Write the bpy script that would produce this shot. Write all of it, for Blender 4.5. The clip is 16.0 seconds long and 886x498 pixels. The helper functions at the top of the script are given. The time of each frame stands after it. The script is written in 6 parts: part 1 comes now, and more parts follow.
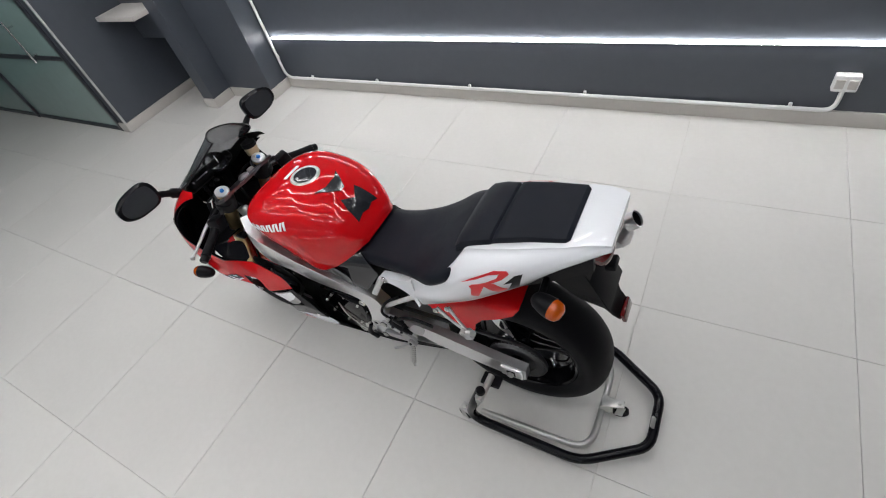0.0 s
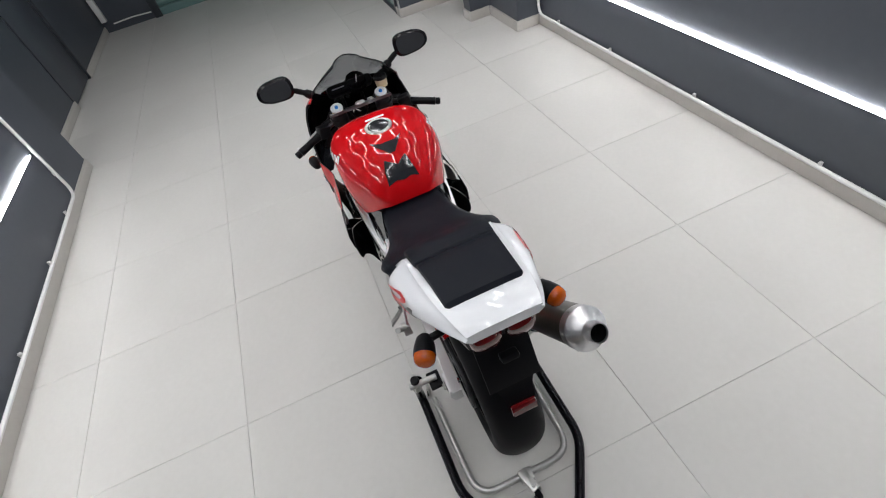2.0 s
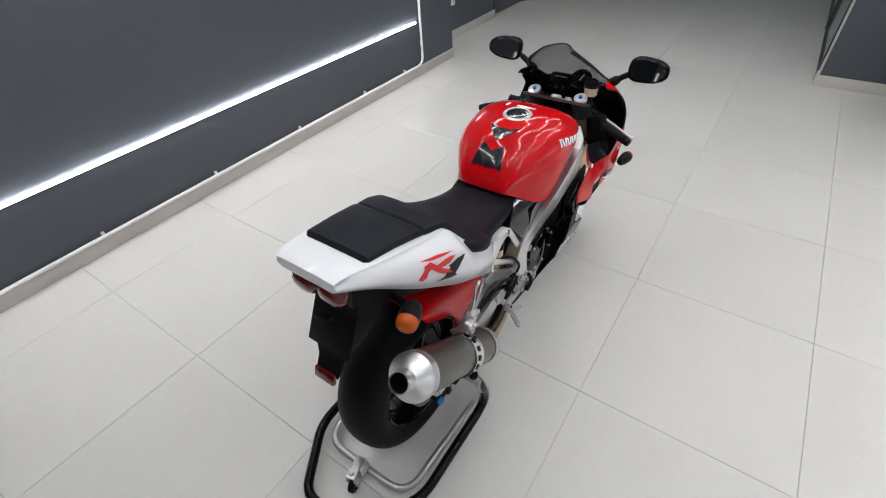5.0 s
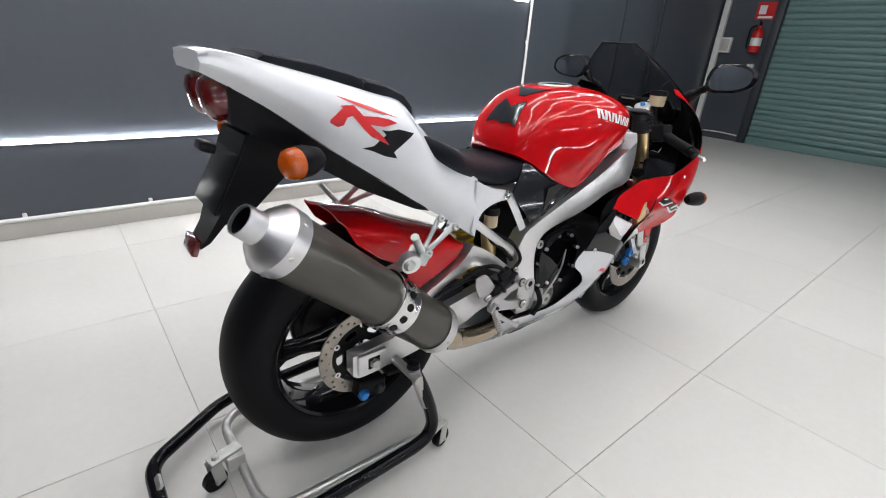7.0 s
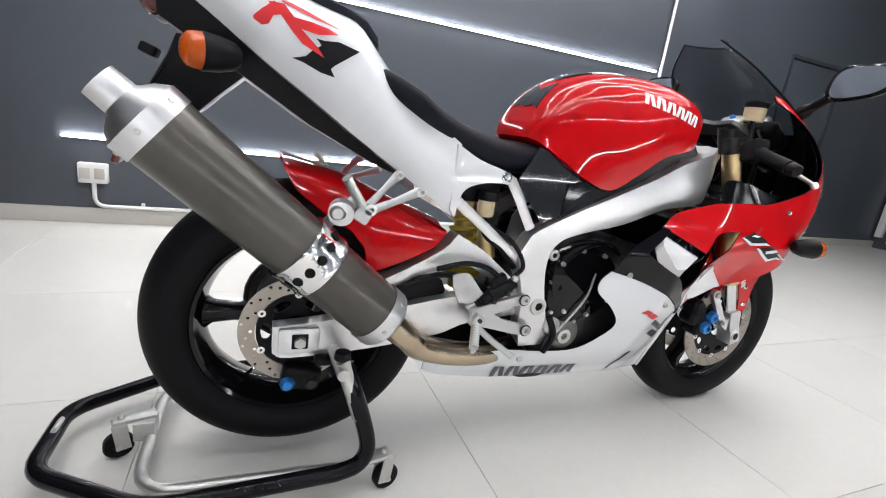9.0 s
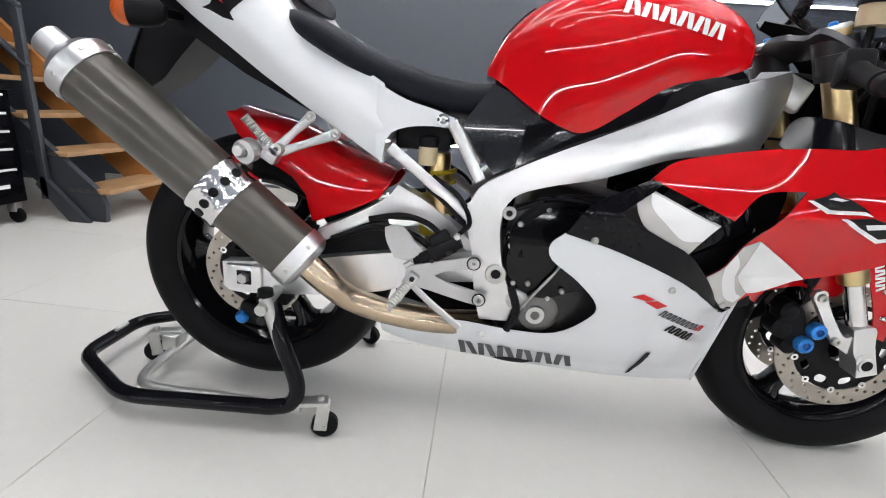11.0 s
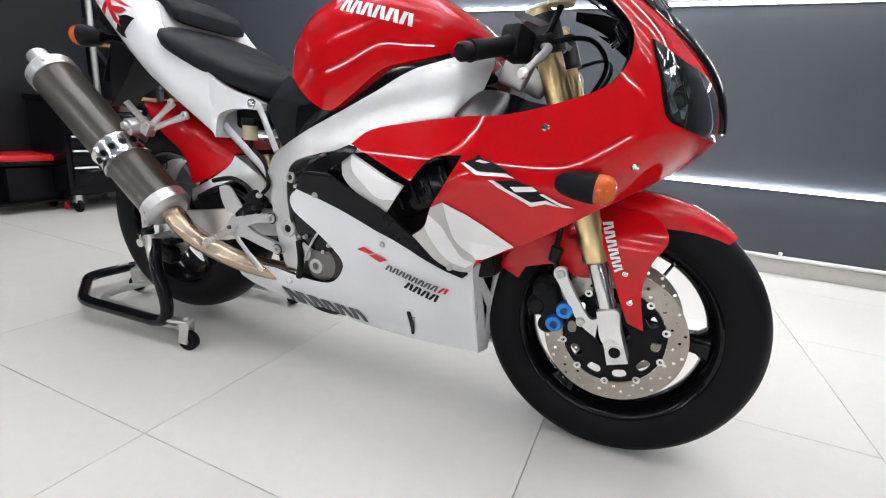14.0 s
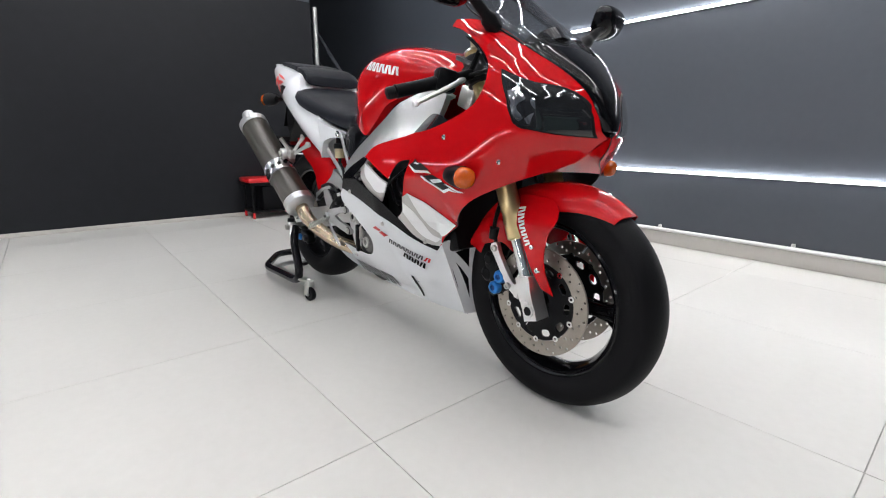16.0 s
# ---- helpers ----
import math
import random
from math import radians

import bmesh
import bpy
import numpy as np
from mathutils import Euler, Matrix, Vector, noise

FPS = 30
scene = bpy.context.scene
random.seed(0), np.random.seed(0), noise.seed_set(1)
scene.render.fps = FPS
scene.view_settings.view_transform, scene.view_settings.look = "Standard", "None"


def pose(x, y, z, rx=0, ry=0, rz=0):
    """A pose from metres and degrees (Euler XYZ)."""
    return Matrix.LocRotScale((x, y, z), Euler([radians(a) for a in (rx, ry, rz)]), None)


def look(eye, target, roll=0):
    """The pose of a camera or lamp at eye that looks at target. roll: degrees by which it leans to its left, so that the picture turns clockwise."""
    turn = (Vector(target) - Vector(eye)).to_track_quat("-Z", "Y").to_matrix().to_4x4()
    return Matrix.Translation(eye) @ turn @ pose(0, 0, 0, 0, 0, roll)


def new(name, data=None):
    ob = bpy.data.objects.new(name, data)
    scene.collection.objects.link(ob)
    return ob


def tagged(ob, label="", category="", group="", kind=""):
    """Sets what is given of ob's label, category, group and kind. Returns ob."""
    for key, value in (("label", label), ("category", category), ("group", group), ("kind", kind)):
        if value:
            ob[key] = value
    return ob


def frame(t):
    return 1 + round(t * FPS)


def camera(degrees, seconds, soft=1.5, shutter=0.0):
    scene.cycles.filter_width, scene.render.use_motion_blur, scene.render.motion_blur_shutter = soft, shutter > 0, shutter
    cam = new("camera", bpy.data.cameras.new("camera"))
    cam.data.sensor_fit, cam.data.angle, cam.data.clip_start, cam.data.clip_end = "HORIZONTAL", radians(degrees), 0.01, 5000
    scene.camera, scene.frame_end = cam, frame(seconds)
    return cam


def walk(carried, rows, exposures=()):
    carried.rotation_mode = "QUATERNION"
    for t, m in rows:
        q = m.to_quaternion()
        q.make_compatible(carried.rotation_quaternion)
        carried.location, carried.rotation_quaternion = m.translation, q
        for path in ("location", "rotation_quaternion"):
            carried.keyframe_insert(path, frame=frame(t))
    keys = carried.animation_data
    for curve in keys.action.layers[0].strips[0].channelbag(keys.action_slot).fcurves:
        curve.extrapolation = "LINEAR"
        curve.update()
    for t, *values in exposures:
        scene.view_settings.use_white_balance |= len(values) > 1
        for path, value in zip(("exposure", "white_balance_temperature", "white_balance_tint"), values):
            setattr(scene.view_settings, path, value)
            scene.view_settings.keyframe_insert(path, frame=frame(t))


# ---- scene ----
cam = camera(87.5, 16.0, soft=1.1)
PATH = [
    (0, (-0.433, 0.866, 1.937), (0.444, -0.206, 0.494), -17.2),
    (0.5, (-0.553, 0.715, 1.931), (0.537, -0.146, 0.492), -17.8),
    (1, (-0.688, 0.526, 1.93), (0.568, -0.113, 0.51), -16.7),
    (1.5, (-0.794, 0.369, 1.93), (0.525, -0.078, 0.493), -15.5),
    (2, (-0.857, 0.206, 1.957), (0.505, -0.055, 0.515), -15.8),
    (2.5, (-0.875, 0.004, 1.974), (0.544, -0.026, 0.564), -12.5),
    (3, (-0.903, -0.177, 1.983), (0.53, 0.071, 0.61), -13.0),
    (3.5, (-0.949, -0.341, 2.011), (0.484, -0.033, 0.65), -10.7),
    (4, (-0.932, -0.469, 1.987), (0.451, 0.021, 0.628), -10.3),
    (4.5, (-0.827, -0.597, 1.903), (0.486, 0.089, 0.56), -7.2),
    (5, (-0.745, -0.726, 1.805), (0.467, 0.171, 0.491), -3.4),
    (5.2, (-0.727, -0.785, 1.77), (0.453, 0.157, 0.459), -3.3),
    (7.3, (-0.462, -1.036, 1.05), (0.736, 0.419, 0.381), 4.5),
    (7.5, (-0.428, -1.063, 1.029), (0.784, 0.419, 0.45), 4.6),
    (8, (-0.349, -1.079, 0.937), (0.824, 0.459, 0.427), 6.8),
    (8.2, (-0.311, -1.074, 0.91), (0.791, 0.521, 0.42), 7.1),
    (10.3, (0.333, -1.11, 0.769), (0.496, 0.796, 0.185), 6.7),
    (10.5, (0.392, -1.11, 0.775), (0.458, 0.795, 0.171), 6.0),
    (11, (0.517, -1.12, 0.76), (0.393, 0.79, 0.181), 4.4),
    (11.5, (0.648, -1.142, 0.726), (0.434, 0.769, 0.177), 5.6),
    (12, (0.816, -1.176, 0.743), (0.491, 0.721, 0.2), 5.6),
    (12.5, (0.954, -1.158, 0.749), (0.532, 0.721, 0.209), 5.6),
    (13, (1.108, -1.118, 0.748), (0.529, 0.719, 0.21), 4.8),
    (13.5, (1.254, -1.112, 0.743), (0.563, 0.689, 0.212), 4.3),
    (14, (1.415, -1.109, 0.717), (0.666, 0.674, 0.209), 4.5),
    (14.5, (1.59, -1.118, 0.73), (0.68, 0.59, 0.226), 3.5),
    (15, (1.753, -1.091, 0.73), (0.714, 0.544, 0.232), 2.5),
    (15.5, (1.979, -1.036, 0.725), (0.739, 0.452, 0.226), 1.2),
    (16, (2.155, -1.049, 0.731), (0.671, 0.206, 0.260), 0.5),
]
walk(cam, [(t, look(eye, target, roll)) for t, eye, target, roll in PATH],
     exposures=[(0, -0.24), (2, -0.25), (5.2, -0.15), (7.3, 0.24), (8.2, 0.38), (10.3, 0.48), (11.2, 0.44), (12.5, 0.38), (14, 0.38), (15, 0.28), (16, 0.22)])


# ---- light ----
world = bpy.data.worlds.new("world")
scene.world = world
world.use_nodes = True
world.node_tree.nodes["Background"].inputs[0].default_value = (0.02, 0.022, 0.025, 1)
world.node_tree.nodes["Background"].inputs[1].default_value = 0.3

TUBE_POWER = 33.0
STRIP_POWER = 66.0

# ---- materials ----


def mat(name, col, rough=0.5, metal=0.0, var=0.12, scale=18.0, bump=0.0, coat=0.0, spec=0.5, stretch=(1, 1, 1), rvar=0.08, per=0.0):
    """Principled paint, metal or plastic with grain at two scales."""
    m = bpy.data.materials.new(name)
    m.use_nodes = True
    nt = m.node_tree
    n, l = nt.nodes, nt.links
    b = n["Principled BSDF"]
    b.inputs["Metallic"].default_value = metal
    b.inputs["Specular IOR Level"].default_value = spec
    b.inputs["Coat Weight"].default_value = coat
    b.inputs["Coat Roughness"].default_value = 0.012
    tc = n.new("ShaderNodeTexCoord")
    mp = n.new("ShaderNodeMapping")
    mp.inputs["Scale"].default_value = stretch
    l.new(tc.outputs["Object"], mp.inputs[0])
    big = n.new("ShaderNodeTexNoise")
    big.inputs["Scale"].default_value = scale * 0.12
    big.inputs["Detail"].default_value = 3
    fine = n.new("ShaderNodeTexNoise")
    fine.inputs["Scale"].default_value = scale * 4
    fine.inputs["Detail"].default_value = 4
    for t in (big, fine):
        l.new(mp.outputs[0], t.inputs["Vector"])
    add = n.new("ShaderNodeMath")
    add.operation = "MULTIPLY_ADD"
    l.new(fine.outputs["Fac"], add.inputs[0])
    add.inputs[1].default_value = 0.5
    l.new(big.outputs["Fac"], add.inputs[2])
    ramp = n.new("ShaderNodeMapRange")
    ramp.inputs[1].default_value, ramp.inputs[2].default_value = 0.4, 1.1
    ramp.inputs[3].default_value, ramp.inputs[4].default_value = 1 - var, 1 + var
    l.new(add.outputs[0], ramp.inputs[0])
    fac = ramp.outputs[0]
    if per:
        info = n.new("ShaderNodeObjectInfo")
        pr = n.new("ShaderNodeMapRange")
        pr.inputs[3].default_value, pr.inputs[4].default_value = 1 - per, 1 + per
        l.new(info.outputs["Random"], pr.inputs[0])
        mu = n.new("ShaderNodeMath")
        mu.operation = "MULTIPLY"
        l.new(fac, mu.inputs[0])
        l.new(pr.outputs[0], mu.inputs[1])
        fac = mu.outputs[0]
    mix = n.new("ShaderNodeVectorMath")
    mix.operation = "SCALE"
    mix.inputs[0].default_value = col
    l.new(fac, mix.inputs["Scale"])
    l.new(mix.outputs[0], b.inputs["Base Color"])
    rr = n.new("ShaderNodeMapRange")
    rr.inputs[1].default_value, rr.inputs[2].default_value = 0.3, 0.7
    rr.inputs[3].default_value, rr.inputs[4].default_value = max(rough - rvar * rough, 0.01), rough + rvar * rough
    l.new(big.outputs["Fac"], rr.inputs[0])
    l.new(rr.outputs[0], b.inputs["Roughness"])
    if bump:
        bp = n.new("ShaderNodeBump")
        bp.inputs["Strength"].default_value = bump
        bp.inputs["Distance"].default_value = 0.002
        l.new(fine.outputs["Fac"], bp.inputs["Height"])
        l.new(bp.outputs[0], b.inputs["Normal"])
    return m


def glow(name, col, power):
    m = bpy.data.materials.new(name)
    m.use_nodes = True
    n, l = m.node_tree.nodes, m.node_tree.links
    n.remove(n["Principled BSDF"])
    e = n.new("ShaderNodeEmission")
    e.inputs[0].default_value = (*col, 1)
    e.inputs[1].default_value = power
    l.new(e.outputs[0], n["Material Output"].inputs[0])
    return m


def glass(name, col, rough=0.02, through_=0.85):
    m = bpy.data.materials.new(name)
    m.use_nodes = True
    b = m.node_tree.nodes["Principled BSDF"]
    b.inputs["Base Color"].default_value = (*col, 1)
    b.inputs["Roughness"].default_value = rough
    b.inputs["Transmission Weight"].default_value = through_
    b.inputs["IOR"].default_value = 1.15
    return m


M_FLOOR = mat("porcelain_tile", (0.61, 0.60, 0.572), 0.36, var=0.05, scale=9, spec=0.26, per=0.015, rvar=0.02)
M_GROUT = mat("grout", (0.53, 0.51, 0.48), 0.9, var=0.3, scale=20)
M_SKIRT = mat("skirting_tile", (0.50, 0.48, 0.45), 0.4, var=0.06, scale=9)
M_WALL = mat("dark_paint", (0.061, 0.070, 0.086), 0.38, var=0.10, scale=5, bump=0.15, spec=0.5, rvar=0.15)
# black cladding of the partition; also blackens the niche for its shade
M_WALLD = mat("black_sheet_and_shade", (0.0100, 0.0110, 0.0138), 0.50, var=0.25, scale=3, bump=0.1, spec=0.25)
M_CEIL = mat("ceiling_paint", (0.10, 0.105, 0.11), 0.8, var=0.06, scale=4)
M_WHITEP = mat("white_plastic", (0.75, 0.75, 0.74), 0.4, var=0.05)
M_TUBE = glow("tube_light", (0.995, 0.985, 1.0), TUBE_POWER)
M_STRIP = glow("led_strip", (0.985, 0.985, 1.0), STRIP_POWER)
M_ALU = mat("strip_aluminium", (0.6, 0.6, 0.6), 0.35, 1.0, var=0.05)
M_SHUT = mat("shutter_paint", (0.16, 0.27, 0.26), 0.38, var=0.12, scale=6, spec=0.5)
M_WOOD = mat("orange_wood", (0.42, 0.17, 0.045), 0.5, var=0.3, scale=12, stretch=(1, 6, 6), bump=0.2)
M_TREAD = mat("tread_wood", (0.36, 0.21, 0.10), 0.55, var=0.3, scale=12, stretch=(1, 6, 6), bump=0.2)
M_STEEL = mat("dark_steel", (0.05, 0.055, 0.065), 0.45, 0.4, var=0.15)
M_RED = mat("red_lacquer", (0.54, 0.004, 0.007), 0.35, 0.0, var=0.03, scale=30, coat=0.85, spec=0.0, rvar=0.05)
M_WHITE = mat("white_lacquer", (0.70, 0.715, 0.735), 0.35, 0.0, var=0.02, scale=30, coat=1.0, spec=0.0, rvar=0.05)
M_BLACKG = mat("gloss_black", (0.004, 0.004, 0.005), 0.08, var=0.1, spec=0.24)
M_BLACK = mat("black_plastic", (0.005, 0.005, 0.006), 0.42, var=0.25, scale=40, bump=0.15, spec=0.12)
M_BLACKP = mat("black_panel", (0.004, 0.004, 0.0055), 0.13, var=0.1, scale=30, spec=0.16)
M_RUBBER = mat("tyre_rubber", (0.005, 0.005, 0.006), 0.5, var=0.2, scale=50, bump=0.2, spec=0.10)
M_SEAT = mat("seat_vinyl", (0.0045, 0.006, 0.0105), 0.50, var=0.15, scale=120, bump=0.4, spec=0.16)
M_SILVER = mat("cast_aluminium", (0.72, 0.72, 0.725), 0.34, 0.94, var=0.05, scale=40, bump=0.05, stretch=(1, 1, 1))
M_CASTS = mat("sand_cast_aluminium", (0.50, 0.50, 0.505), 0.38, 0.95, var=0.10, scale=60, bump=0.15)
M_BRUSH = mat("brushed_aluminium", (0.64, 0.64, 0.65), 0.36, 1.0, var=0.08, scale=40, stretch=(1, 1, 14))
M_CHROME = mat("polished_metal", (0.72, 0.72, 0.72), 0.10, 1.0, var=0.04)
M_STRAP = mat("dented_polished_metal", (0.78, 0.78, 0.78), 0.14, 1.0, var=0.04, scale=14, bump=0.5)
M_GOLD = mat("gold_anodised", (0.66, 0.50, 0.26), 0.30, 1.0, var=0.02)
M_PIPE = mat("titanium_pipe", (0.50, 0.40, 0.29), 0.22, 1.0, var=0.18, scale=10)
M_MUFF = mat("carbon_sleeve", (0.060, 0.055, 0.046), 0.32, 0.35, var=0.22, scale=60, stretch=(1, 9, 1), coat=0.3)
M_AMBER = mat("amber_lens", (0.46, 0.075, 0.002), 0.22, var=0.2, scale=60, coat=0.6, spec=0.2, bump=0.4)
M_REDL = mat("red_lens", (0.10, 0.003, 0.004), 0.15, var=0.1, scale=90, coat=0.8)
M_BLUE = mat("blue_anodised", (0.03, 0.22, 0.62), 0.3, 0.6, var=0.1)
M_DISC = mat("brake_disc_steel", (0.36, 0.33, 0.29), 0.33, 1.0, var=0.12, scale=60)
M_YOKE = mat("dark_polished_metal", (0.13, 0.13, 0.135), 0.28, 0.9, var=0.12, scale=30)
M_DARKM = mat("dark_metal", (0.022, 0.022, 0.024), 0.35, 0.4, var=0.2, scale=30)
M_CASTD = mat("grey_casting", (0.16, 0.155, 0.15), 0.42, 0.6, var=0.2, scale=40, bump=0.2)
M_GRAPH = mat("graphite_gloss", (0.014, 0.015, 0.018), 0.15, 0.0, var=0.1, coat=0.6, spec=0.3)
M_LENS = mat("headlight_lens", (0.012, 0.013, 0.015), 0.06, 0.0, var=0.1, coat=1.0)
M_SCREEN = glass("smoked_screen", (0.40, 0.41, 0.43), 0.02, 0.97)
M_GLASSG = mat("green_glass", (0.23, 0.33, 0.32), 0.12, 0.0, var=0.08, scale=3, coat=0.5)
M_MIRROR = mat("mirror_glass", (0.85, 0.86, 0.87), 0.02, 1.0, var=0.01)
M_YEL = mat("yellow_plastic", (0.62, 0.45, 0.02), 0.4, var=0.1)
M_CREAM = mat("fluid_reservoir", (0.52, 0.43, 0.27), 0.4, var=0.1)
M_ZINC = mat("zinc_steel", (0.55, 0.55, 0.53), 0.4, 0.9, var=0.12, scale=30)
M_DECW = mat("white_decal", (0.8, 0.8, 0.8), 0.35, var=0.02)
M_DECR = mat("red_decal", (0.60, 0.012, 0.016), 0.3, var=0.02)
M_DECB = mat("black_decal", (0.005, 0.005, 0.006), 0.35, var=0.05, spec=0.15)
M_DKGREY = mat("dark_grey_decal", (0.075, 0.075, 0.08), 0.3, 0.3, var=0.05)
M_WARMG = mat("pale_grey_plastic", (0.62, 0.62, 0.63), 0.35, var=0.06)
M_NAVY = mat("blue_socket", (0.01, 0.06, 0.22), 0.4, 0.5, var=0.1)
M_SWEEP = mat("warm_grey_lacquer", (0.52, 0.51, 0.49), 0.35, var=0.03, coat=0.6, spec=0.0)
M_GREY = mat("grey_decal", (0.28, 0.28, 0.29), 0.35, var=0.04)

# ---- mesh tools ----


def finish(name, bm, material, parent=None, label="", angle=38.0):
    bmesh.ops.remove_doubles(bm, verts=bm.verts, dist=1e-6)
    bmesh.ops.recalc_face_normals(bm, faces=bm.faces)
    me = bpy.data.meshes.new(name)
    bm.to_mesh(me)
    bm.free()
    me.materials.append(material)
    me.polygons.foreach_set("use_smooth", [True] * len(me.polygons))
    me.set_sharp_from_angle(angle=radians(angle))
    ob = new(name, me)
    if parent is not None:
        ob.parent = parent
    if label:
        ob["label"] = label
    return ob


def part(name, bm, material, parent, label="", angle=38.0):
    return finish(name, bm, material, parent, label, angle)


def empty(name, label, category, group="", kind=""):
    ob = new(name)
    ob.empty_display_size = 0.1
    return tagged(ob, label, category, group, kind)


def spline(pts, n=6, closed=False):
    """Catmull-Rom through the points."""
    P = [Vector(p) for p in pts]
    out = []
    m = len(P)
    for i in range(m if closed else m - 1):
        a = P[(i - 1) % m] if closed or i > 0 else P[0] * 2 - P[1]
        b, c = P[i], P[(i + 1) % m]
        d = P[(i + 2) % m] if closed or i + 2 < m else P[-1] * 2 - P[-2]
        for k in range(n):
            t = k / n
            out.append(0.5 * ((2 * b) + (c - a) * t + (2 * a - 5 * b + 4 * c - d) * t * t + (3 * b - a - 3 * c + d) * t ** 3))
    if not closed:
        out.append(P[-1])
    return out


def add_tube(bm, pts, r, seg=10, closed=False, flat=1.0, up=None):
    """A swept tube; r is one radius or a list."""
    P = [Vector(p) for p in pts]
    m = len(P)
    R = r if isinstance(r, (list, tuple)) else [r] * m
    rings, prev = [], None
    for i in range(m):
        if closed:
            d = P[(i + 1) % m] - P[i - 1]
        else:
            d = P[min(i + 1, m - 1)] - P[max(i - 1, 0)]
        d.normalize()
        if prev is None:
            ref = Vector(up) if up else (Vector((0, 0, 1)) if abs(d.z) < 0.9 else Vector((1, 0, 0)))
            u = (ref - d * ref.dot(d)).normalized()
        else:
            u = (prev - d * prev.dot(d)).normalized()
        prev = u
        v = d.cross(u)
        rings.append([bm.verts.new(P[i] + (u * math.cos(a) + v * math.sin(a) * flat) * R[i]) for a in [2 * math.pi * k / seg for k in range(seg)]])
    for i in range(m if closed else m - 1):
        a, b = rings[i], rings[(i + 1) % m]
        for k in range(seg):
            bm.faces.new((a[k], a[(k + 1) % seg], b[(k + 1) % seg], b[k]))
    if not closed:
        bm.faces.new(rings[0][::-1])
        bm.faces.new(rings[-1])
    return bm


def tube(pts, r, seg=10, n=0, closed=False, flat=1.0, up=None):
    bm = bmesh.new()
    return add_tube(bm, spline(pts, n, closed) if n else pts, r, seg, closed, flat, up)


def add_lathe(bm, profile, centre, axis=(0, 1, 0), seg=48, close=False):
    """Revolves (radius, along) about an axis; close joins the last ring to the first."""
    ax = Vector(axis).normalized()
    ref = Vector((0, 0, 1)) if abs(ax.z) < 0.9 else Vector((1, 0, 0))
    u = (ref - ax * ref.dot(ax)).normalized()
    v = ax.cross(u)
    c = Vector(centre)
    rings = []
    for r, hgt in profile:
        if r < 1e-6:
            rings.append([bm.verts.new(c + ax * hgt)])
        else:
            rings.append([bm.verts.new(c + ax * hgt + (u * math.cos(a) + v * math.sin(a)) * r) for a in [2 * math.pi * k / seg for k in range(seg)]])
    pairs = list(zip(rings, rings[1:])) + ([(rings[-1], rings[0])] if close else [])
    for a, b in pairs:
        for k in range(seg):
            k2 = (k + 1) % seg
            if len(a) == 1 and len(b) == 1:
                continue
            if len(a) == 1:
                bm.faces.new((a[0], b[k2], b[k]))
            elif len(b) == 1:
                bm.faces.new((a[k], a[k2], b[0]))
            else:
                bm.faces.new((a[k], a[k2], b[k2], b[k]))
    return bm


def lathe(profile, centre, axis=(0, 1, 0), seg=48, close=False):
    return add_lathe(bmesh.new(), profile, centre, axis, seg, close)


def add_box(bm, size, m=None, bevel=0.0, seg=2):
    r = bmesh.ops.create_cube(bm, size=1.0)
    vs = r["verts"]
    bmesh.ops.scale(bm, vec=size, verts=vs)
    if bevel:
        es = list({e for v in vs for e in v.link_edges})
        r2 = bmesh.ops.bevel(bm, geom=es, offset=bevel, segments=seg, affect="EDGES", profile=0.5, clamp_overlap=True)
        vs = list({v for f in r2["faces"] for v in f.verts} | {v for v in vs if v.is_valid})
    if m is not None:
        bmesh.ops.transform(bm, matrix=m, verts=vs)
    return bm


def box(size, m=None, bevel=0.0, seg=2):
    return add_box(bmesh.new(), size, m, bevel, seg)


def slab(x0, x1, y0, y1, z0, z1, bevel=0.0):
    return box((x1 - x0, y1 - y0, z1 - z0), pose((x0 + x1) / 2, (y0 + y1) / 2, (z0 + z1) / 2), bevel)


def loft(rings, cap=True, closed=True):
    bm = bmesh.new()
    R = [[bm.verts.new(p) for p in ring] for ring in rings]
    k = len(R[0])
    for a, b in zip(R, R[1:]):
        for i in range(k if closed else k - 1):
            j = (i + 1) % k
            bm.faces.new((a[i], a[j], b[j], b[i]))
    if cap:
        bm.faces.new(R[0][::-1])
        bm.faces.new(R[-1])
    return bm


def smooth2(pts, n=4):
    """A closed outline, rounded through its points; a point given as (x, z, 1) stays a sharp corner."""
    m = len(pts)
    corners = [i for i, p in enumerate(pts) if len(p) > 2]
    if not corners:
        return [(v.x, v.y) for v in spline([(p[0], p[1], 0) for p in pts], n, True)]
    out = []
    for a, b in zip(corners, corners[1:] + [corners[0] + m]):
        run = [(pts[i % m][0], pts[i % m][1], 0) for i in range(a, b + 1)]
        s = spline(run, n) if len(run) > 2 else [Vector(run[0]), Vector(run[1])]
        out += [(v.x, v.y) for v in s[:-1]]
    return out


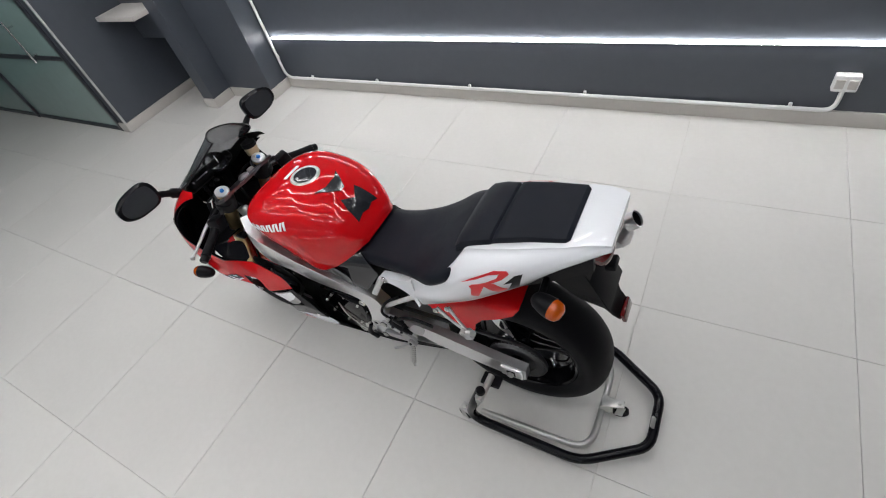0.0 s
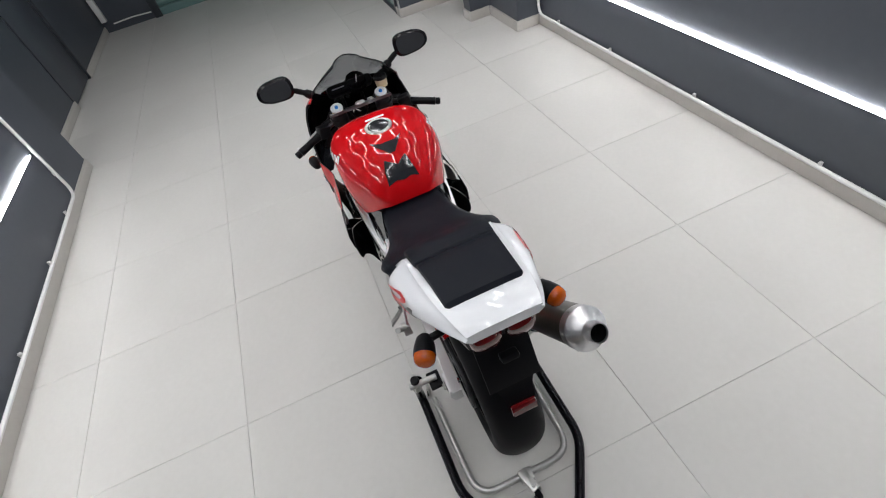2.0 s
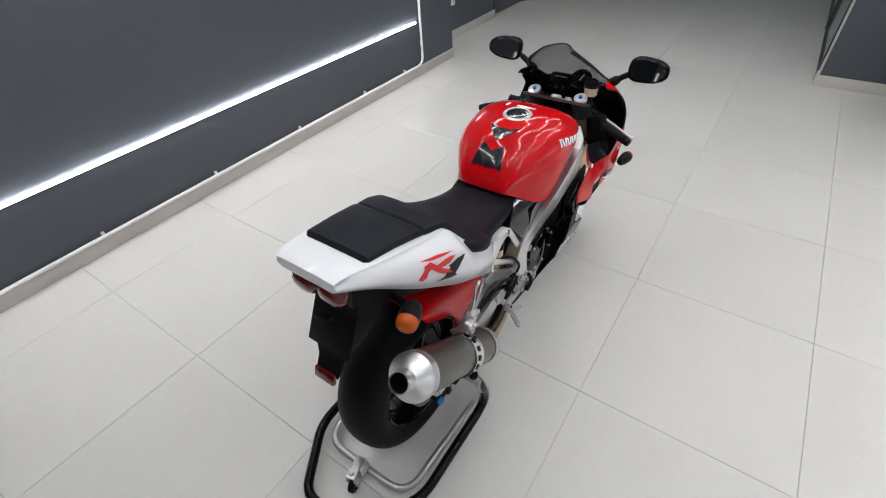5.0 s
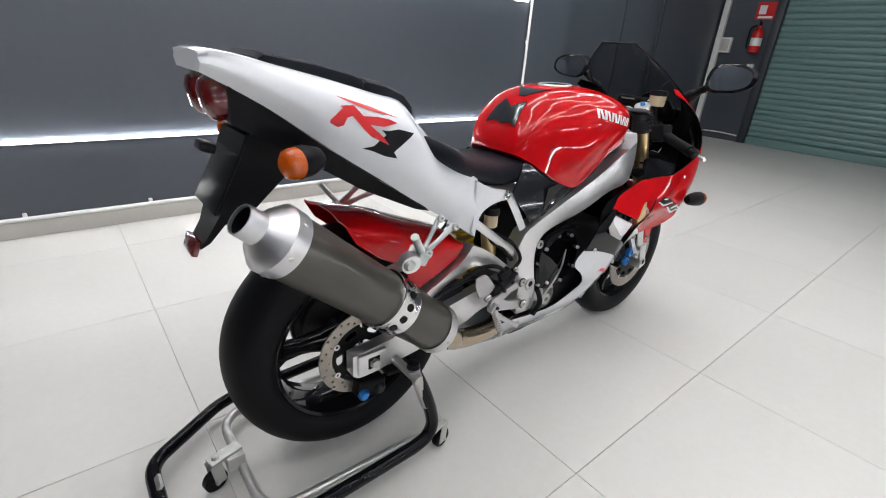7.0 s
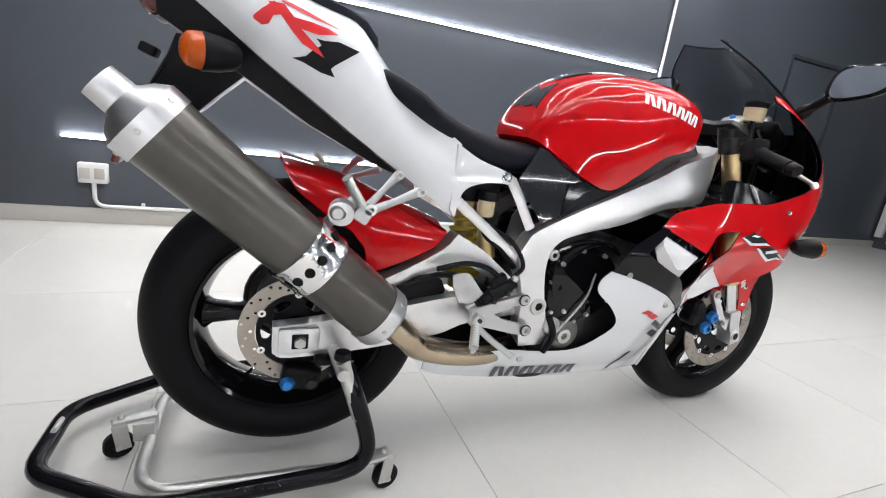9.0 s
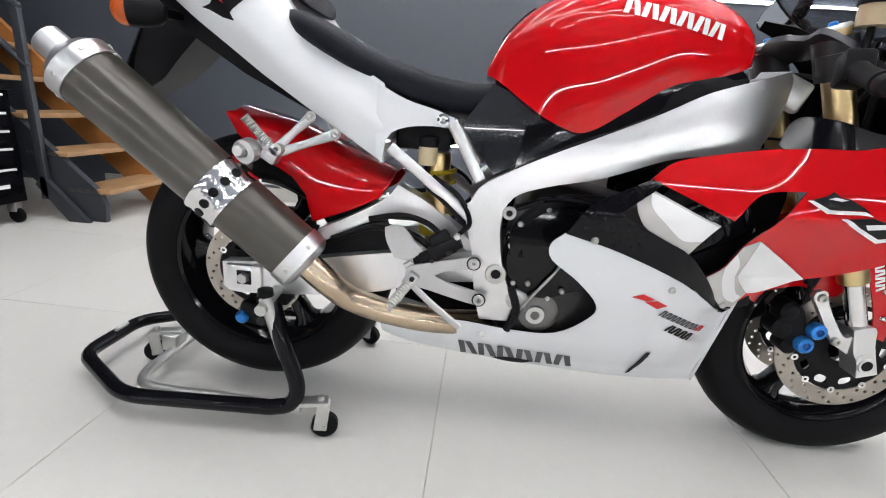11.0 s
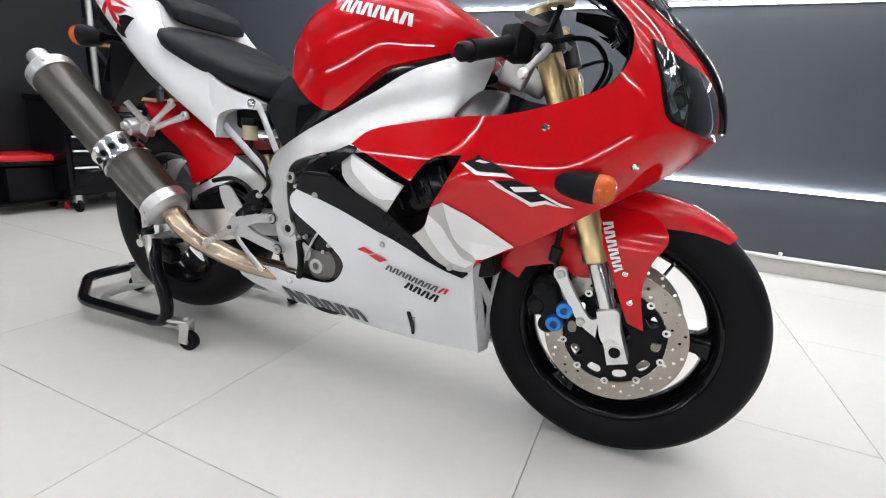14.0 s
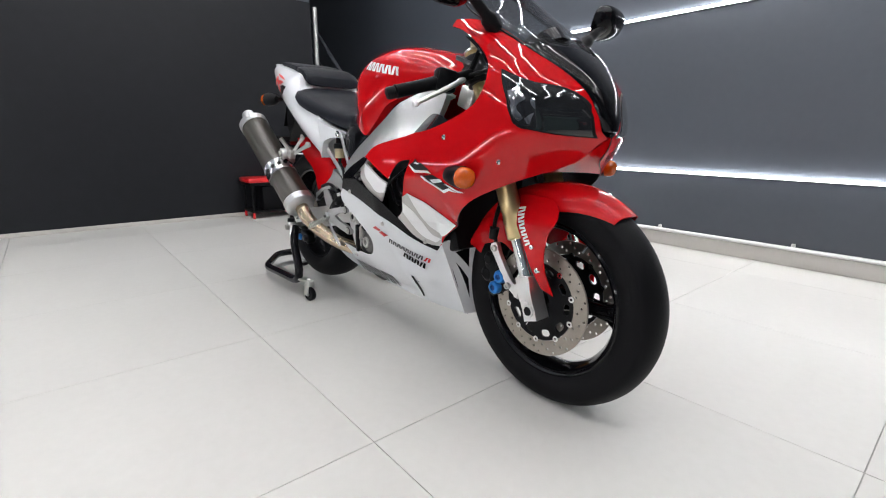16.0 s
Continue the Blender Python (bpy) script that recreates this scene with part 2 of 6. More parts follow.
def sheet(outline, holes=(), cut=0.03):
    """A flat bmesh in (s, z) with fine cuts, to be bent over a form."""
    from mathutils.geometry import tessellate_polygon
    loops = [[Vector((p[0], p[1], 0)) for p in lp] for lp in (outline, *holes)]
    flat = [v for lp in loops for v in lp]
    bm = bmesh.new()
    vs = [bm.verts.new(v) for v in flat]
    for tri in tessellate_polygon(loops):
        try:
            bm.faces.new([vs[i] for i in tri])
        except ValueError:
            pass
    if cut:
        for ax in (0, 1):
            lo, hi = min(v[ax] for v in flat), max(v[ax] for v in flat)
            k = int((hi - lo) / cut)
            for i in range(1, k + 1):
                co, no = [0, 0, 0], [0, 0, 0]
                co[ax], no[ax] = lo + i * (hi - lo) / (k + 1), 1
                bmesh.ops.bisect_plane(bm, geom=bm.verts[:] + bm.edges[:] + bm.faces[:], plane_co=co, plane_no=no)
        bmesh.ops.dissolve_limit(bm, angle_limit=0.0001, verts=[], edges=[])
    return bm


def bend(bm, form, thick=0.003, offset=0.0, inner=0):
    """Lays a sheet on form(s, z) and gives it thickness to the inside."""
    e = 1e-3
    data = []
    for v in bm.verts:
        s, z = v.co.x, v.co.y
        p = Vector(form(s, z))
        du = Vector(form(s + e, z)) - Vector(form(s - e, z))
        dv = Vector(form(s, z + e)) - Vector(form(s, z - e))
        nrm = du.cross(dv)
        nrm = nrm.normalized() if nrm.length > 1e-12 else Vector((0, -1, 0))
        data.append((v, p, nrm))
    top = {}
    for v, p, nrm in data:
        v.co = p + nrm * offset
        top[v] = nrm
    if thick:
        faces = bm.faces[:]
        edges = [ed for ed in bm.edges if len(ed.link_faces) == 1]
        low = {v: bm.verts.new(v.co - top[v] * thick) for v in top}
        for f in faces:
            bm.faces.new([low[v] for v in reversed(f.verts)]).material_index = inner
        for ed in edges:
            a, b = ed.verts
            bm.faces.new((a, b, low[b], low[a])).material_index = inner
    return bm


def strokes(form, parent, a, b, c, d, n, material, sg, off, label):
    """Pairs of slanted plain bars in the cells of a strip with the corners a, b, c, d, given in (s, z) from the upper left, clockwise."""
    a, b, c, d = Vector(a), Vector(b), Vector(c), Vector(d)
    for k in range(n):
        bm = bmesh.new()
        for lo, hi in ((0.02, 0.17), (0.66, 0.51)):
            rows = []
            for j in range(4):
                f = j / 3
                run = []
                for w in (0.0, 0.15, 0.31):
                    u = (k + lo + (hi - lo) * f + w) / n
                    run.append(bm.verts.new(((d.lerp(c, u)).lerp(a.lerp(b, u), f)).to_3d()))
                rows.append(run)
            for r0, r1 in zip(rows, rows[1:]):
                for i in range(2):
                    bm.faces.new((r0[i], r0[i + 1], r1[i + 1], r1[i]))
        part("graphic", bend(bm, form, 0.0005 * sg, off * sg), material, parent, label)


def mirror_y(form):
    return lambda s, z: (lambda p: (p[0], -p[1], p[2]))(form(s, z))


def lerp(tab, x):
    """Straight interpolation in a table of (x, value)."""
    if x <= tab[0][0]:
        return tab[0][1]
    for (a, va), (b, vb) in zip(tab, tab[1:]):
        if x <= b:
            return va + (vb - va) * (x - a) / (b - a)
    return tab[-1][1]


def ease(tab, x):
    """Smooth interpolation in a table of (x, value)."""
    if x <= tab[0][0]:
        return tab[0][1]
    n = len(tab)
    for i in range(n - 1):
        a, va = tab[i]
        b, vb = tab[i + 1]
        if x <= b:
            h_ = b - a
            ma = (vb - tab[i - 1][1]) / (b - tab[i - 1][0]) if i else (vb - va) / h_
            mb = (tab[i + 2][1] - va) / (tab[i + 2][0] - a) if i + 2 < n else (vb - va) / h_
            t = (x - a) / h_
            return (2 * t ** 3 - 3 * t * t + 1) * va + (t ** 3 - 2 * t * t + t) * h_ * ma + (3 * t * t - 2 * t ** 3) * vb + (t ** 3 - t * t) * h_ * mb
    return tab[-1][1]


# ---- room ----
YL, YR, XB, XF, ZC, ZT = 2.30, -2.13, -2.40, 8.10, 3.8, 3.2
TX, TY, TS = 0.465, 0.285, 0.81
ZF = -0.012


def structure(name, bm, material, label, category):
    return tagged(finish(name, bm, material), label, category, kind="structure")


floor = structure("floor", slab(-5.2, 8.4, -3.4, 3.2, -0.112, ZF - 0.006), M_GROUT, "pale polished porcelain tile floor with thin dark joints", "floor")
structure("ceiling", slab(-5.2, 8.4, -3.4, 3.2, ZC, ZC + 0.1), M_CEIL, "dark painted ceiling above the showroom", "ceiling")
structure("wall_left", slab(-5.2, 3.75, YL, YL + 0.5, ZF, ZC), M_WALL, "dark grey painted wall with two light strips", "wall")
structure("wall_left_recess", slab(3.75, 5.33, 2.66, 2.80, ZF, ZC), M_WALL, "dark grey painted wall set back beside the pilaster", "wall")
structure("wall_left_end", slab(6.26, 8.4, 2.66, 2.80, ZF, ZC), M_WALL, "dark grey painted wall near the shutter", "wall")
structure("wall_over_door", slab(5.33, 6.26, 2.66, 2.80, 2.08, ZC), M_WALL, "dark grey painted wall over the side door", "wall")
structure("wall_right", slab(-2.55, 3.27, YR - 0.35, YR, ZF, ZC), M_WALL, "dark grey painted wall with a light strip", "wall")
structure("pilaster", slab(3.27, 3.86, -2.4, -1.89, ZF, ZC), M_WALL, "dark grey painted pilaster at the wall's end", "pilaster")
structure("post", slab(3.86, 4.02, -2.4, -1.66, ZF, ZC), M_WALL, "dark grey painted post beside the niche", "post")
# back of the niche is coloured black for the shade in the opening
structure("niche_back", slab(4.02, 4.62, -2.6, -2.35, ZF, ZC), M_WALLD, "niche back wall, blackened for the shade under the counter", "wall")
structure("counter_wall", slab(4.62, 4.74, -2.6, -1.12, ZF, ZC), M_WALL, "dark grey painted end wall of the glazed cabin", "wall")
structure("niche_shelf_wall", slab(4.02, 4.62, -2.34, -1.80, 0.62, 0.98), M_WALL, "dark grey apron under the pale counter top", "wall")
structure("wall_back", slab(XB - 0.12, XB, -2.5, 1.10, ZF, 1.97), M_WALLD, "black sheet-clad partition behind the motorcycle", "wall")
structure("wall_back_upper", slab(XB - 0.14, XB - 0.01, -2.5, 1.10, 1.97, ZC), M_WALL, "dark grey wall over the black partition", "wall")
structure("wall_stair", slab(-5.2, -5.08, 0.98, 2.3, ZF, ZC), M_WALL, "dark wall at the far end of the stair bay", "wall")
structure("wall_stair_side", slab(-5.08, XB - 0.14, 0.98, 1.10, ZF, ZC), M_WALL, "dark side wall of the stair bay", "wall")
structure("wall_front", slab(XF, XF + 0.2, 1.80, 2.9, ZF, ZC), M_WALL, "dark wall beside the roller shutter", "wall")
structure("wall_front_right", slab(XF, XF + 0.2, -2.6, -1.3, ZF, ZC), M_WALL, "dark wall at the shutter's other side", "wall")
structure("wall_over_shutter", slab(XF, XF + 0.2, -1.3, 1.80, 2.55, ZC), M_WALL, "dark wall over the roller shutter", "wall")
structure("cabin_floor_wall", slab(4.74, 8.1, -2.6, -2.5, ZF, ZC), M_WALL, "dark back wall of the glazed cabin", "wall")

# skirtings and the conduits that run along their tops
def skirting(x0, x1, y0, y1, h=0.082):
    structure("skirting", slab(x0, x1, y0, y1, ZF, h, 0.003), M_SKIRT, "pale tile skirting along the dark wall", "skirting")


skirting(-2.4, 3.75, YL - 0.018, YL)
skirting(3.77, 5.33, 2.642, 2.66)
skirting(3.752, 3.77, 2.30, 2.66)
skirting(6.26, 8.1, 2.642, 2.66)
skirting(-2.4, 3.25, YR, YR + 0.018)
skirting(3.252, 3.27, YR, -1.872)
skirting(3.27, 3.842, -1.89, -1.872)
skirting(3.842, 3.86, -1.872, -1.642)
skirting(3.86, 4.02, -1.66, -1.642)
skirting(4.602, 4.62, -2.3, -1.102)
skirting(4.62, 4.74, -1.12, -1.102)
skirting(XB, XB + 0.012, -2.1, 1.10, 0.02)


def conduit(pts, clips):
    ob = finish("conduit", tube(pts, 0.0125, 10), M_WHITEP)
    tagged(ob, "white plastic conduit clipped to the dark wall", "conduit")
    for c, d in clips:
        bm = box((0.02, 0.02, 0.034), Matrix.Translation(c), 0.004)
        part("clip", bm, M_WHITEP, ob)
    return ob


def elbow(a, corner, b, r=0.09, n=7):
    """Points along two straight runs joined by a round bend."""
    a, c, b = Vector(a), Vector(corner), Vector(b)
    u, v = (a - c).normalized(), (b - c).normalized()
    pts = [a]
    for k in range(n + 1):
        t = k / n
        pts.append((c + u * r) * (1 - t) ** 2 + c * 2 * t * (1 - t) + (c + v * r) * t * t)
    return pts + [b]


conduit(elbow((-0.93, YL - 0.028, 0.098), (3.15, YL - 0.028, 0.098), (3.15, YL - 0.028, ZC - 0.02)),
        [((x, YL - 0.02, 0.112), 0) for x in (-0.75, -0.15, 0.65, 1.45, 2.25, 2.85)] + [((3.15, YL - 0.02, z), 0) for z in (0.3, 1.2, 2.2)])
conduit(elbow((-1.0, YR + 0.028, 0.095), (3.235, YR + 0.028, 0.095), (3.235, YR + 0.028, ZC - 0.02)),
        [((x, YR + 0.02, 0.108), 0) for x in (-0.85, 0.35, 1.25, 2.15, 2.9)] + [((3.235, YR + 0.02, z), 0) for z in (0.3, 1.1, 2.0)])
conduit(elbow((-0.99, YR + 0.028, 0.095), (-1.06, YR + 0.028, 0.097), (-1.06, YR + 0.028, 0.22), 0.06), [])


def strip_light(x0, x1, y, z, sgn):
    """A wall strip: aluminium channel and a bright diffuser on its upper face and front."""
    ob = finish("strip_light", slab(x0, x1, min(y, y + sgn * 0.012), max(y, y + sgn * 0.012), z - 0.016, z - 0.011, 0.001), M_ALU)
    tagged(ob, "slim glowing white light strip on the dark wall", "light strip", "wall light strips")
    part("diffuser", slab(x0, x1, min(y + sgn * 0.005, y + sgn * 0.017), max(y + sgn * 0.005, y + sgn * 0.017), z - 0.0105, z + 0.0005, 0.003), M_STRIP, ob, "glowing white diffuser")


strip_light(-1.15, 3.10, YL, 0.512, -1)
strip_light(-1.15, 3.11, YL, 1.55, -1)
strip_light(-2.2, 3.21, YR, 0.478, 1)
strip_light(-2.2, 3.21, YR, 1.56, 1)


def wall_box(x, y, z, sgn, w=0.15, h=0.12, twin=True):
    ob = finish("socket_box", box((w, 0.05, h), pose(x, y + sgn * 0.025, z), 0.008), M_WHITEP)
    tagged(ob, "white plastic twin socket box on the dark wall", "socket")
    for k in ((-0.25, 0.25) if twin else (0,)):
        part("rocker", box((w * 0.36, 0.012, h * 0.55), pose(x + k * w, y + sgn * 0.052, z), 0.004), M_SKIRT, ob, "grey socket face")


wall_box(-1.06, YR, 0.270, 1, 0.115, 0.095)
wall_box(-1.0, YL, 0.30, -1)
conduit(elbow((-0.92, YL - 0.028, 0.098), (-1.0, YL - 0.028, 0.10), (-1.0, YL - 0.028, 0.24), 0.06), [])
wall_box(4.25, 2.66, 0.42, -1, 0.09, 0.09, False)

# zigzag runs of light tubes hung under the ceiling
grid = empty("light_grid", "zigzag runs of white light tubes hung from the ceiling", "light tubes")
grid.location = (0, 0, 0)
for row, y0 in enumerate((-1.55, -0.78, 0.0, 0.78, 1.55)):
    knots = []
    x, k = -2.0 + 0.35 * (row % 2), row
    while x < 5.6:
        knots.append(Vector((x, y0 + (0.20 if (k // 2) % 2 else -0.20), ZT)))
        x += (0.95, 0.50)[k % 2]
        k += 1
    for a, b_ in zip(knots, knots[1:]):
        d = (b_ - a) * 0.012
        tb = part("tube", tube((a + d, b_ - d), 0.0195, 10), M_TUBE, grid, "glowing white tube")
        part("hanger", tube((a.lerp(b_, 0.5) + Vector((0, 0, 0.02)), a.lerp(b_, 0.5) + Vector((0, 0, ZC - ZT))), 0.003, 6), M_STEEL, tb, "thin steel hanger")

# roller shutter at the far end
shutter = empty("roller_shutter", "grey-green ribbed steel roller shutter, closed", "shutter", kind="structure")
shutter.location = (XF, 0.25, 0)
shutter_m = Matrix.Translation((-XF, -0.25, 0))
z = 0.10
k = 0
prof = [(0.0, 0.0), (-0.012, 0.012), (-0.022, 0.04), (-0.022, 0.055), (-0.012, 0.078), (0.0, 0.084)]
rings = [[(XF + 0.06 + px, yy, pz) for px, pz in prof] + [(XF + 0.075, yy, 0.084), (XF + 0.075, yy, 0.0)] for yy in (-1.29, 1.79)]
slat0 = finish("slat", loft(rings), M_SHUT, shutter)
slat0.matrix_parent_inverse = shutter_m
slat0.location = (0, 0, z)
while z < 2.42:
    z += 0.085
    s2 = slat0.copy()
    scene.collection.objects.link(s2)
    s2.location = (0, 0, z)
for nm, bmx in (("bottom_bar", slab(XF - 0.01, XF + 0.09, -1.29, 1.79, ZF, 0.10, 0.006)), ("shutter_box", slab(XF - 0.22, XF + 0.02, -1.42, 1.95, 2.38, 2.75, 0.01)),
                ("guide_rail", slab(XF - 0.06, XF + 0.05, 1.79, 1.90, ZF, 2.38, 0.005)), ("guide_rail", slab(XF - 0.06, XF + 0.05, -1.40, -1.29, ZF, 2.38, 0.005))):
    p_ = part(nm, bmx, M_SHUT if nm != "guide_rail" else M_STEEL, shutter)
    p_.matrix_parent_inverse = shutter_m

# floor tiles
tile_mesh = None
for i in range(-5, 10):
    for j in range(-4, 4):
        x0, y0 = TX + i * TS, TY + j * TS
        if x0 > 8.2 or x0 < -4.5 or y0 > 2.7 or y0 < -2.9:
            continue
        if tile_mesh is None:
            t0 = finish("tile", box((TS - 0.0018, TS - 0.0018, 0.0075), None, 0.0008, 1), M_FLOOR, floor)
            tile_mesh = t0.data
            t0.location = (x0 + TS / 2, y0 + TS / 2, ZF - 0.00375)
        else:
            t1 = new("tile", tile_mesh)
            t1.parent = floor
            t1.location = (x0 + TS / 2, y0 + TS / 2, ZF - 0.00375)


# ---- motorcycle ----
bike = empty("motorcycle", "red and white sports motorcycle standing on a rear paddock stand", "motorcycle")
bike.location = (0, 0.008, 0)
FA, RA = Vector((1.406, 0, 0.2935)), Vector((-0.002, 0, 0.354))


def B(name, bm, material, label="", parent=None, angle=38.0):
    return part(name, bm, material, parent if parent is not None else bike, label, angle)


def sides(fn):
    for sgn in (-1, 1):
        fn(sgn)


# wheels
def wheel(name, c, R, half, rim_half, spoke_w, label):
    prof = []
    for k in range(-8, 9):
        a = k / 8 * math.pi / 2
        prof.append((R - half * 0.62 * (1 - math.cos(a)) ** 0.9 if half < 0.08 else R - 0.062 * (1 - math.cos(a)) ** 1.05, half * math.sin(a)))
    edge = prof[0][0]
    prof = [(0.214, -rim_half + 0.006), (0.226, -half * 0.86), ((0.226 + edge) / 2, -half * 0.985)] + prof[1:-1] + [((0.226 + edge) / 2, half * 0.985), (0.226, half * 0.86), (0.214, rim_half - 0.006)]
    rimp = [(0.224, -rim_half), (0.217, -rim_half - 0.004), (0.209, -rim_half), (0.203, -rim_half * 0.75), (0.196, -rim_half * 0.4), (0.192, -0.01), (0.192, 0.01), (0.196, rim_half * 0.4),
            (0.203, rim_half * 0.75), (0.209, rim_half), (0.217, rim_half + 0.004), (0.224, rim_half), (0.212, rim_half * 0.6), (0.206, 0), (0.212, -rim_half * 0.6)]
    rim = B(name, lathe(rimp, c, seg=72, close=True), M_BLACKG, label)
    tb = lathe(prof, c, seg=80)
    for v in tb.verts:
        v.co.z = max(v.co.z, -0.0115)
    part("tyre", tb, M_RUBBER, rim, "black sports tyre with a smooth worn tread")
    part("hub", lathe([(0, -0.055), (0.03, -0.055), (0.042, -0.045), (0.036, 0), (0.042, 0.045), (0.03, 0.055), (0, 0.055)], c, seg=32), M_BLACKG, rim)
    for k in range(3):
        a = radians(120 * k + spoke_w[0])
        d = Vector((math.cos(a), 0, math.sin(a)))
        s = Vector((-math.sin(a), 0, math.cos(a)))
        rings = []
        for t, w, th in ((0.028, 0.036, 0.036), (0.07, 0.024, 0.030), (0.13, 0.019, 0.024), (0.175, 0.024, 0.026), (0.197, 0.042, 0.034)):
            p = c + d * t
            ring = []
            for q in range(12):
                b = 2 * math.pi * q / 12
                cx, cy = math.cos(b), math.sin(b)
                ring.append(p + s * w * math.copysign(abs(cx) ** 0.6, cx) + Vector((0, th * math.copysign(abs(cy) ** 0.6, cy), 0)))
            rings.append(ring)
        part("spoke", loft(rings), M_BLACKG, rim)
    va = radians(spoke_w[0] + 60)
    vd = Vector((math.cos(va), 0, math.sin(va)))
    part("valve", tube((c + vd * 0.195, c + vd * 0.165 + Vector((0, -0.012, 0))), 0.004, 8), M_CHROME, rim)
    return rim


fw = wheel("front_wheel", FA, 0.313, 0.061, 0.048, (0,), "gloss black three-spoke front wheel with a black tyre")
rw = wheel("rear_wheel", RA, 0.322, 0.095, 0.074, (178,), "gloss black three-spoke rear wheel with a wide tyre")


def disc(parent, c, y, r, ri, arms, holes, label):
    """A drilled brake disc: ring with real drillings, carrier and bobbins."""
    bm = bmesh.new()
    def circ(rad, n, cx=0.0, cz=0.0):
        return [(cx + rad * math.cos(2 * math.pi * k / n), cz + rad * math.sin(2 * math.pi * k / n)) for k in range(n)]
    hs = [circ(ri, 48)]
    for k in range(holes):
        a = 2 * math.pi * k / holes
        rr = ri + (r - ri) * (0.25, 0.55, 0.82)[k % 3]
        hs.append(circ(0.0042, 6, rr * math.cos(a), rr * math.sin(a)))
    bm = sheet(circ(r, 72), hs, 0)
    bend(bm, lambda s, z: (c.x + s, y, c.z + z), 0.005)
    ob = part("brake_disc", bm, M_DISC, parent, label, 30)
    hs = [circ(0.036, 30)]
    for k in range(arms):
        a = 2 * math.pi * k / arms
        slot = []
        for j in range(12):
            q = 2 * math.pi * j / 12
            rr, aa = ri - 0.022 + 0.0105 * math.sin(q), a + 1.75 / arms * math.copysign(abs(math.cos(q)) ** 0.6, math.cos(q))
            slot.append((rr * math.cos(aa), rr * math.sin(aa)))
        hs.append(slot)
    bm = bend(sheet(circ(ri - 0.002, 60), hs, 0), lambda s, z: (c.x + s, y, c.z + z), 0.006)
    part("disc_carrier", bm, M_BLACK, parent, "black disc carrier with windows")
    for k in range(arms):
        a = 2 * math.pi * (k + 0.5) / arms
        d = Vector((math.cos(a), 0, math.sin(a)))
        o = Vector((c.x, y + 0.0025, c.z))
        part("bobbin", lathe([(0.0035, -0.006), (0.0085, -0.006), (0.0085, 0.006), (0.0035, 0.006)], o + d * (ri - 0.002), seg=12, close=True), M_CHROME, parent, "bright rivet ring")
    return ob


disc(fw, FA, -0.077, 0.153, 0.112, 10, 54, "drilled steel front brake disc")
disc(fw, FA, 0.067, 0.149, 0.110, 10, 54, "drilled steel front brake disc")
disc(rw, RA, -0.108, 0.1225, 0.088, 6, 42, "drilled steel rear brake disc")
part("axle", lathe([(0, -0.135), (0.014, -0.135), (0.014, 0.135), (0, 0.135)], FA, seg=20), M_CHROME, fw)
part("axle", lathe([(0, -0.165), (0.014, -0.165), (0.014, 0.165), (0, 0.165)], RA, seg=20), M_CHROME, rw)

# rear sprocket and chain
bm = bmesh.new()
teeth = 43
ring = []
for k in range(teeth * 2):
    a = 2 * math.pi * k / (teeth * 2)
    rr = 0.112 if k % 2 else 0.104
    ring.append((rr * math.cos(a), rr * math.sin(a)))
bm = sheet(ring, [[(0.075 * math.cos(2 * math.pi * k / 30), 0.075 * math.sin(2 * math.pi * k / 30)) for k in range(30)]], 0)
bend(bm, lambda s, z: (RA.x + s, 0.100, RA.z + z), 0.007)
part("sprocket", bm, M_DARKM, rw, "dark steel rear sprocket")
part("sprocket_carrier", lathe([(0.03, 0.06), (0.085, 0.075), (0.085, 0.098), (0.03, 0.104)], RA, close=True), M_DARKM, rw)


def chain():
    pts = []
    fs = Vector((0.62, 0.097, 0.43))
    for k in range(13):
        a = radians(88 + 185 * k / 12)
        pts.append(Vector((RA.x, 0.097, RA.z)) + Vector((math.cos(a), 0, math.sin(a))) * 0.110)
    for k in range(9):
        a = radians(-88 + 176 * k / 8)
        pts.append(fs + Vector((math.cos(a), 0, math.sin(a))) * 0.04)
    return tube(pts, 0.007, 8, closed=True, flat=1.3)


B("chain", chain(), M_DARKM, "dark oily drive chain")


